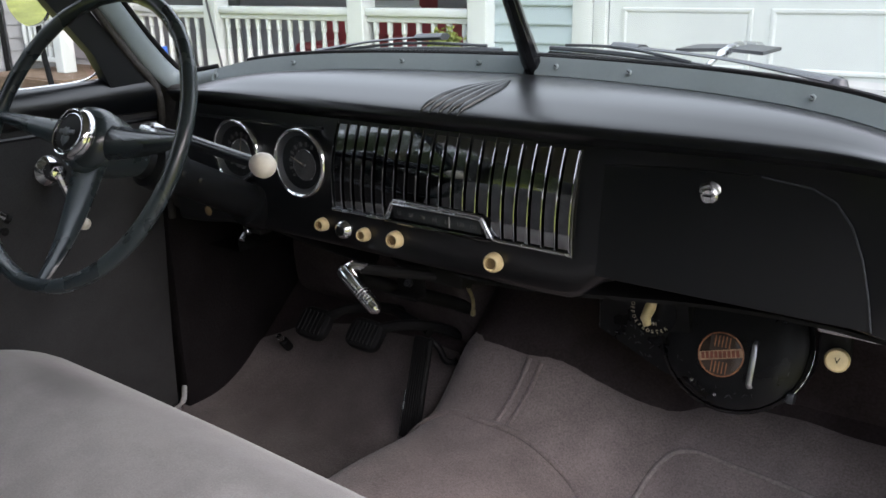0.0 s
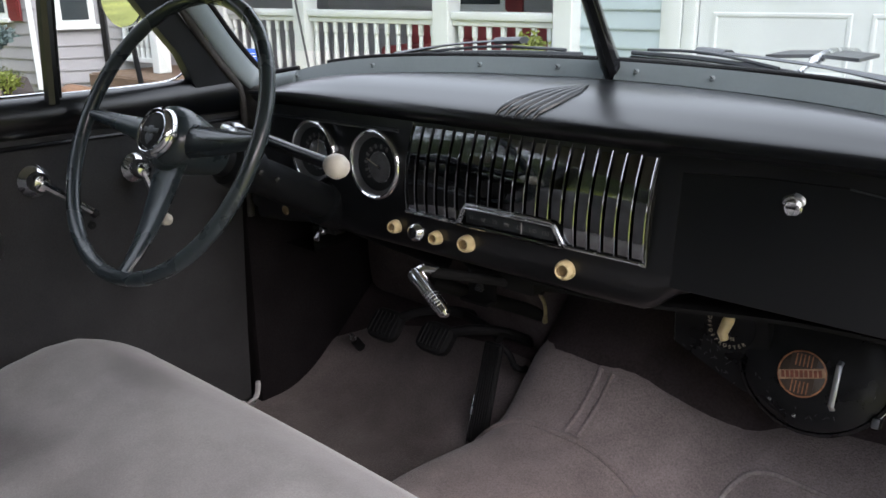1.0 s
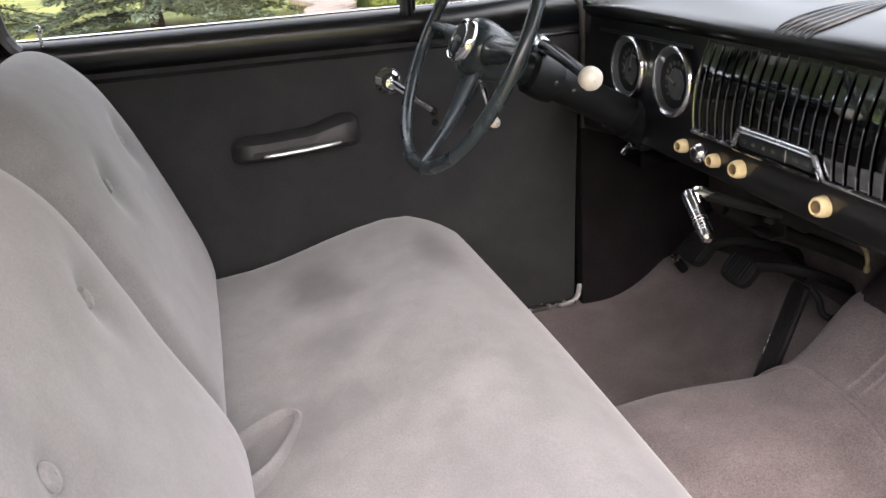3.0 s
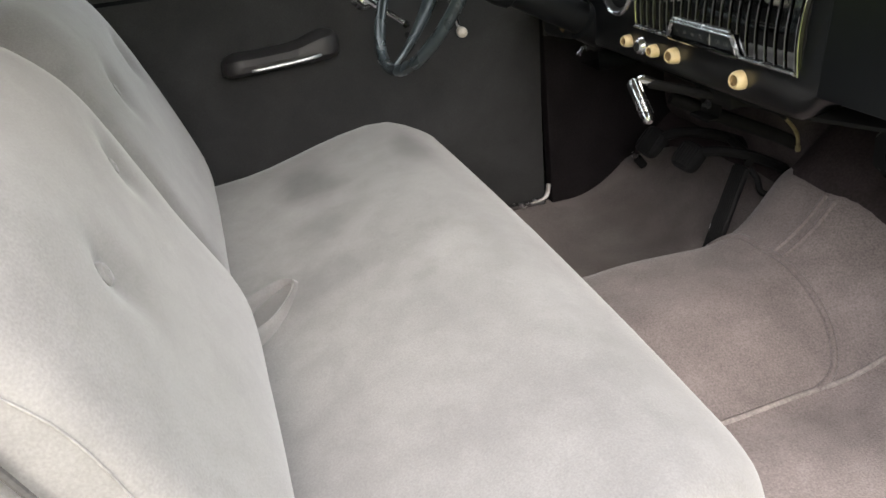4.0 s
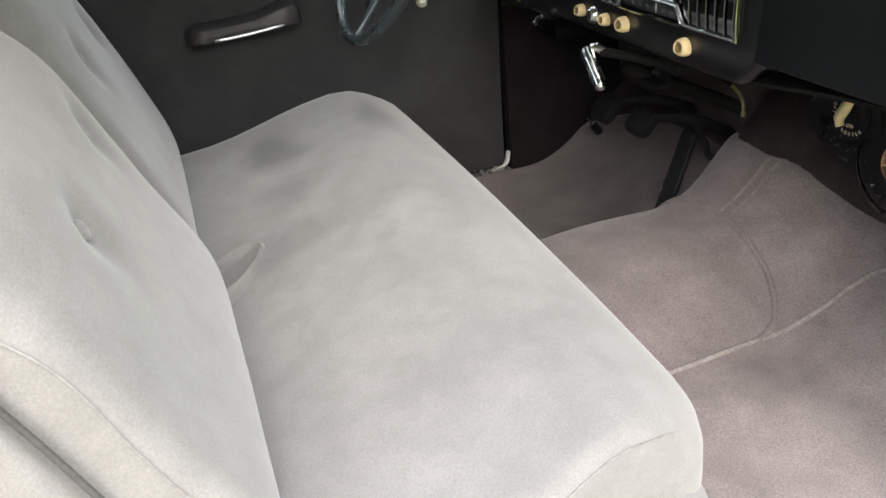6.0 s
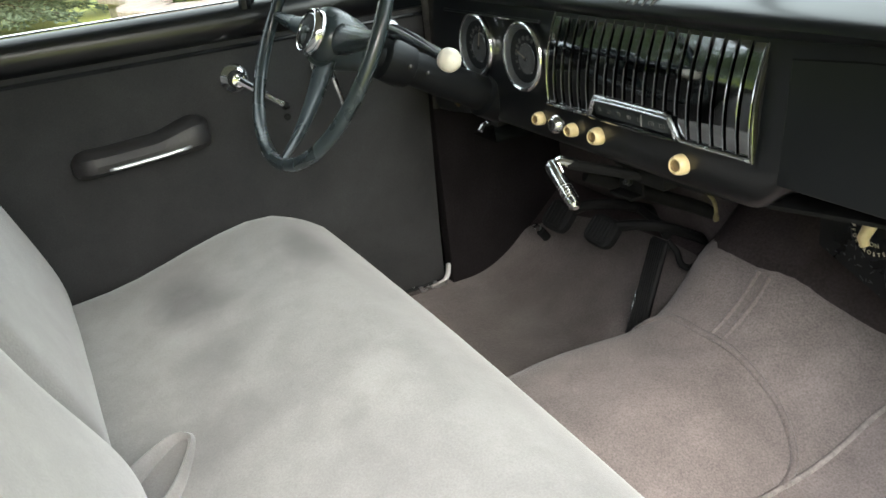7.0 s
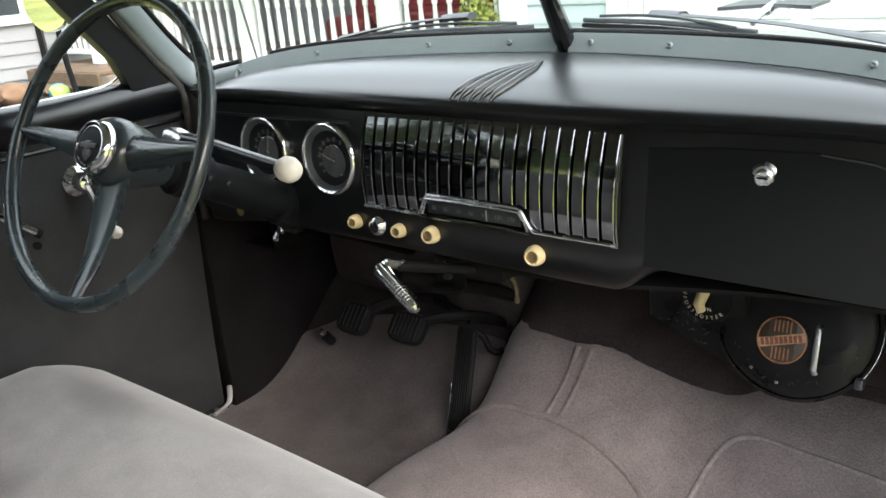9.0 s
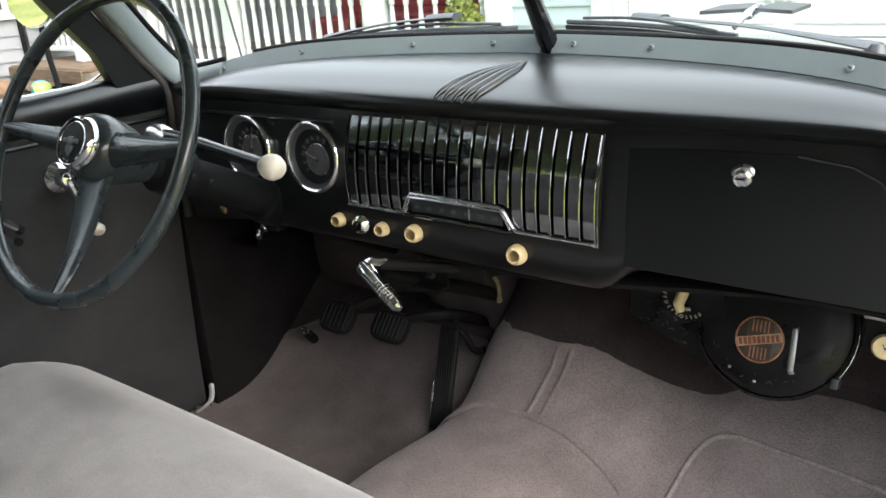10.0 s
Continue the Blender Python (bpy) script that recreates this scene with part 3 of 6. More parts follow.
def crank(y, z, dy, dz, knob):
    """A plated winder: escutcheon, hub, arm and knob."""
    x = door_x(z)
    c = part("winder", lathe([(0.026, 0.0), (0.026, 0.004), (0.020, 0.010), (0.016, 0.013), (0.016, 0.030), (0.012, 0.036), (0.001, 0.038)], (x, y, z), (1, 0, 0), 22), CHROME, door, "chromed handle")
    part("arm", tube(smooth_path([(x + 0.030, y, z), (x + 0.036, y + dy * 0.4, z + dz * 0.4), (x + 0.034, y + dy, z + dz)]), [0.010, 0.010, 0.009, 0.008, 0.008, 0.0075, 0.007, 0.007, 0.0065, 0.006, 0.006, 0.006, 0.006], 10), CHROME, c)
    if knob:
        part("knob", lathe([(0.003, 0), (0.009, 0.004), (0.0115, 0.014), (0.010, 0.024), (0.004, 0.029), (0.0005, 0.030)], (x + 0.036, y + dy, z + dz), (1, 0, 0), 16), WHITEKNOB, c, "ivory knob")
    else:
        part("tip", lathe([(0.001, -0.008), (0.007, -0.004), (0.008, 0.004), (0.001, 0.010)], (x + 0.034, y + dy, z + dz), (0, dy, dz), 10), RUBBER, c)


crank(0.158, 0.944, 0.075, -0.062, False)
crank(0.330, 0.937, 0.018, -0.088, True)
part("check_hole", lathe([(0.007, 0), (0.007, 0.003), (0.001, 0.003)], (door_x(0.85), 0.245, 0.85), (1, 0, 0), 12), RUBBER, door)

# outside mirror on its stalk
sm = thing("side_mirror", (-0.90, 0.47, 1.08), "round chrome outside mirror on a clamped stalk", "mirror")
nrm = Vector((0.378, -0.925, -0.046)).normalized()
part("head", lathe([(0.046, 0.0), (0.049, -0.003), (0.047, -0.010), (0.030, -0.022), (0.008, -0.028), (0.0005, -0.028)], (-0.93, 0.47, 1.205), nrm, 28), CHROME, sm)
part("mirror_face", lathe([(0.0005, 0.001), (0.0455, 0.001)], (-0.93, 0.47, 1.205), nrm, 28), MIRROR, sm)
part("stalk", tube(smooth_path([(-0.930, 0.485, 1.175), (-0.925, 0.482, 1.13), (-0.910, 0.478, 1.08), (-0.88, 0.47, 1.03), (-0.82, 0.46, 1.00), (-0.775, 0.46, 0.985)]), 0.0055, 8), RUBBER, sm)

# ---------------------------------------------------------------- hood, cowl and wipers
hood = thing("hood", (0, 1.4, 0.95), "long black lacquered car hood with chrome ornament", "hood", kind="structure")


def hood_pt(u, v):
    x = lerp(-0.74, 0.72, u)
    y = lerp(glass_y(x) + 0.03, 2.25 - 0.30 * (2 * u - 1) ** 2, v)
    c = 1 - abs(2 * u - 1) ** 2.6
    return Vector((x, y, 0.955 + 0.098 * c ** 0.8 - 0.05 * v - 0.16 * v ** 4 - 0.012 * (1 - c)))


part("panel", sheet(hood_pt, 40, 30, off=(0, 0, -0.01)), BODY, hood)
part("nose", sheet(lambda u, v: Vector((lerp(-0.72, 0.70, u), hood_pt(u, 1).y + 0.16 * math.sin(v * 1.57), hood_pt(u, 1).z - 0.5 * v)), 24, 8), BODY, hood)
orn = part("ornament", tube(smooth_path([(0.0, 1.50, 1.035), (0.0, 1.58, 1.052), (0.0, 1.72, 1.064), (0.0, 1.90, 1.05)]), [0.006] * 6 + [0.012] * 6 + [0.010] * 6 + [0.004], 10, flat=0.7), DULLCHROME, hood, "dull chrome hood ornament")
part("ornament_wing", rings([[Vector((s * w, y + 0.06 * (w < 0.05), 1.060 + dz)) for y, dz in ((1.56, -0.004), (1.70, -0.004), (1.70, 0.004), (1.56, 0.004))] for s, w in ((-1, 0.10), (-1, 0.0), (1, 0.0), (1, 0.10))], cap=True), WIPERGREY, orn)
for sx in (-1, 1):
    part("fender", rings([[Vector((CX + sx * (0.72 + 0.12 * math.cos(q)), y, 0.72 + (0.20 - 0.05 * t * t) * math.sin(q))) for q in (math.pi * j / 12 for j in range(13))] for t, y in ((t, lerp(0.65, 2.5, t)) for t in np.linspace(0, 1, 12))], cap=False), BODY, hood)


def wiper(pivot, tip, blade_a, blade_b, label):
    w = thing("wiper", pivot, label, "wiper", group="windscreen wipers")
    pv = Vector(pivot)
    part("pivot", lathe([(0.016, -0.012), (0.016, 0.0), (0.011, 0.012), (0.001, 0.015)], pv, (0, 0.2, 1), 16), WIPERGREY, w)
    arm_pts = smooth_path([pv + Vector((0, 0, 0.01)), (pv + Vector(tip)) / 2 + Vector((0, 0.0, 0.010)), Vector(tip)], 6)
    part("arm", tube(arm_pts, [0.017 - 0.0018 * min(i, 5) for i in range(len(arm_pts))], 6, flat=0.3, up=(0, 0, 1)), WIPERGREY, w)
    a, b = Vector(blade_a), Vector(blade_b)
    m = (a + b) / 2
    ctr = part("clip", tube([Vector(tip) - (b - a).normalized() * 0.025, Vector(tip) + (b - a).normalized() * 0.03], 0.016, 6, flat=0.4, up=(0, 0, 1)), WIPERGREY, w)
    part("blade_holder", tube(smooth_path([a, m + Vector((0, 0, 0.004)), b], 6), 0.0042, 6), WIPERGREY, w)
    part("blade_spring", tube(smooth_path([a + Vector((0.03, 0, 0.006)), m + Vector((0, 0, 0.014)), b + Vector((-0.03, 0, 0.006))], 6), 0.0026, 6), WIPERGREY, w)
    part("blade_rubber", tube(smooth_path([a + Vector((0, -0.004, -0.008)), m + Vector((0, -0.004, -0.004)), b + Vector((0, -0.004, -0.008))], 6), 0.0038, 6), RUBBER, w)


wiper((-0.510, 0.805, 1.092), (-0.238, 0.800, 1.136), (-0.478, 0.798, 1.101), (-0.100, 0.812, 1.118), "parked driver's wiper, dull plated arm and black blade")
wiper((0.425, 0.775, 1.092), (0.065, 0.935, 1.120), (-0.085, 0.945, 1.112), (0.225, 0.875, 1.100), "parked passenger's wiper, dull plated arm and black blade")

# ---------------------------------------------------------------- dashboard
dash = thing("dashboard", (0, 0.6, 0.83), "satin black painted steel dashboard with chrome grille", "dashboard")
FACE = ((1.030, 0.556), (1.015, 0.5535), (0.985, 0.549), (0.95, 0.545), (0.915, 0.540), (0.885, 0.536))


def set_back(x):
    return 0.022 * step(0.13, 0.36, x)


def dash_bottom(x):
    return 0.826 + 0.034 * step(0.175, 0.235, x) - 0.012 * step(-0.45, -0.60, x)


TOP = tuple((p.x, p.y) for p in smooth_path([(0.0, 1.0930, 0), (0.18, 1.0945, 0), (0.363, 1.0930, 0), (0.534, 1.0880, 0), (0.685, 1.0808, 0), (0.81, 1.0722, 0), (0.907, 1.0648, 0), (0.96, 1.0592, 0), (0.99, 1.0530, 0), (1.0, 1.0465, 0)], 5))


def dash_top(x, s):
    """A point of the rolled top: s runs from the glass to the lip."""
    k = step(0.48, 0.645, abs(x - CX)) * (0.045 if x > 0 else 0.012)
    g = glass_y(x) - 0.006
    z = table(TOP, s) - end_drop(x) * (1 - s ** 4) - 0.003 * (1 - s)
    return Vector((x, lerp(g, 0.5375 - k, s), z))


def dash_profile(x):
    k = step(0.48, 0.645, abs(x - CX)) * (0.045 if x > 0 else 0.012)
    d = dash_bottom(x)
    g = glass_y(x)
    top = [(g + 0.02, 1.062 - end_drop(x))] + [(p.y, p.z) for p in (dash_top(x, s) for s in (0, 0.09, 0.18, 0.27, 0.36, 0.45, 0.53, 0.61, 0.685, 0.75, 0.81, 0.86, 0.905, 0.935, 0.96, 0.977, 0.99, 0.997, 1.0))]
    b = set_back(x) - k
    face = [(0.5405 + b * 0.5, 1.0400), (0.548 + b, 1.0355)] + [(y + b, z) for z, y in FACE]
    low = [(y + b, z) for y, z in ((0.5355, 0.868), (0.538, d + 0.012), (0.544, d + 0.003), (0.553, d), (0.60, d + 0.006))]
    return top + face + low


xs = sorted(set(np.round(np.linspace(-0.618, 0.645, 60), 4)) | {0.176, 0.19, 0.205, 0.22, 0.235})
prof0 = [dash_profile(x) for x in xs]
bm = bmesh.new()
grid = [[bm.verts.new((x, y, z)) for y, z in p] for x, p in zip(xs, prof0)]
for a, b in zip(grid, grid[1:]):
    for j in range(len(a) - 1):
        bm.faces.new((a[j], b[j], b[j + 1], a[j + 1]))
bm.faces.new(grid[0])
part("panel", bm, SATIN, dash, "satin black panel", smooth=50)

def face_y(z, x=0.0):
    return table(sorted(FACE), z) + set_back(x) - step(0.48, 0.645, abs(x - CX)) * (0.045 if x > 0 else 0.0)


# five raised flutes over the roll of the dash
for i in range(5):
    x0 = -0.062 + 0.0158 * i
    line = [(0.985, x0), (0.93, x0 + 0.001), (0.86, x0 + 0.004), (0.77, x0 + 0.010), (0.66, lerp(x0 + 0.018, 0.0, 0.18)), (0.56, lerp(x0 + 0.026, 0.006, 0.42)), (0.47, lerp(x0 + 0.03, 0.008, 0.72)), (0.41, lerp(x0 + 0.03, 0.010, 0.92))]
    pts = smooth_path([dash_top(x, s) + Vector((0, -0.0004, 0.0008)) for s, x in line], 5)
    n_ = len(pts)
    part("flute", tube(pts, [0.0008 + 0.0052 * min(1, j / 9) * min(1, 0.25 + (n_ - 1 - j) / 18) for j in range(n_)], 10, flat=0.7, up=(0, -0.5, 1)), SATIN, dash)

# grille: a plated frame, upright bars over a dark recess
GX0, GX1, GZ0, GZ1 = -0.230, 0.184, 0.889, 1.031

# upright section of the grille: near upright at its foot, leaning back more and more towards the top
BELLY = [(0.0, 0.5360)]
for k in range(40):
    BELLY.append(((k + 1) / 40, BELLY[-1][1] + lerp(-0.15, 0.47, (k + 0.5) / 40) * (GZ1 - GZ0) / 40))


def grille_y(z):
    return table(BELLY, (z - GZ0) / (GZ1 - GZ0))


def grille_top(x):
    return GZ1 - 0.004 * ((x + 0.02) / 0.2) ** 2


def dial_top(x):
    """Upper edge of the radio dial's arch, or the bottom of the grille."""
    return GZ0 + 0.004 + 0.031 * step(-0.128, -0.105, x) * step(0.070, 0.045, x)


grille = part("grille", sheet(lambda u, v: Vector((lerp(GX0, GX1, u), grille_y(lerp(GZ0, GZ1 - 0.003, v)) + 0.008, lerp(GZ0, GZ1 - 0.003, v))), 20, 10, off=(0, 0.004, 0)), DARKVOID, dash, "chromed radio grille with upright bars")
NB = 20
for i in range(NB):
    a = GX0 + (GX1 - GX0) * (i + 0.04) / NB
    b = GX0 + (GX1 - GX0) * (i + 0.965) / NB
    mid = (a + b) / 2
    z0, z1 = dial_top(mid) + 0.003, grille_top(mid) - 0.002
    loops = []
    for k in range(17):
        z = lerp(z0, z1, k / 16)
        y = grille_y(z)
        loops.append([Vector((a, y + 0.007, z)), Vector((a + 0.0003, y + 0.0004, z)), Vector((a + 0.0012, y - 0.0004, z)), Vector((b - 0.0032, y - 0.0004, z)),
                      Vector((b - 0.0026, y - 0.0028, z)), Vector((b - 0.0015, y - 0.0036, z)), Vector((b - 0.0004, y - 0.0028, z)), Vector((b, y + 0.007, z))])
    part("bar", rings(loops), BARCHROME, grille, smooth=13)
part("grille_edge", tube([Vector((x, grille_y(z) - 0.001, z)) for x, z in [(GX0 - 0.002, lerp(GZ0, GZ1 - 0.004, k / 10)) for k in range(11)]], 0.0016, 8), BARCHROME, grille)
part("grille_edge", tube([Vector((x, grille_y(z) - 0.001, z)) for x, z in [(GX1 + 0.001, lerp(GZ0, GZ1 - 0.005, k / 10)) for k in range(11)]], 0.0016, 8), BARCHROME, grille)
bot = [(x, dial_top(x)) for x in np.linspace(GX0 - 0.002, GX1 + 0.001, 90)]
part("lower_edge", tube([Vector((x, grille_y(z) - 0.004, z)) for x, z in bot], 0.0026, 8), DULLCHROME, grille)
dial = part("radio_dial", box((-0.108, 0.5300, GZ0 + 0.008), (0.048, 0.537, GZ0 + 0.028), 0.003), DIALFACE, grille, "dark radio dial")
STATIONS = ("55", "60", "70", "80", "100", "130", "150")
lettering(STATIONS, 0.0085, [Matrix.Translation((-0.096 + 0.0215 * i + 0.002 * (i > 3), 0.5297, GZ0 + 0.0175)) @ Matrix.Rotation(math.pi / 2, 4, 'X') for i in range(7)], STATIONINK, dial, "dial_number")
part("tuning_needle", box((-0.006, 0.5289, GZ0 + 0.010), (-0.0045, 0.5298, GZ0 + 0.026)), DIALINK, dial)
part("dial_frame", tube([Vector((x, 0.530, GZ0 + 0.003)) for x in (-0.124, -0.116, 0.056, 0.064)], [0.002, 0.0046, 0.0046, 0.002], 10, flat=0.7), BARCHROME, grille)
part("dial_inner_frame", tube(smooth_path([(-0.118, 0.5290, GZ0 + 0.006), (-0.108, 0.5290, GZ0 + 0.026), (-0.098, 0.5280, GZ0 + 0.0305), (0.038, 0.5280, GZ0 + 0.0305), (0.049, 0.5290, GZ0 + 0.026), (0.060, 0.5290, GZ0 + 0.006)], 6), 0.0019, 8), DULLCHROME, grille)


# gauges: bright ring, deep cup, dial and small inner dial
def gauge(x, z, r, seed):
    o = Vector((x, face_y(z) - 0.002, z))
    ax = Vector((0, -1, 0.05)).normalized()
    g = part("gauge", lathe([(r - 0.0058, 0.0102), (r - 0.0030, 0.0118), (r - 0.0012, 0.0112), (r + 0.0012, 0.0085), (r + 0.0018, 0.004), (r + 0.0018, -0.001)], o, ax, 48), CHROME, dash, "round gauge with a deep chrome bezel")
    part("cup", lathe([(r - 0.0125, 0.0022), (0.030, 0.0022), (0.001, 0.0022)], o, ax, 40), DIALFACE, g, "charcoal dial")
    part("bezel_cone", lathe([(r - 0.0140, 0.0012), (r - 0.0100, 0.0050), (r - 0.0055, 0.0106)], o, ax, 48), ALLOY, g, "spun grey inner bezel")
    c = o + ax * 0.0024
    u = Vector((1, 0, 0))
    v = Vector((0, 0, 1))
    mid = c + u * 0.010 - v * 0.003
    part("inner_dial", lathe([(0.0245, 0.0), (0.0245, 0.0022), (0.022, 0.0028), (0.001, 0.0028)], mid, ax, 32), DIALDISC, g, "pewter inner dial")
    part("inner_ring", lathe([(0.0256, 0.0), (0.0256, 0.0030), (0.0245, 0.0034), (0.0238, 0.0026)], mid, ax, 32), DULLCHROME, g)
    part("hub", lathe([(0.0042, 0.0026), (0.0042, 0.0050), (0.0030, 0.0062), (0.001, 0.0064)], mid, ax, 14), CHROME, g)
    for k in range(9):
        q = radians(238 - k * 22)
        p = mid + (u * math.cos(q) + v * math.sin(q)) * 0.0335
        part("dial_mark", box((-0.0036, -0.0004, -0.0024), (0.0036, 0.0004, 0.0024), m=Matrix.Translation(p + ax * 0.0006) @ Matrix.Rotation(-q, 4, 'Y')), DIALINK, g)
        if k < 8:
            q = radians(227 - k * 22)
            p = mid + (u * math.cos(q) + v * math.sin(q)) * 0.0335
            part("minor_mark", box((-0.0012, -0.0004, -0.0004), (0.0012, 0.0004, 0.0004), m=Matrix.Translation(p + ax * 0.0006) @ Matrix.Rotation(-q, 4, 'Y')), DIALINK, g)
    for k in range(3):
        part("inner_mark", box((-0.008 + 0.006 * k, -0.0003, -0.0006), (-0.004 + 0.006 * k, 0.0003, 0.0006), m=Matrix.Translation(mid - v * 0.011 + ax * 0.0030)), RUBBER, g)
    q = radians(200 - seed * 4)
    part("needle", tube([mid + ax * 0.0046, mid + (u * math.cos(q) + v * math.sin(q)) * 0.032 + ax * 0.0034], [0.0012, 0.0005], 6), PALEINK, g)
    gl = part("dial_glass", lathe([(r - 0.0060, 0.0088), (0.001, 0.0100)], o, ax, 32), DIALGLASS, g, inward=True)
    gl.visible_shadow = False


gauge(-0.457, 0.958, 0.0555, 30)
gauge(-0.305, 0.956, 0.0560, 10)
bm = tube([Vector((x, face_y(0.905) - 0.0005, z)) for x, z in ((-0.565, 1.013), (-0.25, 1.016))], 0.0028, 6)
part("cluster_ridge", bm, SATIN, dash)


# control knobs
def pull_knob(name, x, y, z, r, axis=(0.12, -1, 0.1), inset=IVORYDARK, length=0.026):
    ax = Vector(axis).normalized()
    o = Vector((x, y, z))
    k = part(name, lathe([(0.006, -0.030), (0.006, 0.0), (r * 0.72, 0.001), (r, length * 0.30), (r, length * 0.62), (r * 0.90, length * 0.86), (r * 0.70, length), (r * 0.56, length * 0.97)], o, ax, 26), IVORY, dash, "ivory plastic control knob")
    part("inlay", lathe([(r * 0.57, length * 0.97), (r * 0.5, length * 0.80), (0.0005, length * 0.78)], o, ax, 22), inset, k)
    return k


pull_knob("choke_knob", -0.258, 0.546, 0.862, 0.0110)
k = part("ignition_switch", lathe([(0.017, 0), (0.017, 0.004), (0.013, 0.007), (0.0145, 0.010), (0.0145, 0.013), (0.012, 0.015), (0.0140, 0.018), (0.0120, 0.021), (0.0085, 0.0235), (0.0005, 0.0235)], (-0.212, 0.545, 0.861), (0.1, -1, 0.1), 14), CHROME, dash, "chromed ignition lock")
part("key_slot", box((-0.2112, 0.5198, 0.859), (-0.2098, 0.5215, 0.868)), RUBBER, k)
pull_knob("throttle_knob", -0.170, 0.546, 0.860, 0.0108)
pull_knob("lamp_knob", -0.108, 0.545, 0.863, 0.0132)
kb = pull_knob("radio_knob", 0.066, 0.546, 0.860, 0.0140)
part("tuning_ring", lathe([(0.0148, -0.006), (0.0155, -0.003), (0.0155, 0.001), (0.013, 0.003)], (0.066, 0.546, 0.860), (0.12, -1, 0.1), 24), IVORY, kb)
part("tuning_tab", box((0.079, 0.545, 0.8585), (0.088, 0.551, 0.8615), 0.0008), DULLCHROME, kb)
part("vent_pull", lathe([(0.004, -0.03), (0.004, 0.0), (0.010, 0.002), (0.010, 0.010), (0.007, 0.012), (0.0005, 0.012)], (-0.545, 0.545, 0.842), (0.1, -1, 0), 16), IVORYDARK, dash, "tarnished brass knob")
for x in (-0.150, -0.122):
    part("stud", lathe([(0.0045, -0.01), (0.0045, 0.002), (0.003, 0.004), (0.0005, 0.0045)], (x, 0.544, 0.838), (0, -1, -0.1), 8), DULLCHROME, dash, "small plated stud")
# hanging switch under the column
sw = thing("hanging_switch", (-0.44, 0.56, 0.80), "small plated toggle switch under the dash edge", "switch")
part("bracket", box((-0.47, 0.548, 0.812), (-0.425, 0.575, 0.836), 0.002), DARKVOID, sw)
part("nut", lathe([(0.008, 0), (0.008, 0.006), (0.004, 0.007), (0.004, 0.016), (0.001, 0.017)], (-0.452, 0.548, 0.818), (0, -1, -0.2), 8), DULLCHROME, sw)
part("toggle", tube([(-0.452, 0.536, 0.816), (-0.448, 0.524, 0.806)], [0.0035, 0.005], 8), DULLCHROME, sw)

# glove box door: proud panel with a rounded outer edge, and its lock
gl_out = [(0.215, 0.868), (0.215, 1.010), (0.30, 1.014), (0.40, 1.015), (0.455, 1.009), (0.482, 0.997), (0.502, 0.975), (0.518, 0.943), (0.530, 0.905), (0.538, 0.870)]
ring0 = [Vector((x, face_y(z, x) - 0.0005, z)) for x, z in gl_out]
ring1 = [Vector((x, face_y(z, x) - 0.0012, z)) for x, z in gl_out]
gx = sum(x for x, z in gl_out) / len(gl_out)
gz = sum(z for x, z in gl_out) / len(gl_out)
ring2 = [Vector((lerp(x, gx, 0.006), face_y(z, x) - 0.0016, lerp(z, gz, 0.012))) for x, z in gl_out]
glove = part("glove_box_door", rings([ring0, ring1, ring2]), SATIN, dash, "satin black glove box door", smooth=20)
part("door_gap", tube([Vector((x, face_y(z, x) - 0.0005, z)) for x, z in gl_out[1:]], 0.0013, 6), RUBBER, dash)
# thin grey tube modelled as the highlight on the door's rounded edge
part("edge_glint", tube([Vector((x + 0.001, face_y(z, x) - 0.0028, z)) for x, z in gl_out[3:]], 0.0012, 6), WIPERGREY, glove)
o = Vector((0.347, face_y(0.989, 0.35) - 0.004, 0.989))
lockp = part("lock", lathe([(0.0155, 0), (0.0155, 0.003), (0.013, 0.006), (0.0105, 0.0065), (0.0105, 0.010), (0.0085, 0.012), (0.0005, 0.0115)], o, (0.1, -1, -0.12), 24), DULLCHROME, glove, "chrome lock barrel")
part("lock_tab", box((o.x - 0.009, o.y - 0.007, o.z - 0.021), (o.x + 0.009, o.y - 0.001, o.z - 0.009), 0.002), DULLCHROME, lockp)
part("key_slot", box((o.x - 0.0055, o.y - 0.0142, o.z - 0.0008), (o.x + 0.0055, o.y - 0.0128, o.z + 0.0008)), RUBBER, lockp)
# lower edge crease and a scratched bracket under the radio
part("lower_crease", tube([Vector((x, 0.558, 0.8655)) for x in (0.235, 0.58)], 0.003, 6), SATIN, dash)
# added black sheet that fills the dark space under the dash
part("underdash_dark_sheet", sheet(lambda u, v: Vector((lerp(-0.62, 0.62, u), lerp(0.56, 0.95, v), 0.835 + 0.02 * math.sin(u * 9) + 0.06 * v)), 20, 6, off=(0, 0, 0.005)), DARKVOID, dash)

# ---------------------------------------------------------------- steering column and wheel
RC = Vector((-0.4185, 0.2375, 1.035))
WN = Vector((0.042, -1.0, 0.5435)).normalized()
AX = WN
HUB = RC - WN * 0.018 + Vector((0.004, 0, 0))
WU = (Vector((0, 0, 1)) - WN * WN.z).normalized()
WR = WU.cross(WN).normalized()
col = thing("steering_column", HUB - AX * 0.3, "black enamelled steering column with a charcoal three-spoke wheel", "steering column")
RR = 0.2090
rim = [RC + (WR * math.cos(q) + WU * math.sin(q)) * RR for q in (2 * math.pi * i / 180 for i in range(180))]
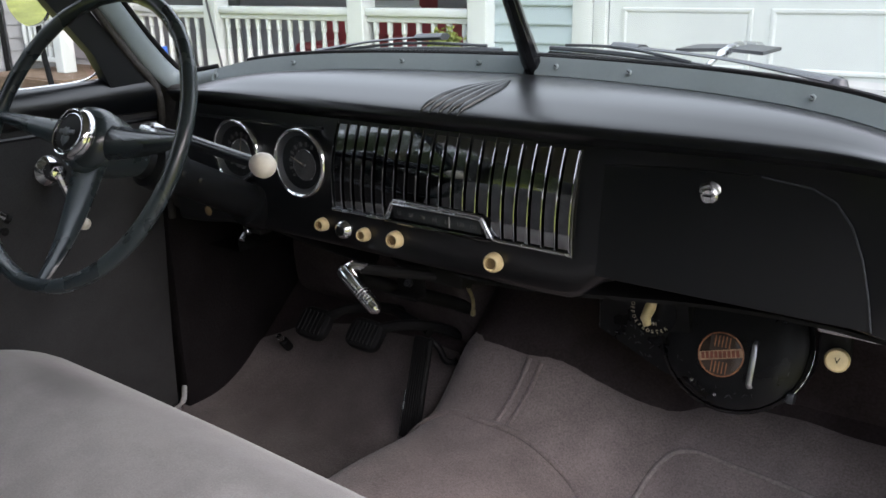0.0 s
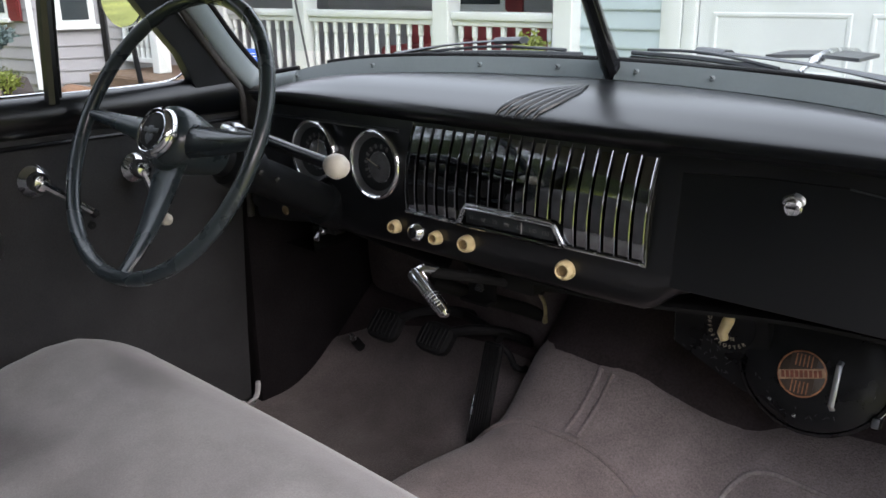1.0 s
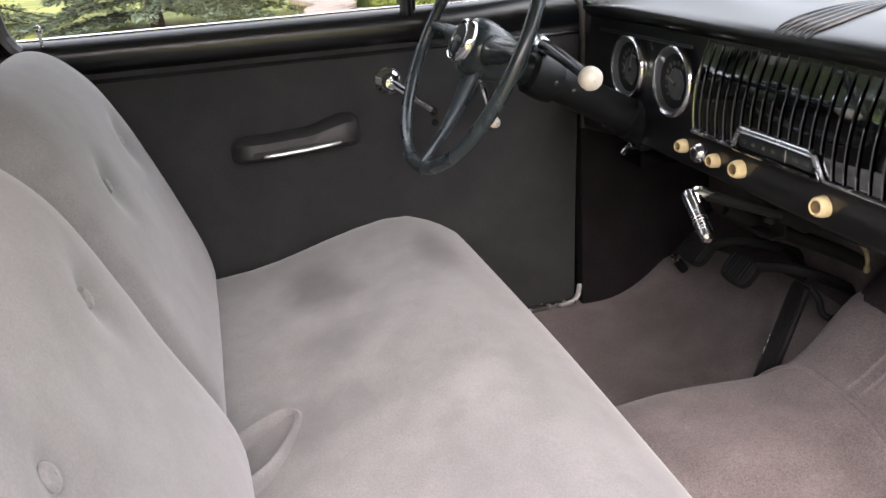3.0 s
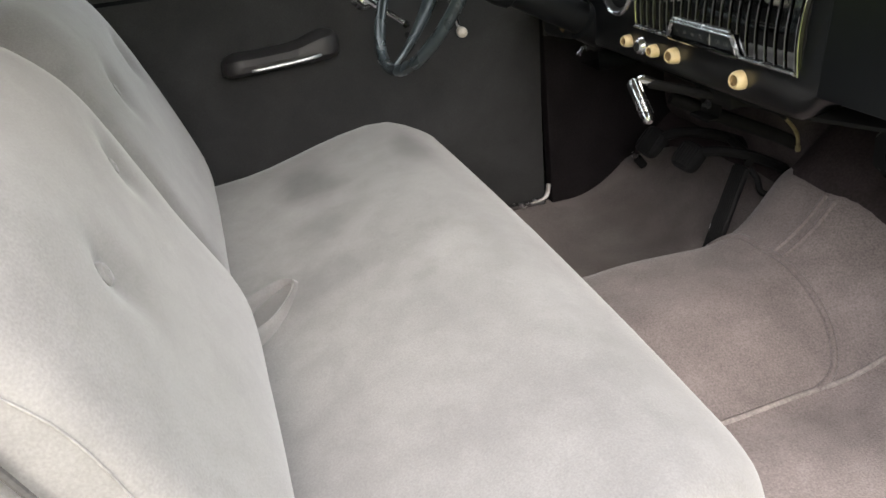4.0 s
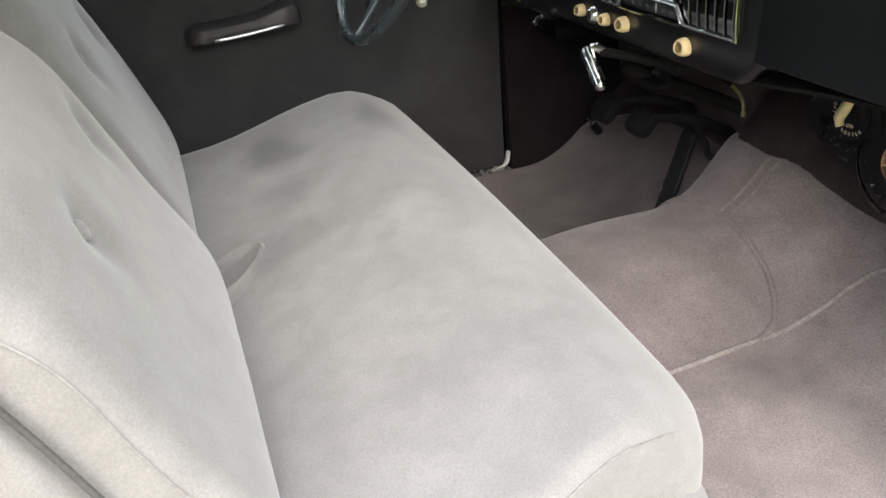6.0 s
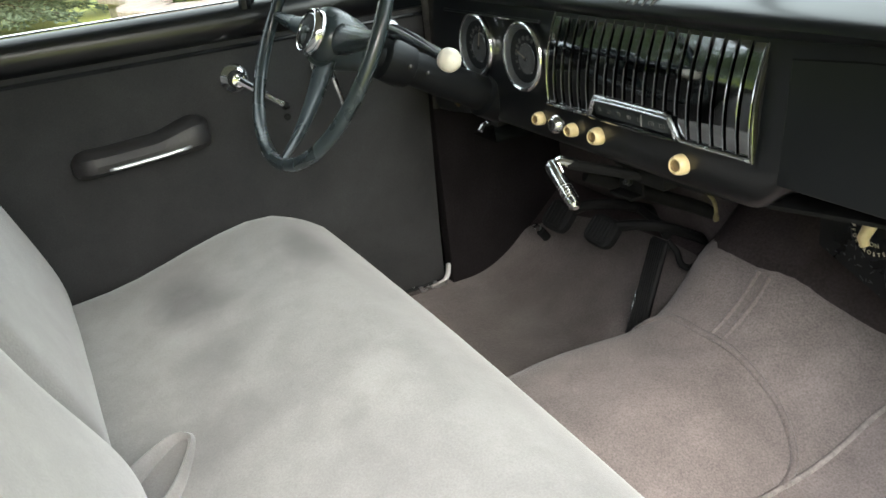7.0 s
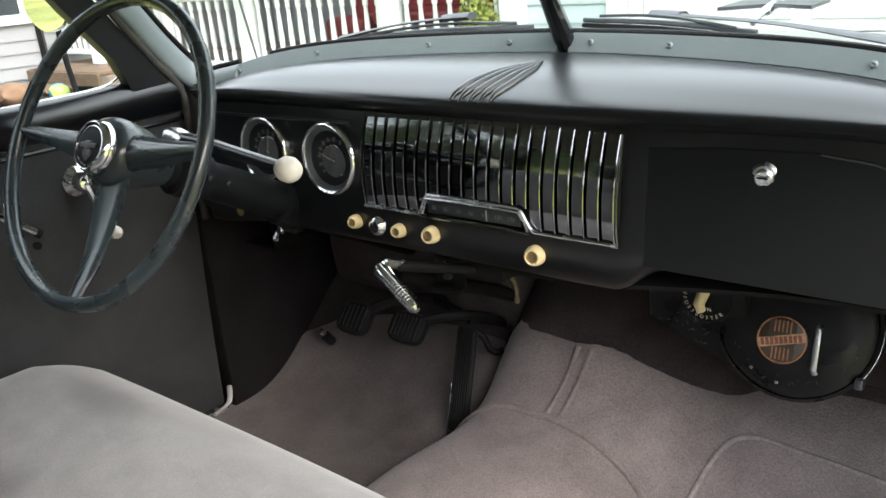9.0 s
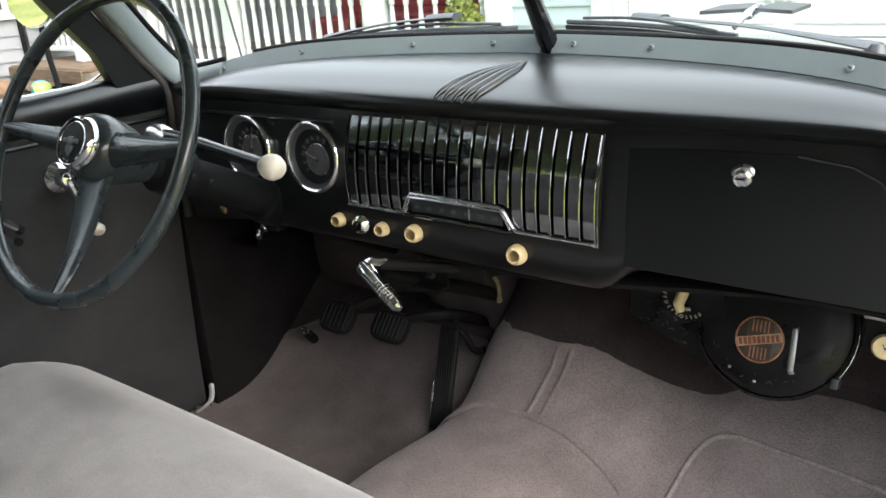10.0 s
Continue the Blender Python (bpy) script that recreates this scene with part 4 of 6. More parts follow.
# shallow finger waves over the upper half
waves = [0.0107 + 0.0003 * math.sin(i * 2 * math.pi / 6) * step(12, 20, i) * (1 - step(76, 84, i)) for i in range(180)]
wheel = part("steering_wheel", tube(rim, waves, 16, closed=True, up=tuple(WN)), WHEEL, col, "charcoal three-spoke wheel rim")
part("hub", lathe([(0.027, -0.080), (0.034, -0.062), (0.042, -0.038), (0.0465, -0.015), (0.0475, 0.0), (0.0462, 0.010), (0.0430, 0.018), (0.0385, 0.0225), (0.030, 0.0225)], HUB, WN, 36), WHEEL, wheel)
for q0, wd in ((4, 0.0175), (176, 0.0165), (275, 0.025)):
    q = radians(q0)
    d = WR * math.cos(q) + WU * math.sin(q)
    s = d.cross(WN)
    pts = [HUB + d * 0.035 - WN * 0.006, HUB + d * 0.09 - WN * 0.004, HUB + d * 0.15 + WN * 0.004, RC + d * (RR - 0.004)]
    loops = []
    for p, w, h in zip(smooth_path(pts, 4), np.linspace(wd * 1.5, wd * 0.42, 13), np.linspace(0.020 if q0 < 200 else 0.008, 0.006, 13)):
        loops.append([p + s * math.cos(a) * w + WN * math.sin(a) * h for a in (2 * math.pi * j / 12 for j in range(12))])
    part("spoke", rings(loops), WHEEL, wheel)
hb = part("horn_button", lathe([(0.0365, 0.021), (0.0375, 0.024), (0.0370, 0.028), (0.0358, 0.0325), (0.0335, 0.0372), (0.0318, 0.0382), (0.0306, 0.0374), (0.0300, 0.0340)], HUB, WN, 40), CHROME, wheel, "chrome horn button cap")
part("button_face", lathe([(0.0304, 0.0345), (0.029, 0.0345), (0.022, 0.0362), (0.012, 0.0376), (0.0005, 0.0382)], HUB, WN, 32), RUBBER, hb, "dark button face")
part("face_ring", lathe([(0.0275, 0.0346), (0.0275, 0.0362), (0.0262, 0.0366), (0.0258, 0.0352)], HUB, WN, 36), DULLCHROME, hb)
em = Matrix.Translation(HUB + WN * 0.0372) @ Matrix((WR, WU, WN)).transposed().to_4x4()
bm = box((-0.017, -0.0030, 0), (0.017, 0.0034, 0.0025), 0.001, m=em)
box((-0.0065, -0.0055, 0), (0.0065, 0.0060, 0.0028), 0.001, bm=bm, m=em)
rings([[em @ Vector((x * k, -0.006 + y * k, z)) for x, y in ((-0.009, 0.0), (-0.0085, -0.007), (0.0, -0.015), (0.0085, -0.007), (0.009, 0.0))] for k, z in ((1.0, -0.001), (1.0, 0.0015), (0.8, 0.0024))], bm)
part("emblem", bm, WIPERGREY, hb, "small plated emblem")
part("jacket", tube([HUB - AX * d for d in (0.075, 0.20, 0.34, 0.46, 0.75)], [0.026, 0.030, 0.031, 0.033, 0.033], 22), COLUMN, col)
part("collar", lathe([(0.026, 0), (0.036, 0.006), (0.038, 0.03), (0.036, 0.055), (0.027, 0.062)], HUB - AX * 0.155, AX, 24), COLUMN, col)
part("bracket", lathe([(0.031, 0), (0.040, 0.004), (0.040, 0.05), (0.031, 0.055)], HUB - AX * 0.36, AX, 20), COLUMN, col)
for d in (0.14, 0.175):
    part("bolt", lathe([(0.005, 0), (0.005, 0.006), (0.001, 0.007)], HUB - AX * d + Vector((0.038, -0.004, 0.002)), (1, -0.2, 0), 6), GLOSS, col)
lev = thing("gear_lever", HUB - AX * 0.13, "column gear lever, black rod with bone-white knob", "gear lever")
l0 = HUB - AX * 0.115 + Vector((-0.012, 0.012, 0.046))
KN = Vector((-0.149, 0.325, 1.010))
part("boss", lathe([(0.008, -0.03), (0.015, -0.022), (0.017, 0), (0.013, 0.026), (0.006, 0.034)], l0, KN - l0, 16), DULLCHROME, lev)
part("rod", tube(smooth_path([l0, lerp(l0, KN, 0.3) + Vector((0, 0, 0.004)), lerp(l0, KN, 0.7) + Vector((0, 0, 0.002)), KN], 5), [0.013, 0.012, 0.0115, 0.011, 0.0105, 0.010, 0.0098, 0.0095, 0.009, 0.009, 0.0088, 0.0086, 0.0084, 0.0082, 0.008, 0.008], 14), GLOSS, lev, "black rod")
part("knob", lathe([(0.008, -0.018), (0.0125, -0.013), (0.0162, -0.004), (0.0165, 0.004), (0.0135, 0.012), (0.007, 0.0165), (0.0005, 0.0175)], KN, KN - l0, 22), WHITEKNOB, lev, "bone-white knob")

# ---------------------------------------------------------------- parking brake and pedals
pb = thing("parking_brake_handle", (-0.17, 0.53, 0.79), "chromed T-grip parking brake pull under the dash", "brake handle")
a, b = Vector((-0.193, 0.507, 0.806)), Vector((-0.118, 0.494, 0.762))
d = (b - a).normalized()
grip = part("grip", tube([a - d * 0.006, a, lerp(a, b, 0.12), lerp(a, b, 0.3), lerp(a, b, 0.6), lerp(a, b, 0.85), b, b + d * 0.005], [0.006, 0.012, 0.0135, 0.0118, 0.0112, 0.0108, 0.0100, 0.005], 16), CHROME, pb, "ribbed chrome grip")
for i in range(9):
    c = lerp(a, b, 0.33 + i * 0.065)
    part("rib", lathe([(0.0105, -0.0014), (0.0118, 0), (0.0105, 0.0014)], c, d, 16), DULLCHROME, grip)
part("neck", tube(smooth_path([a + d * 0.004, a + Vector((0.012, 0.012, 0.006)), a + Vector((0.03, 0.03, -0.002))], 4), 0.0085, 10), CHROME, pb)
part("rod", tube([a + Vector((0.02, 0.02, 0.0)), (-0.05, 0.60, 0.795), (0.02, 0.70, 0.77)], 0.0085, 10), DARKVOID, pb, "dark rod")
part("ratchet_housing", box((-0.085, 0.58, 0.785), (-0.02, 0.68, 0.835), 0.006), DARKVOID, pb)

def pedal_pad(name, c, w, h, label, arm, ribs=0, tilt=48):
    """An oval rubber pad on a curved arm that runs to the cross-shaft."""
    p = thing(name, c, label, "pedal")
    m = Matrix.Translation(c) @ Matrix.Rotation(radians(tilt), 4, 'X')
    oval = [(math.copysign(abs(math.cos(q)) ** 0.6, math.cos(q)) * w / 2, math.copysign(abs(math.sin(q)) ** 0.6, math.sin(q)) * h / 2) for q in (2 * math.pi * k / 28 for k in range(28))]
    pad = part("pad", rings([[m @ Vector((x * s, y * s, z)) for x, y in oval] for s, z in ((0.86, -0.010), (0.97, -0.007), (1.0, 0.0), (0.97, 0.006), (0.88, 0.009), (0.5, 0.0105))]), RUBBER, p)
    for k in range(ribs):
        x = lerp(-w * 0.34, w * 0.34, k / (ribs - 1))
        part("rib", box((x - 0.0022, -h * 0.34, 0.008), (x + 0.0022, h * 0.34, 0.0114), 0.001, 1, m=m), RUBBER, pad)
    part("arm", tube(smooth_path([Vector(c) + Vector(q) for q in arm], 5), 0.0105, 10), RUBBER, p, "black painted arm")
    return p


pedal_pad("clutch_pedal", (-0.455, 0.690, 0.590), 0.080, 0.066, "oval black rubber clutch pedal", ((0.02, 0.012, 0.012), (0.055, 0.035, 0.030), (0.085, 0.10, 0.020), (0.09, 0.21, -0.03)), 6)
pedal_pad("brake_pedal", (-0.335, 0.705, 0.590), 0.082, 0.062, "oval ribbed black rubber brake pedal", ((0.02, 0.012, 0.012), (0.060, 0.035, 0.022), (0.095, 0.09, 0.008), (0.10, 0.19, -0.05)), 7)
ds = thing("dimmer_switch", (-0.600, 0.725, 0.50), "foot-operated dimmer switch with plated cap", "switch")
part("body", lathe([(0.010, -0.02), (0.010, 0.006), (0.007, 0.009)], (-0.600, 0.738, 0.495), (0, -0.6, 0.8), 14), DARKVOID, ds)
part("cap", lathe([(0.006, 0.012), (0.006, 0.026), (0.001, 0.028)], (-0.600, 0.738, 0.495), (0, -0.6, 0.8), 12), DULLCHROME, ds)
# treadle accelerator
acc = thing("accelerator_pedal", (-0.20, 0.69, 0.45), "long ribbed black rubber accelerator treadle", "pedal")
at_, ab_ = Vector((-0.238, 0.757, 0.592)), Vector((-0.210, 0.668, 0.425))
dv = (at_ - ab_)
L = dv.length
yv = dv.normalized()
xv = Vector((1, 0, 0))
zv = xv.cross(yv).normalized()
tm = Matrix((xv, yv, zv)).transposed().to_4x4()
tm.translation = ab_
part("treadle", box((-0.0205, 0, -0.012), (0.0205, L, 0.0), 0.005, 3, m=tm), RUBBER, acc)
for i in range(7):
    x = -0.0159 + i * 0.0053
    part("rib", box((x - 0.0014, 0.006, 0.0), (x + 0.0014, L - 0.006, 0.0032), 0.0008, 1, m=tm), RUBBER, acc)
part("side_plate", box((-0.0245, -0.01, -0.016), (-0.0215, L * 0.45, -0.002), 0.001, m=tm), DULLCHROME, acc, "worn bright side plate")
part("linkage", tube(smooth_path([at_ + Vector((0.0, 0.02, -0.012)), (-0.222, 0.785, 0.562), (-0.205, 0.780, 0.545), (-0.193, 0.786, 0.539), (-0.184, 0.790, 0.543)], 5), 0.0065, 8), RUBBER, acc)
part("crossbar", tube(smooth_path([at_ + Vector((0.0, 0.02, 0.0)), at_ + Vector((-0.04, 0.035, 0.006)), at_ + Vector((-0.12, 0.06, 0.005))], 4), 0.009, 8), RUBBER, acc)
# quilted pad that hangs in front of the firewall on the driver's side
pad = thing("firewall_pad", (-0.40, 0.87, 0.50), "thick dark brown felt pad hung over the firewall", "pad")


def hung(u, v):
    x = lerp(-0.66, -0.168, u)
    z = lerp(0.520, 0.850, v)
    y = 0.868 - 0.030 * math.sin(math.pi * min(1.0, v * 1.15)) + 0.012 * noise.noise((x * 9, z * 8, 4.0)) + 0.05 * (1 - step(0.0, 0.22, v)) * (1 - u) - 0.02 * step(0.86, 1.0, u) * (1 - step(0.2, 0.6, v)) + 0.06 * step(0.90, 1.0, u) ** 2
    return Vector((x + 0.012 * math.sin(v * 7) * step(0.8, 1.0, u), y, z))


part("cover", sheet(hung, 36, 24, off=(0, 0.025, 0)), PADFELT, pad, smooth=60)
part("edge_binding", tube([hung(u, 0.0) for u in np.linspace(0.97, 0.0, 24)], 0.0035, 8), PADFELT, pad, "stitched edge")
for u, v in ((0.55, 0.62), (0.20, 0.55)):
    part("fastener", lathe([(0.006, 0.0), (0.005, 0.002), (0.001, 0.003)], hung(u, v), (0, -1, 0), 10), RUBBER, pad)
cab = thing("heater_cable", (-0.14, 0.78, 0.70), "bowden cable with a yellowed end", "cable")
part("cable", tube(smooth_path([(-0.25, 0.66, 0.800), (-0.18, 0.70, 0.765), (-0.135, 0.755, 0.722), (-0.150, 0.782, 0.703)], 6), 0.0042, 8), RUBBER, cab)
part("cable_end", tube(smooth_path([(-0.150, 0.782, 0.703), (-0.163, 0.800, 0.690), (-0.171, 0.822, 0.668), (-0.176, 0.834, 0.648), (-0.179, 0.838, 0.625)], 6), 0.0036, 8), CABLEEND, cab, "yellowed cable end")
part("ferrule", lathe([(0.004, 0.0), (0.0052, 0.002), (0.0052, 0.010), (0.004, 0.012)], (-0.1785, 0.8375, 0.632), (-0.1, 0.1, -1), 10), CABLEEND, cab)
# black brace and a bolted bracket behind the brake pull
br = thing("dash_brace", (-0.22, 0.76, 0.68), "black steel brace between dash and firewall", "brace")
part("bar", tube([(-0.262, 0.62, 0.745), (-0.235, 0.70, 0.703), (-0.205, 0.80, 0.655), (-0.195, 0.845, 0.630)], 0.013, 12), DARKVOID, br)
bkt = thing("brake_bracket", (-0.17, 0.645, 0.77), "black bracket with two bolts on the brake rod", "bracket")
part("plate", box((-0.200, 0.642, 0.728), (-0.142, 0.648, 0.830), 0.002), DARKVOID, bkt)
part("flange", box((-0.200, 0.620, 0.726), (-0.142, 0.648, 0.732), 0.002), DARKVOID, bkt)
for bx_, bz in ((-0.171, 0.750), (-0.186, 0.775)):
    part("bolt", lathe([(0.008, 0.0), (0.008, 0.005), (0.004, 0.006), (0.004, 0.012), (0.001, 0.0125)], (bx_, 0.641, bz), (0, -1, 0), 6), WIPERGREY, bkt)
part("spring_clip", tube(smooth_path([(-0.176, 0.632, 0.762), (-0.170, 0.630, 0.772), (-0.166, 0.632, 0.783)], 5), 0.0016, 6), CABLEEND, bkt)
for i, (x, y, z, r) in enumerate(((-0.03, 0.66, 0.80, 0.01), (0.03, 0.68, 0.80, 0.013), (-0.12, 0.62, 0.815, 0.008))):
    wr = thing("wiring_loom", (x, y, z), "dark cloth-wrapped wiring under the dash", "wiring", group="wiring under the dash")
    part("wire", tube(smooth_path([(x - 0.12, y + 0.02, z + 0.015), (x - 0.04, y - 0.01, z - 0.022), (x + 0.05, y + 0.02, z - 0.012), (x + 0.12, y + 0.06, z + 0.02)], 6), r * 0.6, 8), RUBBER, wr)

# ---------------------------------------------------------------- heater
ht = thing("heater", (0.34, 0.75, 0.66), "worn black round-drum heater hanging under the glove box", "heater")
hax = Vector((0.05, -0.94, 0.33)).normalized()
hc = Vector((0.346, 0.712, 0.751))
part("drum", lathe([(0.097, -0.13), (0.101, -0.10), (0.101, -0.018), (0.098, -0.006), (0.090, 0.0), (0.058, 0.004), (0.0005, 0.005)], hc, hax, 44), HEATER, ht)
part("drum_lip", lathe([(0.101, -0.020), (0.1045, -0.016), (0.1045, -0.009), (0.100, -0.005)], hc, hax, 44), HEATER, ht)
hx = hax.cross(Vector((0, 0, 1))).normalized() * -1
if hx.x < 0:
    hx = -hx
hu = hx.cross(hax).normalized()
if hu.z < 0:
    hu = -hu
bd = part("badge", lathe([(0.031, 0.004), (0.031, 0.007), (0.0295, 0.008), (0.0005, 0.0085)], hc + hx * -0.011 + hu * -0.024, hax, 32), BADGEBASE, ht, "dark round badge with copper lines and a tan band")
bc = hc + hx * -0.011 + hu * -0.024 + hax * 0.0088
bmx = Matrix((hx, hu, hax)).transposed().to_4x4()
bmx.translation = bc
part("band", box((-0.0295, -0.0062, -0.0003), (0.0295, 0.0062, 0.0008), 0, m=bmx @ Matrix.Rotation(radians(16), 4, 'Z')), BADGETAN, bd, "diagonal band with worn red marks")
part("badge_rim", lathe([(0.0305, 0.006), (0.0315, 0.0085), (0.0300, 0.0090), (0.0292, 0.0080)], hc + hx * -0.011 + hu * -0.024, hax, 32), COPPER, bd, "copper rim")
part("badge_field", box((-0.017, -0.0255, -0.0006), (0.017, 0.0255, 0.0001), 0, m=bmx), BADGEBASE, bd)
for i in range(9):
    part("band_mark", box((-0.026 + i * 0.0059, -0.0046, 0.0008), (-0.0218 + i * 0.0059, 0.0046, 0.0014), 0, m=bmx @ Matrix.Rotation(radians(14), 4, 'Z')), REDINK, bd)
for i in range(5):
    for sgn in (-1, 1):
        x = -0.010 + i * 0.005
        part("badge_line", box((x - 0.0008, 0.010 if sgn > 0 else -0.026, -0.0004), (x + 0.0008, 0.026 if sgn > 0 else -0.010, 0.0005), 0, m=bmx), COPPER, bd)
hm = Matrix((hx, hu, hax)).transposed().to_4x4()
hm.translation = hc
part("strap", tube([(hm @ Vector(p)) for p in ((0.0335, 0.004, 0.003), (0.0320, -0.001, 0.009), (0.0320, -0.056, 0.009), (0.0335, -0.061, 0.003))], 0.0040, 8, flat=0.35, up=tuple(hax)), ALLOY, ht, "dull plated strap handle")
for q in (96, 236, 262):
    p = hm @ Vector((math.cos(radians(q)) * 0.082, math.sin(radians(q)) * 0.082, 0.001))
    part("rivet", lathe([(0.003, 0), (0.0025, 0.0016), (0.0005, 0.002)], p, hax, 8), DULLCHROME, ht)
part("clip", box((0.080, -0.070, -0.02), (0.090, -0.056, 0.001), 0.002, m=hm), WIPERGREY, ht)
# bright arc modelled in place of the highlight on the drum lip
part("lip_highlight", tube([hm @ Vector((math.cos(radians(q)) * 0.1042, math.sin(radians(q)) * 0.1042, -0.011)) for q in range(-42, 8, 5)], [0.0004] + [0.0010] * 8 + [0.0006], 6), DULLCHROME, ht, "bright arc added for the highlight on the drum lip")
# left chamber with the defroster lever
chamber = [Vector((x, y, z)) for x, y, z in ((0.143, 0.70, 0.722), (0.142, 0.70, 0.765), (0.175, 0.70, 0.80), (0.28, 0.70, 0.815), (0.30, 0.70, 0.70), (0.285, 0.70, 0.668), (0.25, 0.70, 0.675))]
part("chamber", rings([[p + Vector((0.0, 0.004, 0)) for p in [lerp(c, Vector((0.23, 0.70, 0.745)), 0.06) for c in chamber]], [p + Vector((0, 0.012, 0)) for p in chamber], [p + Vector((0, 0.14, 0)) for p in chamber]]), HEATER, ht)
plate = part("dial_plate", lathe([(0.036, 0.0), (0.036, 0.002), (0.0005, 0.0022)], (0.231, 0.7035, 0.769), (0, -1, 0), 28), GLOSS, ht, "black lever plate")
def arc_poses(n, start, stepd, r, c):
    """Poses for letters round the foot of a dial that faces the seat."""
    out = []
    for i in range(n):
        q = radians(start + stepd * i)
        p = Vector((c[0] + math.cos(q) * r, c[1], c[2] + math.sin(q) * r))
        out.append(Matrix.Translation(p) @ Matrix.Rotation(-q - math.pi / 2, 4, 'Y') @ Matrix.Rotation(math.pi / 2, 4, 'X'))
    return out


lettering("DEFROSTER", 0.0074, arc_poses(9, 206, 13.5, 0.031, (0.231, 0.7010, 0.769)), PALEINK, plate)
lettering("OFF", 0.008, arc_poses(3, 168, 12, 0.031, (0.231, 0.7010, 0.769)), PALEINK, plate)
lettering("ON", 0.008, arc_poses(2, 262, 22, 0.019, (0.231, 0.7010, 0.769)), PALEINK, plate)
part("lever", tube([(0.234, 0.696, 0.790), (0.232, 0.690, 0.780), (0.228, 0.684, 0.764), (0.232, 0.684, 0.754)], [0.006, 0.0085, 0.0075, 0.006], 10), IVORY, ht, "ivory lever")
for i in range(40):
    r = random.Random(i)
    if i % 2:
        q, rad = r.uniform(3.3, 6.1), r.uniform(0.06, 0.086)
        p = hm @ Vector((math.cos(q) * rad, math.sin(q) * rad, 0.0012))
    else:
        k = r.random() ** 0.6
        p = lerp(Vector((0.215, 0.7030, 0.745)), lerp(Vector((0.146, 0.7030, 0.728)), Vector((0.250, 0.7030, 0.681)), r.random()), k)
    part("paint_chip", box((-0.004 * r.random() - 0.0006, -0.0004, -0.0004), (0.004 * r.random() + 0.0006, 0.0004, 0.0004), m=Matrix.Translation(p) @ Matrix.Rotation(r.uniform(0, 3), 4, 'Y')), WIPERGREY, ht)

# vent pull with its bracket at the right end of the dash
vp = thing("vent_control", (0.49, 0.58, 0.81), "ivory vent pull on a plated bracket", "control knob")
part("bracket", box((0.480, 0.570, 0.846), (0.550, 0.615, 0.853), 0.002), DULLCHROME, vp)
part("bracket_plate", box((0.478, 0.600, 0.800), (0.512, 0.618, 0.848), 0.002), DARKVOID, vp)
vk = part("knob", lathe([(0.005, -0.03), (0.005, -0.004), (0.012, 0.0), (0.0140, 0.003), (0.0140, 0.009), (0.012, 0.013), (0.0005, 0.0145)], (0.500, 0.598, 0.806), (0.15, -0.95, 0.25), 28), IVORY, vp, "ivory knob marked V")
va = Vector((0.15, -0.95, 0.25)).normalized()
vx = Vector((0, 0, 1)).cross(va).normalized()
vmx = Matrix((vx, va.cross(vx), va)).transposed().to_4x4()
vmx.translation = Vector((0.500, 0.598, 0.806)) + va * 0.0146
lettering("V", 0.010, [vmx], RUBBER, vk)

# ---------------------------------------------------------------- bench seat
seat = thing("bench_seat", (0, 0.0, 0.40), "grey velour front bench with split button-tufted backrest", "car seat")
SX0, SX1 = -0.691, 0.573


def seat_ring(x, grow=1.0):
    """One slice of the cushion; its ends round off in plan and at the top."""
    d = min(x - SX0, SX1 - x)
    e = max(0.0, 1 - d / (0.13 if x < 0 else 0.11))
    corner = (0.085 if x < 0 else 0.066) * (1 - math.sqrt(max(0.0, 1 - e * e)))
    ra = 0.12 if x < 0 else 0.032
    e2 = max(0.0, 1 - d / ra)
    edge = ra * 0.95 * (1 - math.sqrt(max(0.0, 1 - e2 * e2)))
    bow = 0.012 * math.cos((x + 0.03) * 2.2)
    crown = 0.010 * math.cos((x + 0.036) / 0.68 * 1.4)
    base = [(-0.27, 0.42), (-0.27, 0.60), (-0.235, 0.623), (-0.20, 0.626), (-0.15, 0.629), (-0.10, 0.633), (-0.05, 0.638), (0.0, 0.643), (0.05, 0.647), (0.10, 0.650),
            (0.14, 0.650), (0.17, 0.647), (0.195, 0.641), (0.217, 0.631), (0.233, 0.617), (0.243, 0.60), (0.249, 0.575), (0.250, 0.54), (0.246, 0.50), (0.240, 0.46), (0.232, 0.43), (0.15, 0.42)]
    out = []
    for y, z in base:
        up = min(1, max(0, (z - 0.56) / 0.09))
        y2 = y + (bow + 0.0193 - corner) * step(-0.1, 0.25, y)
        z2 = z + (crown - 0.008 + 0.026 * step(-0.22, 0.12, y) - edge + 0.0152 * step(-0.2, 0.12, y) - 0.029 * x) * up - 0.0146 * step(0.12, 0.20, y) * step(0.56, 0.62, z)
        z2 += 0.0025 * noise.noise((x * 4, y * 5, 1.7)) * up - 0.024 * math.exp(-((x + 0.02) / 0.26) ** 2) * (1 - step(-0.21, -0.07, y)) * up
        # the passenger's end is cut aslant: wider at the back than at the front
        flare = 0.078 * max(0.0, (x - 0.2) / (SX1 - 0.2)) * min(1.0, max(0.0, (0.235 - y) / 0.25))
        out.append(Vector((x + flare, y2, z2)))
    return out


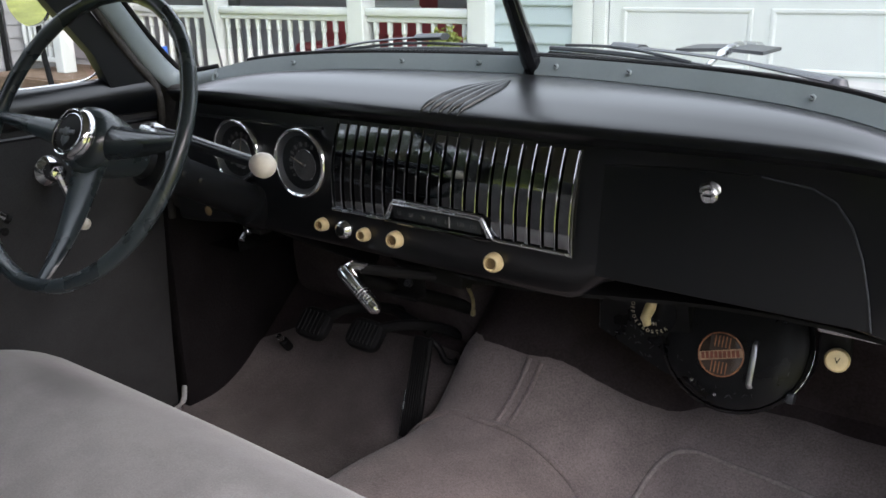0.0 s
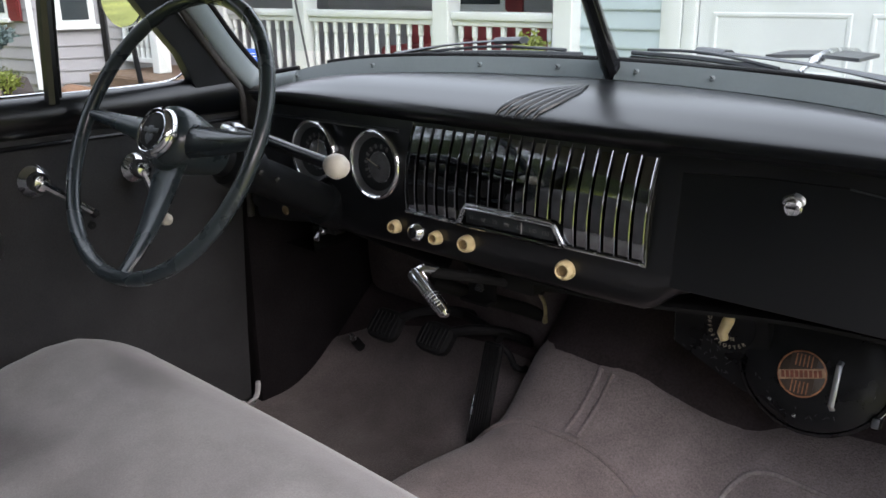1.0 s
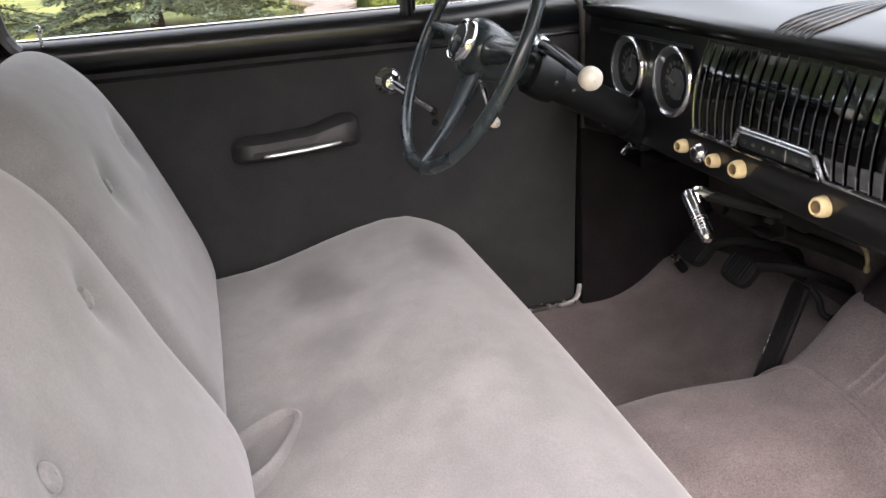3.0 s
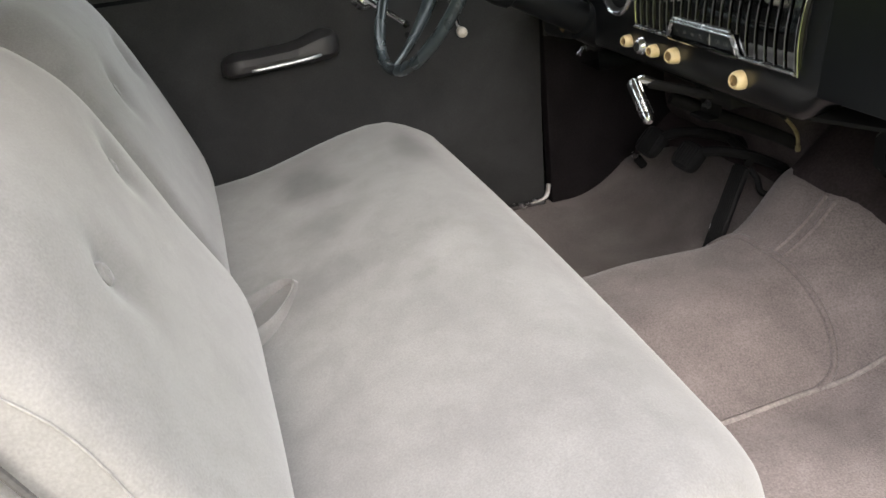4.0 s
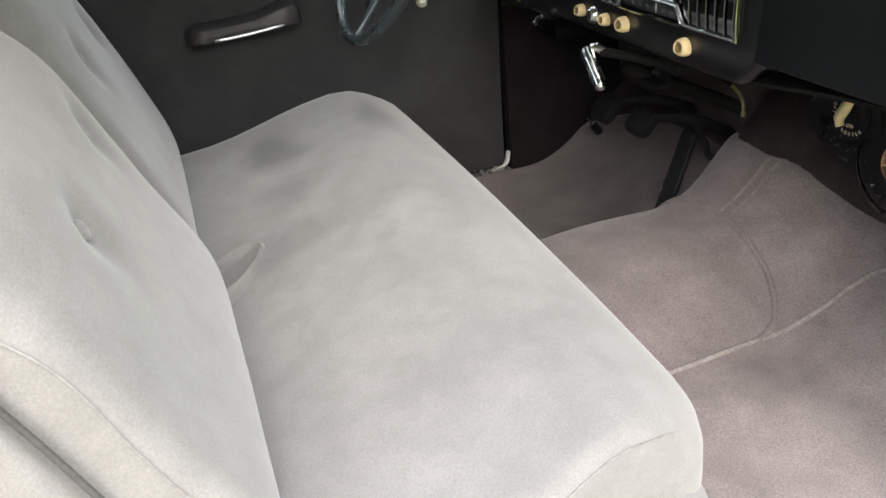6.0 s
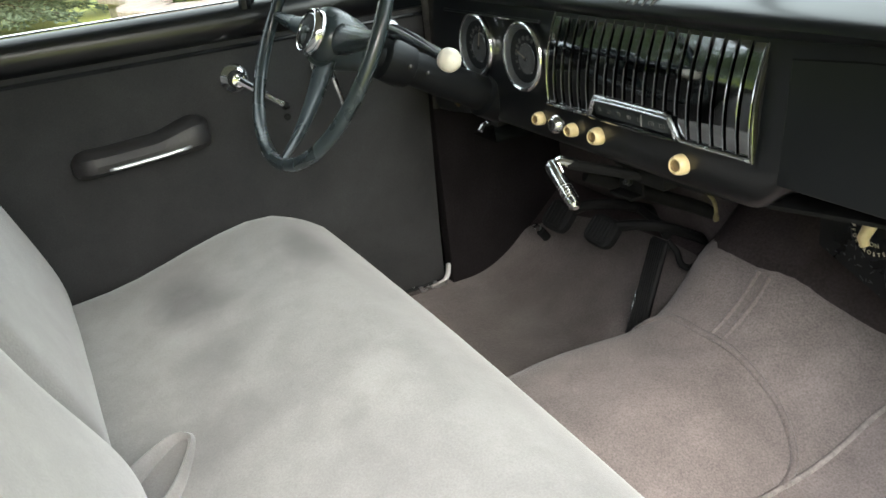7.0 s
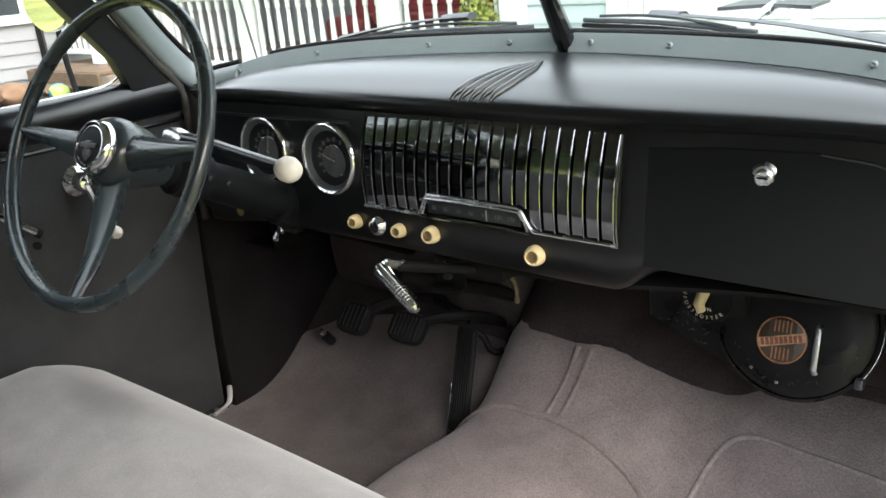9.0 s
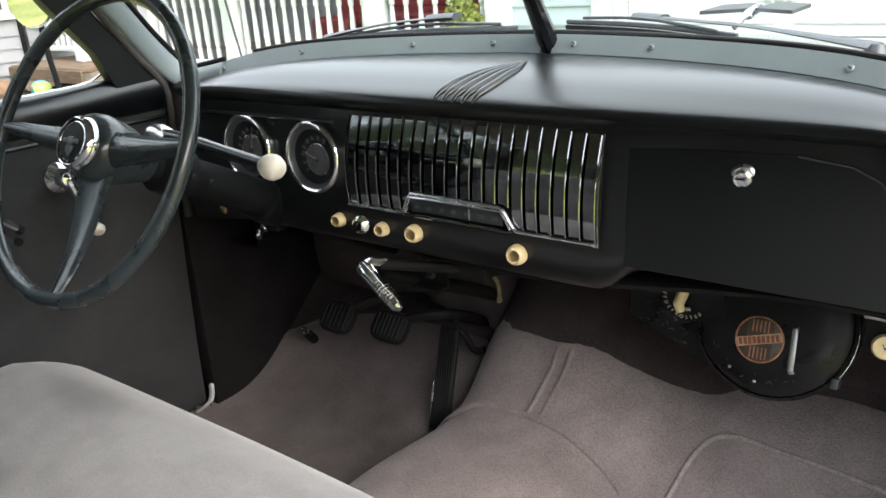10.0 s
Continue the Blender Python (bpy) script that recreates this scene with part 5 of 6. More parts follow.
ends = [0.0, 0.002, 0.006, 0.012, 0.02, 0.03, 0.042, 0.055, 0.07, 0.085, 0.10, 0.115, 0.13]
sx = [SX0 + e for e in ends] + list(np.linspace(SX0 + 0.16, SX1 - 0.16, 44)) + [SX1 - e for e in reversed(ends)]
part("cushion", rings([seat_ring(x) for x in sx]), VELOUR, seat, "grey velour cushion", smooth=70)
part("end_seam", tube(smooth_path([seat_ring(SX1 - 0.013 + 0.009 * math.sin(math.pi * (j - 2) / 11))[j] + Vector((0.0008, 0, 0.0006)) for j in range(2, 14)], 3), 0.0010, 6), STITCH, seat)
# valance under the cushion
bm = rings([[Vector((x, y - 0.075 * (1 - math.sqrt(max(0, 1 - max(0, 1 - min(x + 0.70, 0.625 - x) / 0.12) ** 2))), z)) for y, z in ((0.10, 0.392), (0.10, 0.50), (0.225, 0.545), (0.252, 0.528), (0.266, 0.490), (0.268, 0.42), (0.264, 0.392))] for x in [-0.70, -0.69, -0.66, -0.6] + list(np.linspace(-0.5, 0.5, 12)) + [0.53, 0.565, 0.595, 0.615, 0.625]])
part("valance", bm, VELOUR, seat, "grey velour valance", smooth=60)

BACK = [(-0.222, 0.598), (-0.216, 0.64), (-0.224, 0.69), (-0.240, 0.74), (-0.258, 0.79), (-0.277, 0.84), (-0.297, 0.89), (-0.315, 0.94), (-0.333, 0.985), (-0.352, 1.025), (-0.376, 1.056),
        (-0.402, 1.076), (-0.430, 1.082), (-0.452, 1.072), (-0.458, 1.04), (-0.432, 0.95), (-0.375, 0.78), (-0.320, 0.60)]
BUTTONS = [(-0.505, 0.933), (-0.250, 0.929), (0.122, 0.923), (0.395, 0.913)]


def crown_of(x, xa, xb):
    """How far the padding bulges, more on the passenger's side."""
    return (0.018 if xa > -0.05 else 0.007) * (1 - abs(2 * (x - xa) / (xb - xa) - 1) ** 3)


def back_ring(x, xa, xb, profile, r=0.055):
    d = min(x - xa, xb - x)
    outer = xb > 0.5 and xb - x < x - xa          # the passenger's outer side is boxed, with a tight edge
    e = max(0.0, 1 - d / (0.030 if outer else r))
    k = (1 - math.sqrt(max(0.0, 1 - e * e))) * (0.58 if outer else 1.0)
    et = max(0.0, 1 - d / 0.16)
    kt = 0.10 * (1 - math.sqrt(max(0.0, 1 - et * et)))
    cy = -0.33
    out = []
    for y, z in profile:
        t = (z - 0.60) / 0.48
        mid = cy - 0.10 * (t - 0.4)
        y2 = lerp(y, mid, k * 0.62)
        if xa > -0.05 and y > mid:
            y2 += 0.022 * (1 - step(0.62, 0.84, z))
        z2 = z - kt * step(0.85, 1.08, z)
        for bx_, bz in BUTTONS:
            if xa < bx_ < xb and y > mid:
                g = math.exp(-((x - bx_) ** 2 + (z - bz) ** 2) / 0.0011)
                y2 -= 0.016 * g
        if y > mid:
            y2 += crown_of(x, xa, xb) * step(0.60, 0.75, z) * (1 - step(0.98, 1.08, z))
        y2 += 0.0025 * noise.noise((x * 6, z * 6, 9.1))
        out.append(Vector((x, y2, z2)))
    return out


def dense(profile, k=3):
    return [(p.x, p.y) for p in smooth_path([(a, b, 0) for a, b in profile], k)]


for xa, xb, lab in ((-0.668, -0.046, "grey velour driver's backrest"), (-0.036, 0.592, "grey velour passenger's backrest")):
    offs = [0.0, 0.003, 0.008, 0.016, 0.026, 0.038, 0.05]
    st = [xa + o_ for o_ in offs] + list(np.linspace(xa + 0.07, xb - 0.07, 44)) + [xb - o_ for o_ in reversed(offs)]
    bk = part("backrest", rings([back_ring(x, xa, xb, dense(BACK)) for x in st]), VELOUR, seat, lab, smooth=70)
    for bx_, bz in BUTTONS:
        if xa < bx_ < xb:
            yb = table([(z, y) for y, z in BACK[:12]], bz) - 0.013 + crown_of(bx_, xa, xb)
            part("button", lathe([(0.0115, -0.004), (0.0115, 0.001), (0.009, 0.004), (0.0005, 0.0055)], (bx_, yb, bz), (0, 0.93, 0.36), 18), VELOUR, bk, "covered tufting button")
    if xb > 0.5:
        # outer seam, side panel and back shell
        seam_pts = [back_ring(xb - 0.0005, xa, xb, dense(BACK))[j] + Vector((0.0006, 0, 0)) for j in range(2, 34)]
        part("side_seam", tube(seam_pts, 0.0010, 6), STITCH, bk)
        # dark tube stands for the shade in the groove beside the shell
        part("groove_shade_line", tube(smooth_path([(0.6035, y, z) for y, z in ((-0.470, 1.035), (-0.425, 1.0), (-0.390, 0.945), (-0.363, 0.895), (-0.340, 0.843), (-0.315, 0.780), (-0.290, 0.720), (-0.279, 0.66), (-0.276, 0.60))], 5), 0.0032, 8), WELT, bk, "dark line standing in for the shaded groove between backrest and shell")
shell = [(-0.290, 0.50), (-0.276, 0.60), (-0.286, 0.68), (-0.312, 0.76), (-0.345, 0.84), (-0.376, 0.91), (-0.412, 1.0), (-0.438, 1.040), (-0.465, 1.050), (-0.488, 1.03), (-0.472, 0.95), (-0.415, 0.80), (-0.385, 0.70), (-0.36, 0.50)]
for xa, xb in ((-0.675, -0.044), (-0.038, 0.612)):
    offs = [0.0, 0.004, 0.012, 0.024, 0.04]
    st = [xa + o_ for o_ in offs] + list(np.linspace(xa + 0.07, xb - 0.07, 12)) + [xb - o_ for o_ in reversed(offs)]
    part("back_shell", rings([[Vector((x, lerp(y, -0.37, 0.5 * (1 - math.sqrt(max(0, 1 - max(0, 1 - min(x - xa, xb - x) / 0.04) ** 2)))), z)) for y, z in dense(shell, 2)] for x in st]), VELOUR, seat, "grey velour back shell", smooth=60)
# folded cloth pull strap between the backrests
ps = thing("pull_strap", (-0.08, -0.17, 0.64), "folded grey velour strap tucked beside the split backrest", "strap")
loop = smooth_path([(0.056, -0.214, 0.625), (0.020, -0.172, 0.625), (-0.028, -0.142, 0.626), (-0.068, -0.126, 0.627), (-0.086, -0.129, 0.627), (-0.093, -0.145, 0.627), (-0.078, -0.172, 0.627), (-0.055, -0.202, 0.627), (-0.038, -0.232, 0.627)], 6)
sec_s = [(-0.0042, -0.020), (0.0042, -0.020), (0.0048, 0.0), (0.0044, 0.010), (0.0, 0.0130), (-0.0044, 0.010), (-0.0048, 0.0)]
bm = rings([[p + Vector(((b_ - a_).y, -(b_ - a_).x, 0)).normalized() * w + Vector((0, 0, h)) for w, h in sec_s] for a_, p, b_ in zip([loop[0]] + loop[:-1], loop, loop[1:] + [loop[-1]])])
part("strap", bm, VELOUR, ps, smooth=60)

# ---------------------------------------------------------------- outside: materials
GRASS = material("lawn_green", (0.31, 0.318, 0.085), 0.9, var=0.25, scale=0.35, grain=0.35, gscale=30, bump=0.5, col2=(0.19, 0.21, 0.045), mott=0.25, mscale=0.9)
CONCRETE = material("weathered_concrete", (0.26, 0.25, 0.235), 0.9, var=0.2, scale=1.5, grain=0.2, gscale=120, bump=0.3)
WHITEPAINT = material("white_exterior_paint", (0.64, 0.675, 0.67), 0.5, var=0.05, scale=2, grain=0.03, bump=0.03)
PALESIDING = material("pale_blue_grey_siding", (0.42, 0.50, 0.525), 0.55, var=0.06, scale=3, grain=0.04, bump=0.04)
GREYSIDING = material("lavender_grey_siding", (0.29, 0.285, 0.30), 0.6, var=0.08, scale=3, grain=0.05, bump=0.05)
PORCHWALL = material("shaded_grey_siding", (0.27, 0.275, 0.285), 0.6, var=0.08, scale=3, grain=0.05, bump=0.05)
SHUTTER = material("barn_red_paint", (0.17, 0.022, 0.025), 0.5, var=0.12, scale=10, grain=0.06, bump=0.05)
WINGLASS = material("dark_house_window", (0.05, 0.06, 0.065), 0.06, var=0.2, scale=2, grain=0.02, bump=0)
CAPSTONE = material("rose_grey_capstone", (0.215, 0.168, 0.148), 0.9, var=0.18, scale=12, grain=0.2, gscale=90, bump=0.4)
BLOCKSTONE = material("tan_wall_block", (0.16, 0.132, 0.112), 0.95, var=0.25, scale=10, grain=0.3, gscale=60, bump=0.8, dist=0.01)
MULCH = material("dark_bark_mulch", (0.035, 0.024, 0.02), 0.95, var=0.4, scale=25, grain=0.4, gscale=60, bump=0.8, dist=0.02)
BARK = material("spruce_bark", (0.075, 0.05, 0.035), 0.95, var=0.35, scale=12, grain=0.3, gscale=40, bump=0.7, dist=0.02)
WOOD = material("brown_stained_wood", (0.15, 0.10, 0.066), 0.7, var=0.25, scale=8, grain=0.15, gscale=40, bump=0.2, stretch=(1, 8, 8))
TERRACOTTA = material("terracotta", (0.20, 0.115, 0.07), 0.85, var=0.15, scale=14, bump=0.2)
FLAGWHITE = material("flag_white_cloth", (0.72, 0.70, 0.70), 0.8, var=0.05, scale=10)
FLAGRED = material("flag_red_cloth", (0.45, 0.03, 0.045), 0.8, var=0.08, scale=10)
TEAL = material("teal_glaze", (0.02, 0.07, 0.07), 0.25, var=0.2, scale=20)
LIMEVINYL = material("lime_vinyl", (0.25, 0.42, 0.10), 0.3, var=0.05)
TURQUOISE = material("turquoise_vinyl", (0.02, 0.25, 0.38), 0.3, var=0.05)
YELLOWVINYL = material("yellow_vinyl", (0.55, 0.50, 0.12), 0.3, var=0.05)
SIGNBLUE = material("sign_blue", (0.02, 0.09, 0.42), 0.4, var=0.08, scale=20)


def leaf_material(name, col, var=0.35, rough=0.6):
    """Leaves that differ from one to the next and let some light through."""
    m = bpy.data.materials.new(name)
    m.use_nodes = True
    n, l = m.node_tree.nodes, m.node_tree.links
    b = n["Principled BSDF"]
    g = n.new("ShaderNodeNewGeometry")
    r = n.new("ShaderNodeValToRGB")
    r.color_ramp.elements[0].color = (*[c * (1 - var) for c in col], 1)
    r.color_ramp.elements[1].color = (*[min(1, c * (1 + var)) for c in col], 1)
    l.new(g.outputs["Random Per Island"], r.inputs[0])
    tr = n.new("ShaderNodeBsdfTranslucent")
    mx = n.new("ShaderNodeMixShader")
    mx.inputs[0].default_value = 0.25
    l.new(r.outputs[0], b.inputs["Base Color"])
    l.new(r.outputs[0], tr.inputs[0])
    b.inputs["Roughness"].default_value = rough
    l.new(b.outputs[0], mx.inputs[1])
    l.new(tr.outputs[0], mx.inputs[2])
    l.new(mx.outputs[0], n["Material Output"].inputs[0])
    return m


SPRUCE = leaf_material("spruce_needles", (0.120, 0.152, 0.108), 0.5)
BLUESPRUCE = leaf_material("blue_spruce_needles", (0.12, 0.17, 0.17), 0.35)
SAGE = leaf_material("sage_bush_leaves", (0.13, 0.15, 0.085), 0.35)
LILY = leaf_material("daylily_blades", (0.13, 0.185, 0.07), 0.5)
LIME = leaf_material("lime_leaves", (0.20, 0.24, 0.05), 0.4)
BOX = leaf_material("boxwood_leaves", (0.035, 0.05, 0.026), 0.35)
FARLEAF = leaf_material("far_tree_leaves", (0.085, 0.12, 0.045), 0.45)
FARLIME = leaf_material("sunlit_shrub_leaves", (0.26, 0.31, 0.07), 0.4)
YELLOW = leaf_material("yellow_petals", (0.75, 0.55, 0.05), 0.15)

# ---------------------------------------------------------------- outside: ground and drive
solo("ground", box((-400, -400, -0.5), (400, 400, 0.0)), GRASS, "mown lawn reaching to the horizon", "lawn", "structure", smooth=0)
solo("driveway", box((-2.2, -14, -0.2), (2.1, 4.98, 0.006)), CONCRETE, "weathered concrete driveway", "driveway", "structure", smooth=0)


# ---------------------------------------------------------------- foliage
def blades(bm, c, r, n, size, rng, shell=0.55, flat=1.0, up=0.0):
    """Leaves scattered in an egg-shaped cloud."""
    c = Vector(c)
    for _ in range(n):
        d = Vector((rng.gauss(0, 1), rng.gauss(0, 1), rng.gauss(0, 1))).normalized()
        k = rng.uniform(shell, 1.0) * (0.86 + 0.28 * noise.noise(d * 2.3 + c))
        p = c + Vector((d.x * r[0], d.y * r[1], d.z * r[2])) * k
        a = Vector((rng.gauss(0, 1), rng.gauss(0, 1), rng.gauss(0, flat) + up)).normalized()
        b = a.orthogonal().normalized() * size * rng.uniform(0.25, 0.5)
        a = a * size * rng.uniform(0.6, 1.3)
        vs = [bm.verts.new(q) for q in (p - b * 0.3, p + a * 0.5 + b, p + a, p + a * 0.5 - b)]
        bm.faces.new(vs)
    return bm


def bush(name, c, r, n, size, mat, label, seed, category="bush", flat=1.0, up=0.0):
    rng = random.Random(seed)
    t = thing(name, (c[0], c[1], max(0.0, c[2] - r[2])), label, category)
    bm = bmesh.new()
    for i in range(7):
        q = rng.uniform(0, 6.28)
        tube([(c[0], c[1], max(0.0, c[2] - r[2] - 0.02)), (c[0] + math.cos(q) * r[0] * 0.3, c[1] + math.sin(q) * r[1] * 0.3, c[2] - r[2] * 0.2), (c[0] + math.cos(q) * r[0] * 0.7, c[1] + math.sin(q) * r[1] * 0.7, c[2] + r[2] * 0.5)], [0.02, 0.014, 0.005], 5, bm=bm)
    part("stem", bm, BARK, t)
    bm = blades(bmesh.new(), c, r, n, size, rng, 0.35, flat, up)
    part("leaves", bm, mat, t, smooth=0)
    return t


def spruce(name, base, h, r, seed, label, mat=SPRUCE, bare=0.0, density=1.0, crown=3.6):
    """A spruce: tapered trunk, whorls of drooping limbs, each with many short needle sprays."""
    rng = random.Random(seed)
    b = Vector(base)
    t = thing(name, base, label, "tree", group="spruces")
    part("trunk", tube([b + Vector((0.03 * math.sin(i), 0.03 * math.cos(i * 1.7), h * i / 8)) for i in range(9)], [0.085 * (1 - i / 9) * h / 7 + 0.012 for i in range(9)], 9), BARK, t)
    limbs, leaves = bmesh.new(), bmesh.new()
    z = bare
    while z < min(h * 0.97, crown):
        reach = r * (1 - z / h) ** 0.8
        for k in range(rng.randint(6, 8)):
            q = rng.uniform(0, 6.283)
            d = Vector((math.cos(q), math.sin(q), 0))
            side = Vector((-d.y, d.x, 0))
            L = reach * rng.uniform(0.65, 1.1)
            pts = [b + Vector((0, 0, z)), b + d * L * 0.45 + Vector((0, 0, z + 0.05 - L * 0.05)), b + d * L + Vector((0, 0, z - L * 0.16))]
            tube(pts, [0.022, 0.014, 0.004], 4, bm=limbs)
            m = int(230 * density * max(0.5, L))
            for _ in range(m):
                s = rng.uniform(0.22, 1.0)
                w = (1.05 - s) * 0.55 * L * 0.5 + 0.07
                p = lerp(pts[0], pts[1], s / 0.45) if s < 0.45 else lerp(pts[1], pts[2], (s - 0.45) / 0.55)
                p = p + side * rng.uniform(-w, w) + Vector((0, 0, rng.uniform(-0.07, 0.04)))
                a = (d * rng.uniform(0.3, 1) + side * rng.uniform(-0.9, 0.9) + Vector((0, 0, rng.uniform(-0.45, 0.25)))).normalized() * rng.uniform(0.05, 0.14)
                o = a.cross(Vector((rng.gauss(0, 0.5), rng.gauss(0, 0.5), 1))).normalized() * rng.uniform(0.008, 0.022)
                leaves.faces.new([leaves.verts.new(v) for v in (p - o * 0.5, p + a * 0.5 + o, p + a, p + a * 0.5 - o)])
        z += rng.uniform(0.13, 0.22) * (1.0 if z < 3.0 else 2.2)
    part("limb", limbs, BARK, t)
    part("needles", leaves, mat, t, smooth=0)
    return t


spruce("spruce_tree", (-12.6, -0.85, 0), 8, 2.15, 3, "broad dark green spruce with branches to the lawn", bare=0.25, density=1.5, crown=8.0)
spruce("spruce_tree", (-12.2, 1.55, 0), 9, 2.0, 5, "spruce with a bare lower trunk and open branches", bare=0.55, density=0.8, crown=9.0)
spruce("spruce_tree", (-16.0, 4.6, 0), 9, 2.6, 8, "farther spruce beyond the flower bed", bare=1.2, density=0.8)
spruce("spruce_tree", (-14.0, -4.2, 0), 9, 2.9, 9, "broad spruce at the edge of the lawn", bare=0.2, density=0.8, crown=9.0)
for i, (x, y, h) in enumerate(((9.0, -6.0, 8), (11.0, -1.5, 9), (10.0, 3.0, 8), (7.5, -9.5, 9), (12.5, 7.0, 9), (-15.0, -9.5, 13), (-11.5, -13.0, 13), (-16.0, -14.0, 14), (-8.0, -17.0, 13), (-18.5, -8.0, 13), (-12.5, -17.5, 14))):
    spruce("spruce_tree", (x, y, 0), h, 2.4 if x > 0 else 3.4, 20 + i, "dark green spruce across the lawn", bare=0.3, density=0.22 if x > 0 else 0.9, crown=13.0)
for i, (x, y, z, r) in enumerate(((-8.0, 1.90, 1.09, 0.108), (-7.98, 1.935, 0.915, 0.10), (-8.0, 1.85, 0.716, 0.085))):
    if i == 0:
        top = thing("topiary", (-8.0, 1.95, 0.35), "pom-pom clipped topiary with dark green balls", "topiary")
        part("stem", tube(smooth_path([(-8.0, 1.86, 0.3), (-8.01, 1.85, 0.7), (-7.97, 1.92, 0.95), (-8.0, 1.85, 1.15)], 4), 0.014, 6), BARK, top)
    part("ball", blades(bmesh.new(), (x, y, z), (r, r, r), 1500, 0.026, random.Random(40 + i), 0.55), BOX, top, smooth=0)
for i, (x, y) in enumerate(((-9.2, -9.0), (-11.5, -6.5), (-6.8, -11.0))):
    bush("lilac_bush", (x, y, 1.5), (2.2, 2.2, 1.5), 2600, 0.22, FARLIME, "tall sunlit yellow-green shrub across the lawn", 90 + i)
bush("sage_bush", (-7.5, 2.20, 0.70), (0.36, 0.36, 0.30), 5200, 0.035, SAGE, "loose grey-green shrub behind the flower bed", 12)
bs = bush("blue_spruce_standard", (-7.3, 2.50, 0.84), (0.33, 0.33, 0.12), 3200, 0.032, BLUESPRUCE, "dwarf blue spruce grafted on a short stem", 13, "shrub")
part("stem", tube([(-7.3, 2.50, 0.3), (-7.3, 2.50, 0.8)], 0.018, 7), BARK, bs)
bush("boxwood_mound", (-7.3, 2.60, 0.42), (0.24, 0.24, 0.16), 2200, 0.03, SAGE, "low clipped boxwood mound", 14)
bush("lime_shrub", (-7.6, 2.52, 0.60), (0.10, 0.10, 0.22), 600, 0.035, LIME, "upright yellow-green shrub by the wall", 15)


def clump(c, r, h, n, mat, seed, label, name="daylily_clump"):
    """Arching strap leaves from one crown."""
    rng = random.Random(seed)
    t = thing(name, c, label, "plant", group="plants in the flower bed")
    bm = bmesh.new()
    for _ in range(n):
        q = rng.uniform(0, 6.283)
        d = Vector((math.cos(q), math.sin(q), 0))
        s = Vector((-d.y, d.x, 0)) * 0.007
        L, H = r * rng.uniform(0.4, 1.1), h * rng.uniform(0.6, 1.1)
        p = Vector(c) + d * rng.uniform(0, 0.05)
        pts = [p, p + d * L * 0.35 + Vector((0, 0, H * 0.8)), p + d * L * 0.75 + Vector((0, 0, H)), p + d * L + Vector((0, 0, H * 0.75))]
        vs = [(bm.verts.new(v - s * w), bm.verts.new(v + s * w)) for v, w in zip(pts, (0.8, 1.0, 0.8, 0.1))]
        for a, b2 in zip(vs, vs[1:]):
            bm.faces.new((a[0], a[1], b2[1], b2[0]))
    part("leaves", bm, mat, t, smooth=0)
    return t


BED = 0.50
for i, (x, y, r, h) in enumerate(((-7.3, 1.05, 0.30, 0.24), (-7.0, 1.25, 0.32, 0.26), (-6.7, 1.5, 0.33, 0.26), (-7.2, 1.6, 0.33, 0.28), (-6.9, 1.9, 0.30, 0.25), (-7.6, 1.35, 0.33, 0.28))):
    clump((x, y, BED - 0.02), r, h * 0.8, 170, LILY, 60 + i, "arching green daylily clump in the bed")
for i, (x, y, r) in enumerate(((-6.35, 1.30, 0.14), (-6.05, 1.60, 0.13), (-5.85, 2.1, 0.12))):
    bush("lime_groundcover", (x, y, BED + 0.08), (r, r, 0.08), 800, 0.025, LIME, "low yellow-green groundcover plant", 80 + i, "plant")
fl = thing("yellow_flower", (-7.1, 1.75, BED), "bright yellow flower on a thin stem", "flower")
part("stem", tube([(-7.1, 1.70, BED), (-7.1, 1.70, BED + 0.20)], 0.004, 5), LILY, fl)
part("bloom", blades(bmesh.new(), (-7.1, 1.70, BED + 0.21), (0.032, 0.032, 0.028), 60, 0.03, random.Random(5)), YELLOW, fl, smooth=0)

# retaining wall: coursed blocks under rose-grey capstones, filled with mulch
rw = thing("retaining_wall", (-6.2, 1.1, 0), "curved block retaining wall with rose-grey capstones", "garden wall", kind="structure")
line = smooth_path([(-7.56, 0.75, 0), (-7.2, 0.82, 0), (-6.85, 0.88, 0), (-6.45, 0.86, 0), (-6.25, 0.74, 0), (-5.95, 0.72, 0), (-5.65, 0.86, 0), (-5.45, 1.15, 0), (-5.32, 1.5, 0), (-5.25, 2.0, 0), (-5.3, 2.6, 0), (-5.5, 3.1, 0)], 12)
acc_len, cuts = 0.0, [0]
for i in range(1, len(line)):
    acc_len += (line[i] - line[i - 1]).length
    if acc_len > 0.26:
        cuts.append(i)
        acc_len = 0.0
for a, b in zip(cuts, cuts[1:]):
    p, q = line[a], line[b]
    d = (q - p).normalized()
    nrm2 = Vector((-d.y, d.x, 0))
    L = (q - p).length
    mm = Matrix((d, nrm2, Vector((0, 0, 1)))).transposed().to_4x4()
    mm.translation = p
    low = 0.28 if p.y > 1.75 and p.x > -5.7 else 0.0
    part("capstone", box((0.003, -0.11, 0.555 - low), (L - 0.003, 0.24, 0.615 - low), 0.012, 1, m=mm), CAPSTONE, rw)
    for k in range(4 if low == 0 else 2):
        part("block", box((0.004 + 0.02 * (k % 2), -0.075 + 0.012 * k, 0.14 * k), (L - 0.004, 0.16, 0.14 * k + 0.134), 0.012, 1, m=mm), BLOCKSTONE, rw)
bm = bmesh.new()
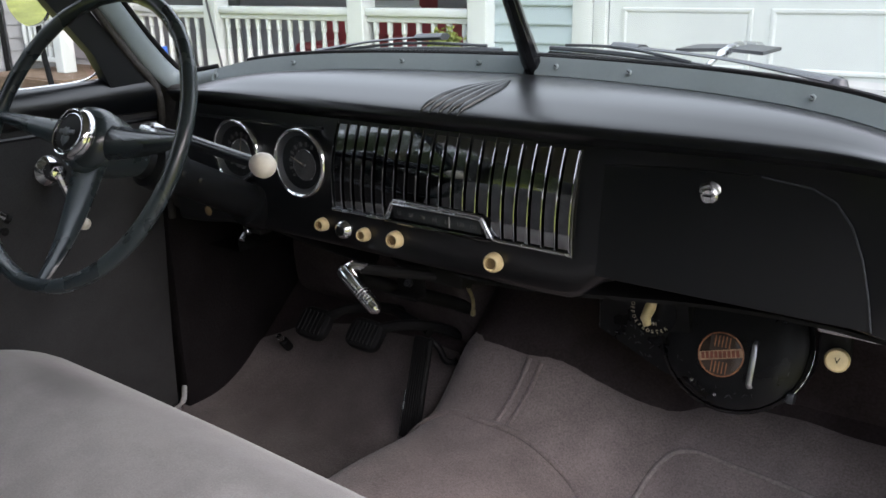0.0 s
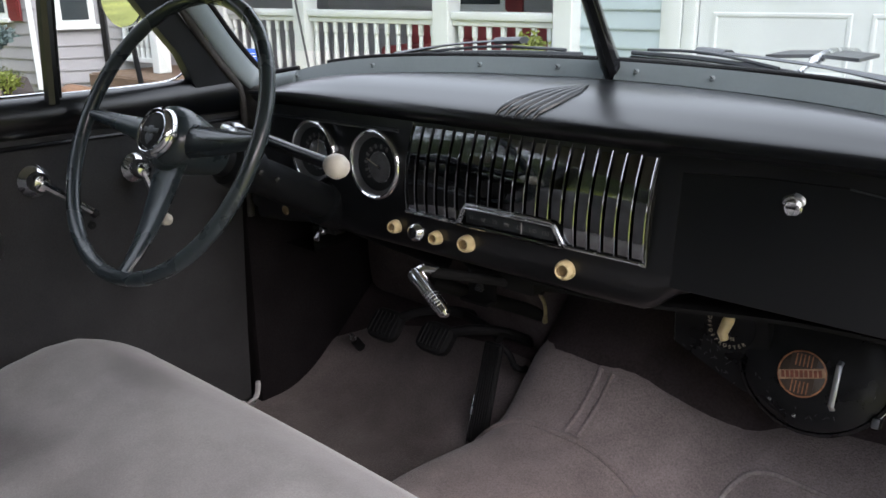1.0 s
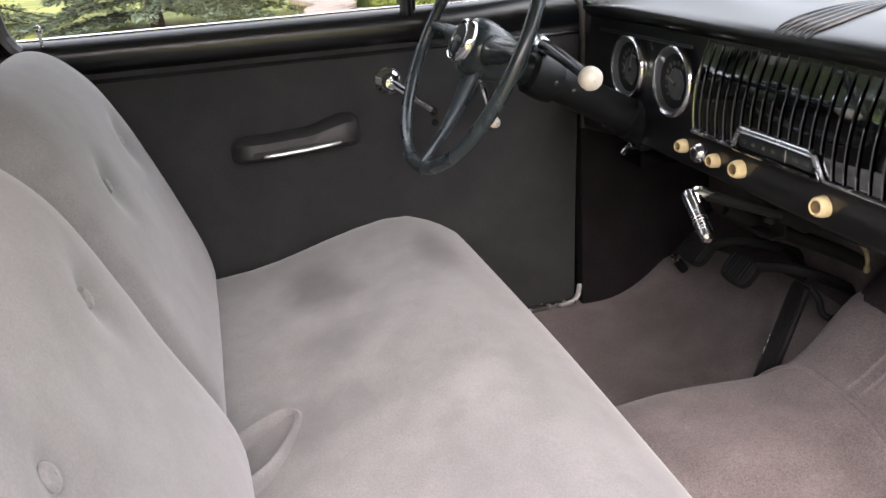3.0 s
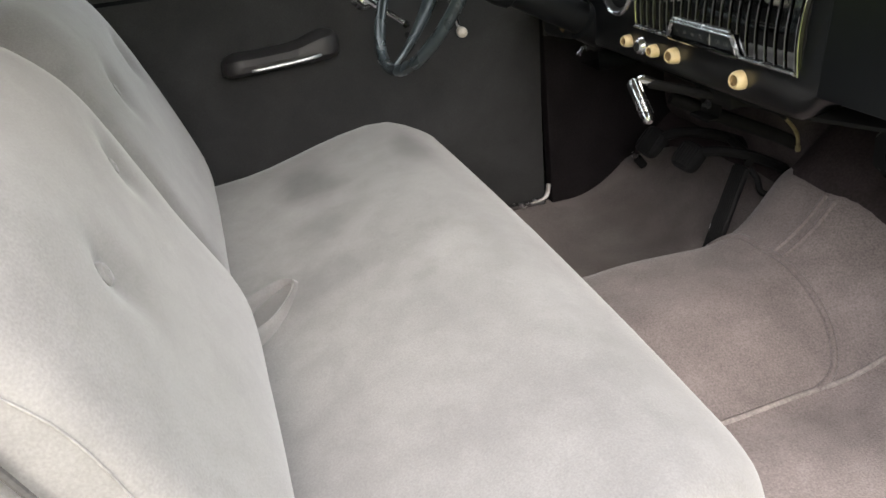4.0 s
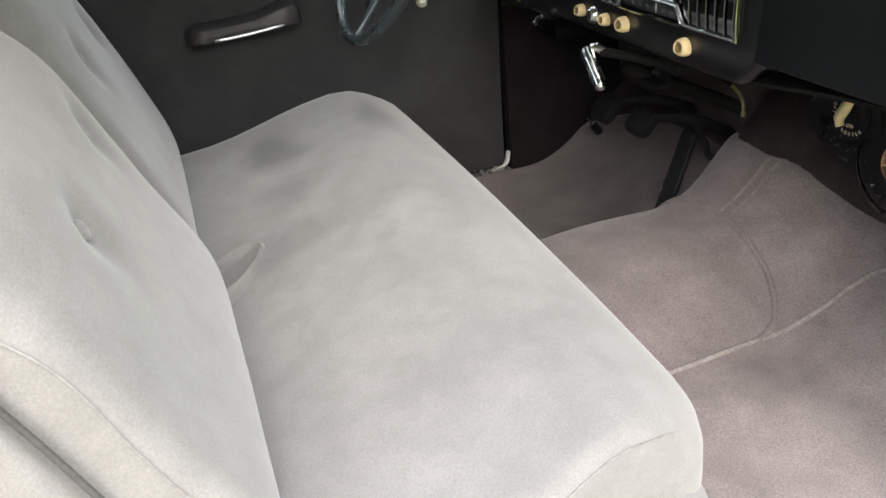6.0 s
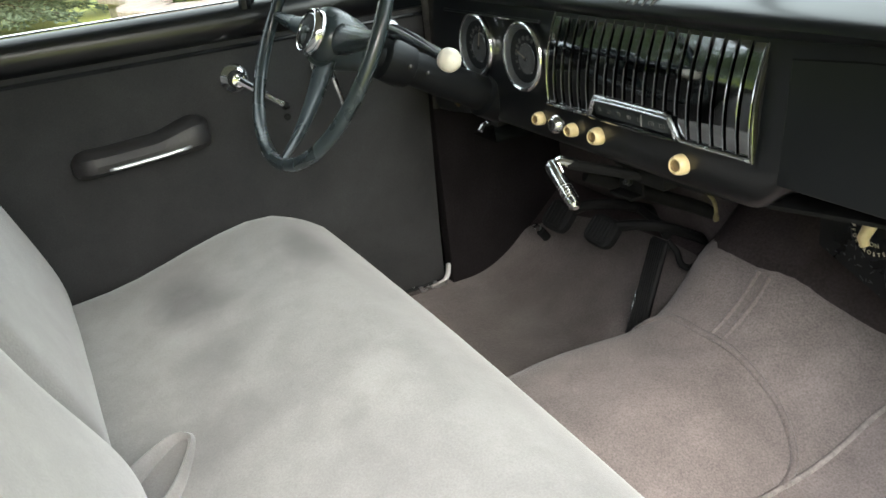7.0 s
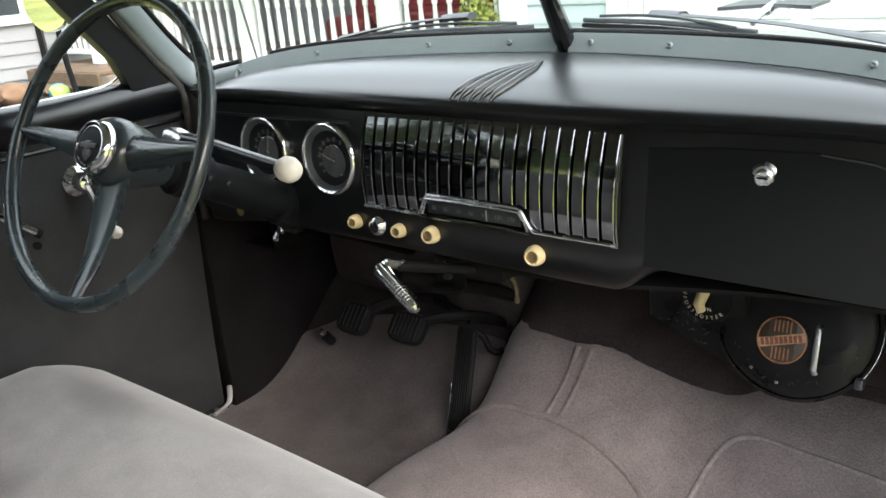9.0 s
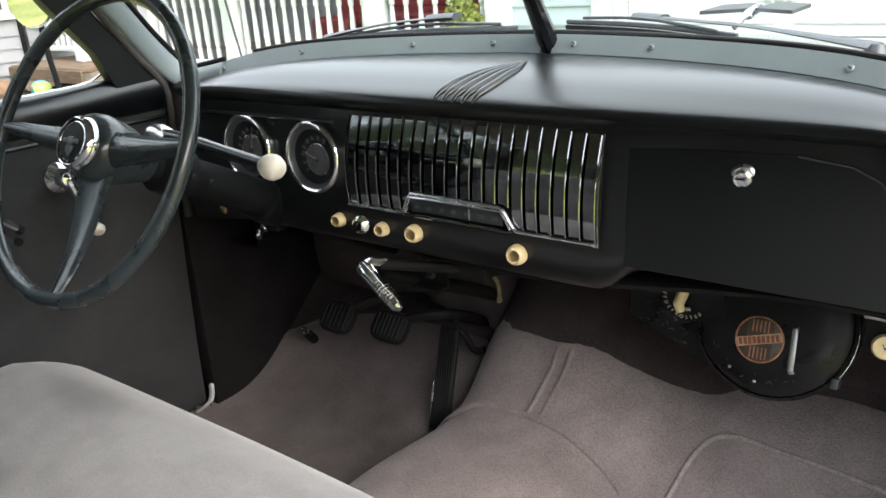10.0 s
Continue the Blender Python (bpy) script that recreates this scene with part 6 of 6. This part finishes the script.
edge_pts = [Vector((p.x, p.y, BED - 0.01)) for p in line if p.y < 1.75] + [Vector(p) for p in ((-5.75, 2.15, BED - 0.01), (-7.0, 2.62, BED - 0.01), (-8.2, 2.72, BED - 0.01), (-8.6, 1.9, BED - 0.01))]
bm.faces.new([bm.verts.new(p + Vector((0, 0.10, 0))) for p in edge_pts])
ext = bmesh.ops.extrude_face_region(bm, geom=list(bm.faces))
bmesh.ops.translate(bm, vec=(0, 0, -0.48), verts=[v for v in ext["geom"] if isinstance(v, bmesh.types.BMVert)])
solo("flower_bed", bm, MULCH, "dark bark mulch of the raised flower bed", "soil", "structure", smooth=0)


# ---------------------------------------------------------------- house
def lap_wall(name, a, b, z0, z1, mat, label, lap=0.128, holes=(), cat="wall"):
    """A wall of lapped boards from a to b; holes are (from, to, low, high) along it."""
    a, b = Vector((*a, 0)), Vector((*b, 0))
    d = (b - a).normalized()
    L = (b - a).length
    out = Vector((d.y, -d.x, 0))
    t = thing(name, a, label, cat, kind="structure")
    mm = Matrix((d, out, Vector((0, 0, 1)))).transposed().to_4x4()
    mm.translation = a
    part("backing", box((0, -0.15, 0), (L, 0.0, z1), m=mm), mat, t)
    n = int((z1 - z0) / lap)
    for i in range(n):
        lo = z0 + i * lap
        spans = [(0.0, L)]
        for f, g, hl, hh in holes:
            if lo + lap > hl and lo < hh:
                spans = [(s, min(e, f)) for s, e in spans if s < f] + [(max(s, g), e) for s, e in spans if e > g]
        for s, e in spans:
            if e - s > 0.02:
                prof = [(0.002, lo), (0.020, lo), (0.021, lo + 0.012), (0.004, lo + lap + 0.01), (0.002, lo + lap + 0.01)]
                part("board", rings([[mm @ Vector((s, y, z)) for y, z in prof], [mm @ Vector((e, y, z)) for y, z in prof]]), mat, t, smooth=0)
    return t, mm


def window(t, mm, u0, u1, z0, z1, shutters=True):
    w = part("window", box((u0 - 0.06, 0.0, z0 - 0.06), (u1 + 0.06, 0.035, z1 + 0.06), 0.006, 1, m=mm), WHITEPAINT, t, "white framed window")
    part("pane", box((u0, 0.030, z0), (u1, 0.040, z1), m=mm), WINGLASS, w, "dark pane")
    part("meeting_rail", box((u0, 0.035, (z0 + z1) / 2 - 0.02), (u1, 0.052, (z0 + z1) / 2 + 0.02), 0.004, 1, m=mm), WHITEPAINT, w)
    part("sill", box((u0 - 0.10, 0.0, z0 - 0.10), (u1 + 0.10, 0.07, z0 - 0.055), 0.006, 1, m=mm), WHITEPAINT, w)
    if shutters:
        for s0, s1 in ((u0 - 0.30, u0 - 0.07), (u1 + 0.07, u1 + 0.30)):
            s = part("shutter", box((s0, 0.02, z0 - 0.08), (s1, 0.045, z1 + 0.06), 0.004, 1, m=mm), SHUTTER, t, "barn red shutter")
            k = z0 - 0.02
            while k < z1:
                part("slat", box((s0 + 0.03, 0.040, k), (s1 - 0.03, 0.055, k + 0.022), m=mm), SHUTTER, s)
                k += 0.045


w1, m1 = lap_wall("wall_house_wing_side", (-9.72, 3.30), (-8.53, 3.46), 0.25, 2.6, GREYSIDING, "lavender grey lapped siding", holes=((0.32, 0.92, 0.86, 2.4),))
window(w1, m1, 0.45, 0.80, 0.98, 2.2)
w2, m2 = lap_wall("wall_house_wing_front", (-8.53, 3.46), (-8.22, 4.10), 0.25, 2.6, GREYSIDING, "lavender grey lapped siding", holes=((0.24, 0.62, 0.80, 2.4),))
window(w2, m2, 0.30, 0.56, 0.90, 2.2, shutters=False)
part("corner_board", box((-0.025, -0.05, 0.2), (0.03, 0.03, 2.6), 0.004, 1, m=m2), WHITEPAINT, w2)
part("downspout", box((0.66, 0.02, 0.2), (0.71, 0.07, 2.5), 0.015, 2, m=m2), RUBBER, w2, "dark downspout")

# garage: corner board, sectional door with sunk panels
gar = thing("wall_garage_front", (-1, 5.0, 0), "garage front with white trim", "wall", kind="structure")
part("backing", box((-2.0, 5.06, 0), (4.6, 5.2, 2.55)), WHITEPAINT, gar)
part("corner_board", box((-2.20, 4.965, 0), (-2.05, 5.1, 2.55), 0.006), WHITEPAINT, gar)
part("door_trim", box((-2.045, 4.975, 0), (-1.955, 5.08, 2.4), 0.006), WHITEPAINT, gar)
gd = thing("garage_door", (-1, 5.03, 0), "white sectional garage door with raised panels", "garage door", kind="structure")
for k in range(4):
    z0 = 0.02 + 0.54 * k
    sec_ = part("section", box((-1.95, 5.02, z0), (2.9, 5.06, z0 + 0.534), 0.005, 1), WHITEPAINT, gd)
    for i in range(5):
        x0 = -1.85 + 0.965 * i
        for lo, hi, y0, y1 in ((0.07, 0.45, 5.008, 5.022),):
            bm = bmesh.new()
            o1 = [(x0, z0 + lo), (x0 + 0.86, z0 + lo), (x0 + 0.86, z0 + hi), (x0, z0 + hi)]
            def inset(s, y):
                return [Vector((x + (s if i_ in (0, 3) else -s), y, z + (s if i_ < 2 else -s))) for i_, (x, z) in enumerate(o1)]
            rings([inset(0, 5.021), inset(0.006, 5.010), inset(0.022, 5.010), inset(0.034, 5.0185), inset(0.06, 5.0185)], bm)
            part("panel", bm, WHITEPAINT, sec_, smooth=0)
pw, pm = lap_wall("wall_siding_by_garage", (-2.95, 5.0), (-2.19, 5.0), 0.1, 2.9, PALESIDING, "pale blue-grey lapped siding", lap=0.131)
lap_wall("wall_porch_side", (-8.22, 4.12), (-7.86, 6.9), 0.3, 3.0, PORCHWALL, "grey siding at the end of the porch")
bk_, bkm = lap_wall("wall_porch_back", (-8.1, 6.9), (-2.9, 6.9), 0.3, 3.0, PORCHWALL, "grey siding at the back of the porch", holes=((2.3, 3.1, 0.9, 2.3),))
window(bk_, bkm, 2.38, 3.02, 0.98, 2.2)
solo("wall_porch_end", box((-2.97, 5.02, 0), (-2.85, 7.0, 3.0)), PALESIDING, "pale end wall of the porch", "wall", "structure", smooth=0)
solo("porch_floor", box((-7.98, 4.80, 0), (-2.97, 6.9, 0.22), 0.01), CONCRETE, "raised porch floor", "floor", "structure")
solo("porch_roof", box((-8.2, 4.4, 2.7), (-2.0, 7.0, 2.85)), WHITEPAINT, "white porch ceiling and eave", "roof", "structure", smooth=0)
solo("garage_roof", box((-2.3, 4.7, 2.55), (5.0, 9.0, 2.70)), GREYSIDING, "garage eave", "roof", "structure", smooth=0)

rail = thing("porch_railing", (-4.5, 4.95, 0.42), "white porch railing with turned balusters", "railing", kind="structure")
POSTS = (-7.25, -5.93, -4.12, -2.93)
for x in POSTS:
    pt = part("post", box((x - 0.085, 4.87, 0.22), (x + 0.085, 5.04, 2.7), 0.008, 1), WHITEPAINT, rail)
prof_b = [(0.024, 0.0), (0.024, 0.10), (0.016, 0.115), (0.024, 0.135), (0.027, 0.22), (0.019, 0.40), (0.016, 0.46), (0.024, 0.475), (0.024, 0.56)]
tmpl = None
for xa, xb in zip(POSTS, POSTS[1:]):
    part("top_rail", box((xa + 0.085, 4.90, 0.925), (xb - 0.085, 5.01, 0.99), 0.014, 2), WHITEPAINT, rail)
    part("sub_rail", box((xa + 0.085, 4.925, 0.88), (xb - 0.085, 4.985, 0.926), 0.006, 1), WHITEPAINT, rail)
    part("bottom_rail", box((xa + 0.085, 4.92, 0.25), (xb - 0.085, 4.99, 0.30), 0.008, 1), WHITEPAINT, rail)
    n = int((xb - xa - 0.17) / 0.132)
    for i in range(n):
        x = xa + 0.085 + (i + 0.5) * (xb - xa - 0.17) / n
        if tmpl is None:
            tmpl = part("baluster", lathe([(r, h * 0.68) for r, h in prof_b], (0, 0, 0), (0, 0, 1), 10), WHITEPAINT, None)
            mesh_b = tmpl.data
            bpy.data.objects.remove(tmpl)
        o_ = new("baluster", mesh_b)
        o_.parent = rail
        o_.matrix_parent_inverse = world_of(rail).inverted()
        o_.matrix_basis = Matrix.Translation((x, 4.955, 0.298)) @ Matrix.Diagonal((1, 1, 1.54, 1))
# far stair railing and steps beside the wing
st = thing("porch_stair", (-7.6, 4.2, 0), "brown wooden landing with white newel post and balusters", "stairs", kind="structure")
for k in range(6):
    part("board", box((-8.1 + 0.222 * k, 3.82, 0.335), (-7.885 + 0.222 * k, 4.79, 0.372), 0.006, 1), WOOD, st)
part("rim_board", box((-8.1, 3.79, 0.24), (-6.76, 3.815, 0.36), 0.004, 1), WOOD, st)
part("skirt", box((-6.79, 3.82, 0.0), (-6.767, 4.79, 0.33), 0.003, 1), BLOCKSTONE, st)
part("step_tread", box((-8.05, 3.52, 0.205), (-7.25, 3.79, 0.24), 0.006, 1), WOOD, st)
part("step_riser", box((-8.03, 3.56, 0.0), (-7.27, 3.585, 0.205), 0.003, 1), BLOCKSTONE, st)
part("newel_post", box((-7.465, 4.165, 0.372), (-7.325, 4.305, 1.55), 0.008, 1), WHITEPAINT, st)
part("stair_rail", box((-8.15, 4.20, 1.02), (-7.47, 4.27, 1.08), 0.008, 1), WHITEPAINT, st)
part("stair_rail", box((-8.15, 4.21, 0.46), (-7.47, 4.26, 0.51), 0.008, 1), WHITEPAINT, st)
for i in range(6):
    o_ = new("baluster", mesh_b)
    o_.parent = st
    o_.matrix_parent_inverse = world_of(st).inverted()
    o_.matrix_basis = Matrix.Translation((-8.08 + 0.11 * i, 4.235, 0.505)) @ Matrix.Diagonal((1, 1, 1.35, 1))

# things on the porch
lp = thing("leaning_pole", (-5.63, 4.80, 0.0), "thin grey pole leaning on the porch railing", "pole")
part("pole", tube([(-5.63, 4.80, 0.0), (-5.75, 4.81, 0.48), (-5.91, 4.83, 1.06), (-6.04, 4.84, 1.6)], 0.011, 8), WIPERGREY, lp)
bn = thing("porch_bench", (-3.95, 5.5, 0.22), "burgundy cushioned porch bench behind the railing", "bench")
part("seat", box((-4.75, 5.35, 0.58), (-3.25, 5.9, 0.70), 0.05, 3), SHUTTER, bn)
part("backrest", box((-4.75, 5.80, 0.62), (-3.25, 5.95, 0.90), 0.05, 3), SHUTTER, bn)
for x in (-4.7, -3.32):
    part("leg", box((x, 5.4, 0.22), (x + 0.06, 5.9, 0.60), 0.006, 1), WHITEPAINT, bn)
ch = thing("porch_chair", (-5.0, 5.6, 0.22), "burgundy cushioned porch chair", "chair")
part("seat", box((-5.4, 5.4, 0.40), (-4.9, 5.9, 0.64), 0.05, 3), SHUTTER, ch)
for x in (-5.38, -4.98):
    for y in (5.43, 5.82):
        part("leg", box((x, y, 0.22), (x + 0.06, y + 0.06, 0.43), 0.005, 1), WHITEPAINT, ch)
part("backrest", box((-5.4, 5.82, 0.60), (-4.9, 5.95, 0.88), 0.05, 3), SHUTTER, ch)
bush("porch_shrub", (-3.12, 4.75, 0.70), (0.17, 0.14, 0.20), 1500, 0.03, LIME, "small green shrub in front of the railing", 21)
shf = thing("wooden_plant_stand", (-7.28, 4.6, 0.372), "small brown splay-legged wooden plant stand on the porch", "plant stand")
part("shelf", box((-7.40, 4.50, 0.585), (-7.16, 4.70, 0.605), 0.004, 1), WOOD, shf)
for dx in (-1, 1):
    for y in (4.51, 4.68):
        part("leg", tube([(-7.28 + dx * 0.05, y, 0.59), (-7.28 + dx * 0.13, y, 0.372)], 0.014, 6), WOOD, shf)
bush("potted_plant", (-7.28, 4.60, 0.70), (0.125, 0.125, 0.12), 1100, 0.03, LIME, "round green potted plant on the stand", 22, "plant")
pot = thing("flower_pot", (-6.92, 4.6, 0.372), "dark teal glazed pot on the porch", "pot")
part("pot", lathe([(0.055, 0), (0.075, 0.05), (0.08, 0.12), (0.07, 0.19), (0.06, 0.17)], (-6.92, 4.6, 0.372), (0, 0, 1), 20), TEAL, pot)
fg = thing("flag", (-7.6, 4.3, 1.5), "red and white striped flag hanging from the porch", "flag")
for i in range(7):
    part("stripe", sheet(lambda u, v, i=i: Vector((-7.50 + 0.085 * (i + u), 4.30 + 0.03 * math.sin((i + u) * 1.3 + v * 2), 1.07 + 0.023 * (i + u) + 0.9 * v)), 3, 8), FLAGRED if i % 2 == 0 else FLAGWHITE, fg)
sg = thing("yard_sign", (-4.75, 3.55, 0.0), "small blue and white yard sign on a stake", "sign")
part("stake", box((-4.87, 3.56, 0), (-4.85, 3.58, 0.66)), DULLCHROME, sg)
sgm = look((-4.86, 3.55, 0.70), (0.75, -0.3, 1.0))
plt = part("plate", box((-0.040, -0.058, -0.004), (0.040, 0.058, 0.004), 0.003, 1, m=sgm), SIGNBLUE, sg)
part("emblem", rings([[sgm @ Vector((math.cos(q) * 0.043, math.sin(q) * 0.060 - 0.004, z)) for q in (2 * math.pi * j / 16 for j in range(16))] for z in (-0.0030, -0.0065)]), SIGNBLUE, sg, "blue octagon")
for k, w in ((0.022, 0.045), (0.002, 0.055), (-0.018, 0.04)):
    part("bar", box((-w / 2, k - 0.003, -0.0080), (w / 2, k + 0.002, -0.0066), m=sgm), FLAGWHITE, sg)
solo("house_bed", box((-8.45, 2.40, 0.0), (-5.48, 3.49, 0.20), 0.05, 3), MULCH, "low mulch bed along the house", "soil", "structure")
tb = thing("toy_ball", (-6.6, 3.32, 0.20), "small inflatable ball in green, blue and yellow panels", "ball")
for i, mt in enumerate((LIMEVINYL, TURQUOISE, YELLOWVINYL, LIMEVINYL, TURQUOISE, YELLOWVINYL)):
    part("panel", sheet(lambda u, v, i=i: Vector((-6.6, 3.32, 0.282)) + Vector((math.sin(v * math.pi) * math.cos((i + u) * math.pi / 3), math.cos(v * math.pi) * 0.8 + math.sin(v * math.pi) * math.sin((i + u) * math.pi / 3) * 0.6, math.sin(v * math.pi) * math.sin((i + u) * math.pi / 3) * 0.8 - math.cos(v * math.pi) * 0.6)) * 0.085, 5, 12), mt, tb, smooth=60)
rk = thing("garden_boulder", (-7.0, 3.12, 0.2), "orange-brown boulder by the house corner", "rock")
bm = bmesh.new()
bmesh.ops.create_icosphere(bm, subdivisions=3, radius=1)
for v in bm.verts:
    v.co = Vector((-7.0, 3.12, 0.29)) + Vector((v.co.x * 0.20, v.co.y * 0.17, v.co.z * 0.10)) * (1 + 0.25 * noise.noise(v.co * 1.7))
part("boulder", bm, TERRACOTTA, rk)

# far woods all round
rng = random.Random(77)
bm, trunks = bmesh.new(), bmesh.new()
for i in range(110):
    q = 2 * math.pi * i / 110 + rng.uniform(-0.04, 0.04)
    d = rng.uniform(38, 58)
    c = Vector((math.cos(q) * d, math.sin(q) * d, 0))
    h = rng.uniform(9, 15) * (1.75 if 2.5 < q < 5.3 else 1.0)
    tube([c, c + Vector((0, 0, h * 0.7))], [0.25, 0.08], 5, bm=trunks)
    for k in range(4):
        blades(bm, c + Vector((rng.uniform(-1.8, 1.8), rng.uniform(-1.8, 1.8), h * rng.uniform(0.35, 0.85))), (2.6, 2.6, h * 0.26), 190 if h < 15.5 else 330, 0.85, rng, 0.3)
solo("far_woods_trunks", trunks, BARK, "trunks of the far woods", "trees", "stuff")
solo("far_woods", bm, FARLEAF, "leafy woods at the edge of the lawns", "trees", "stuff", smooth=0)
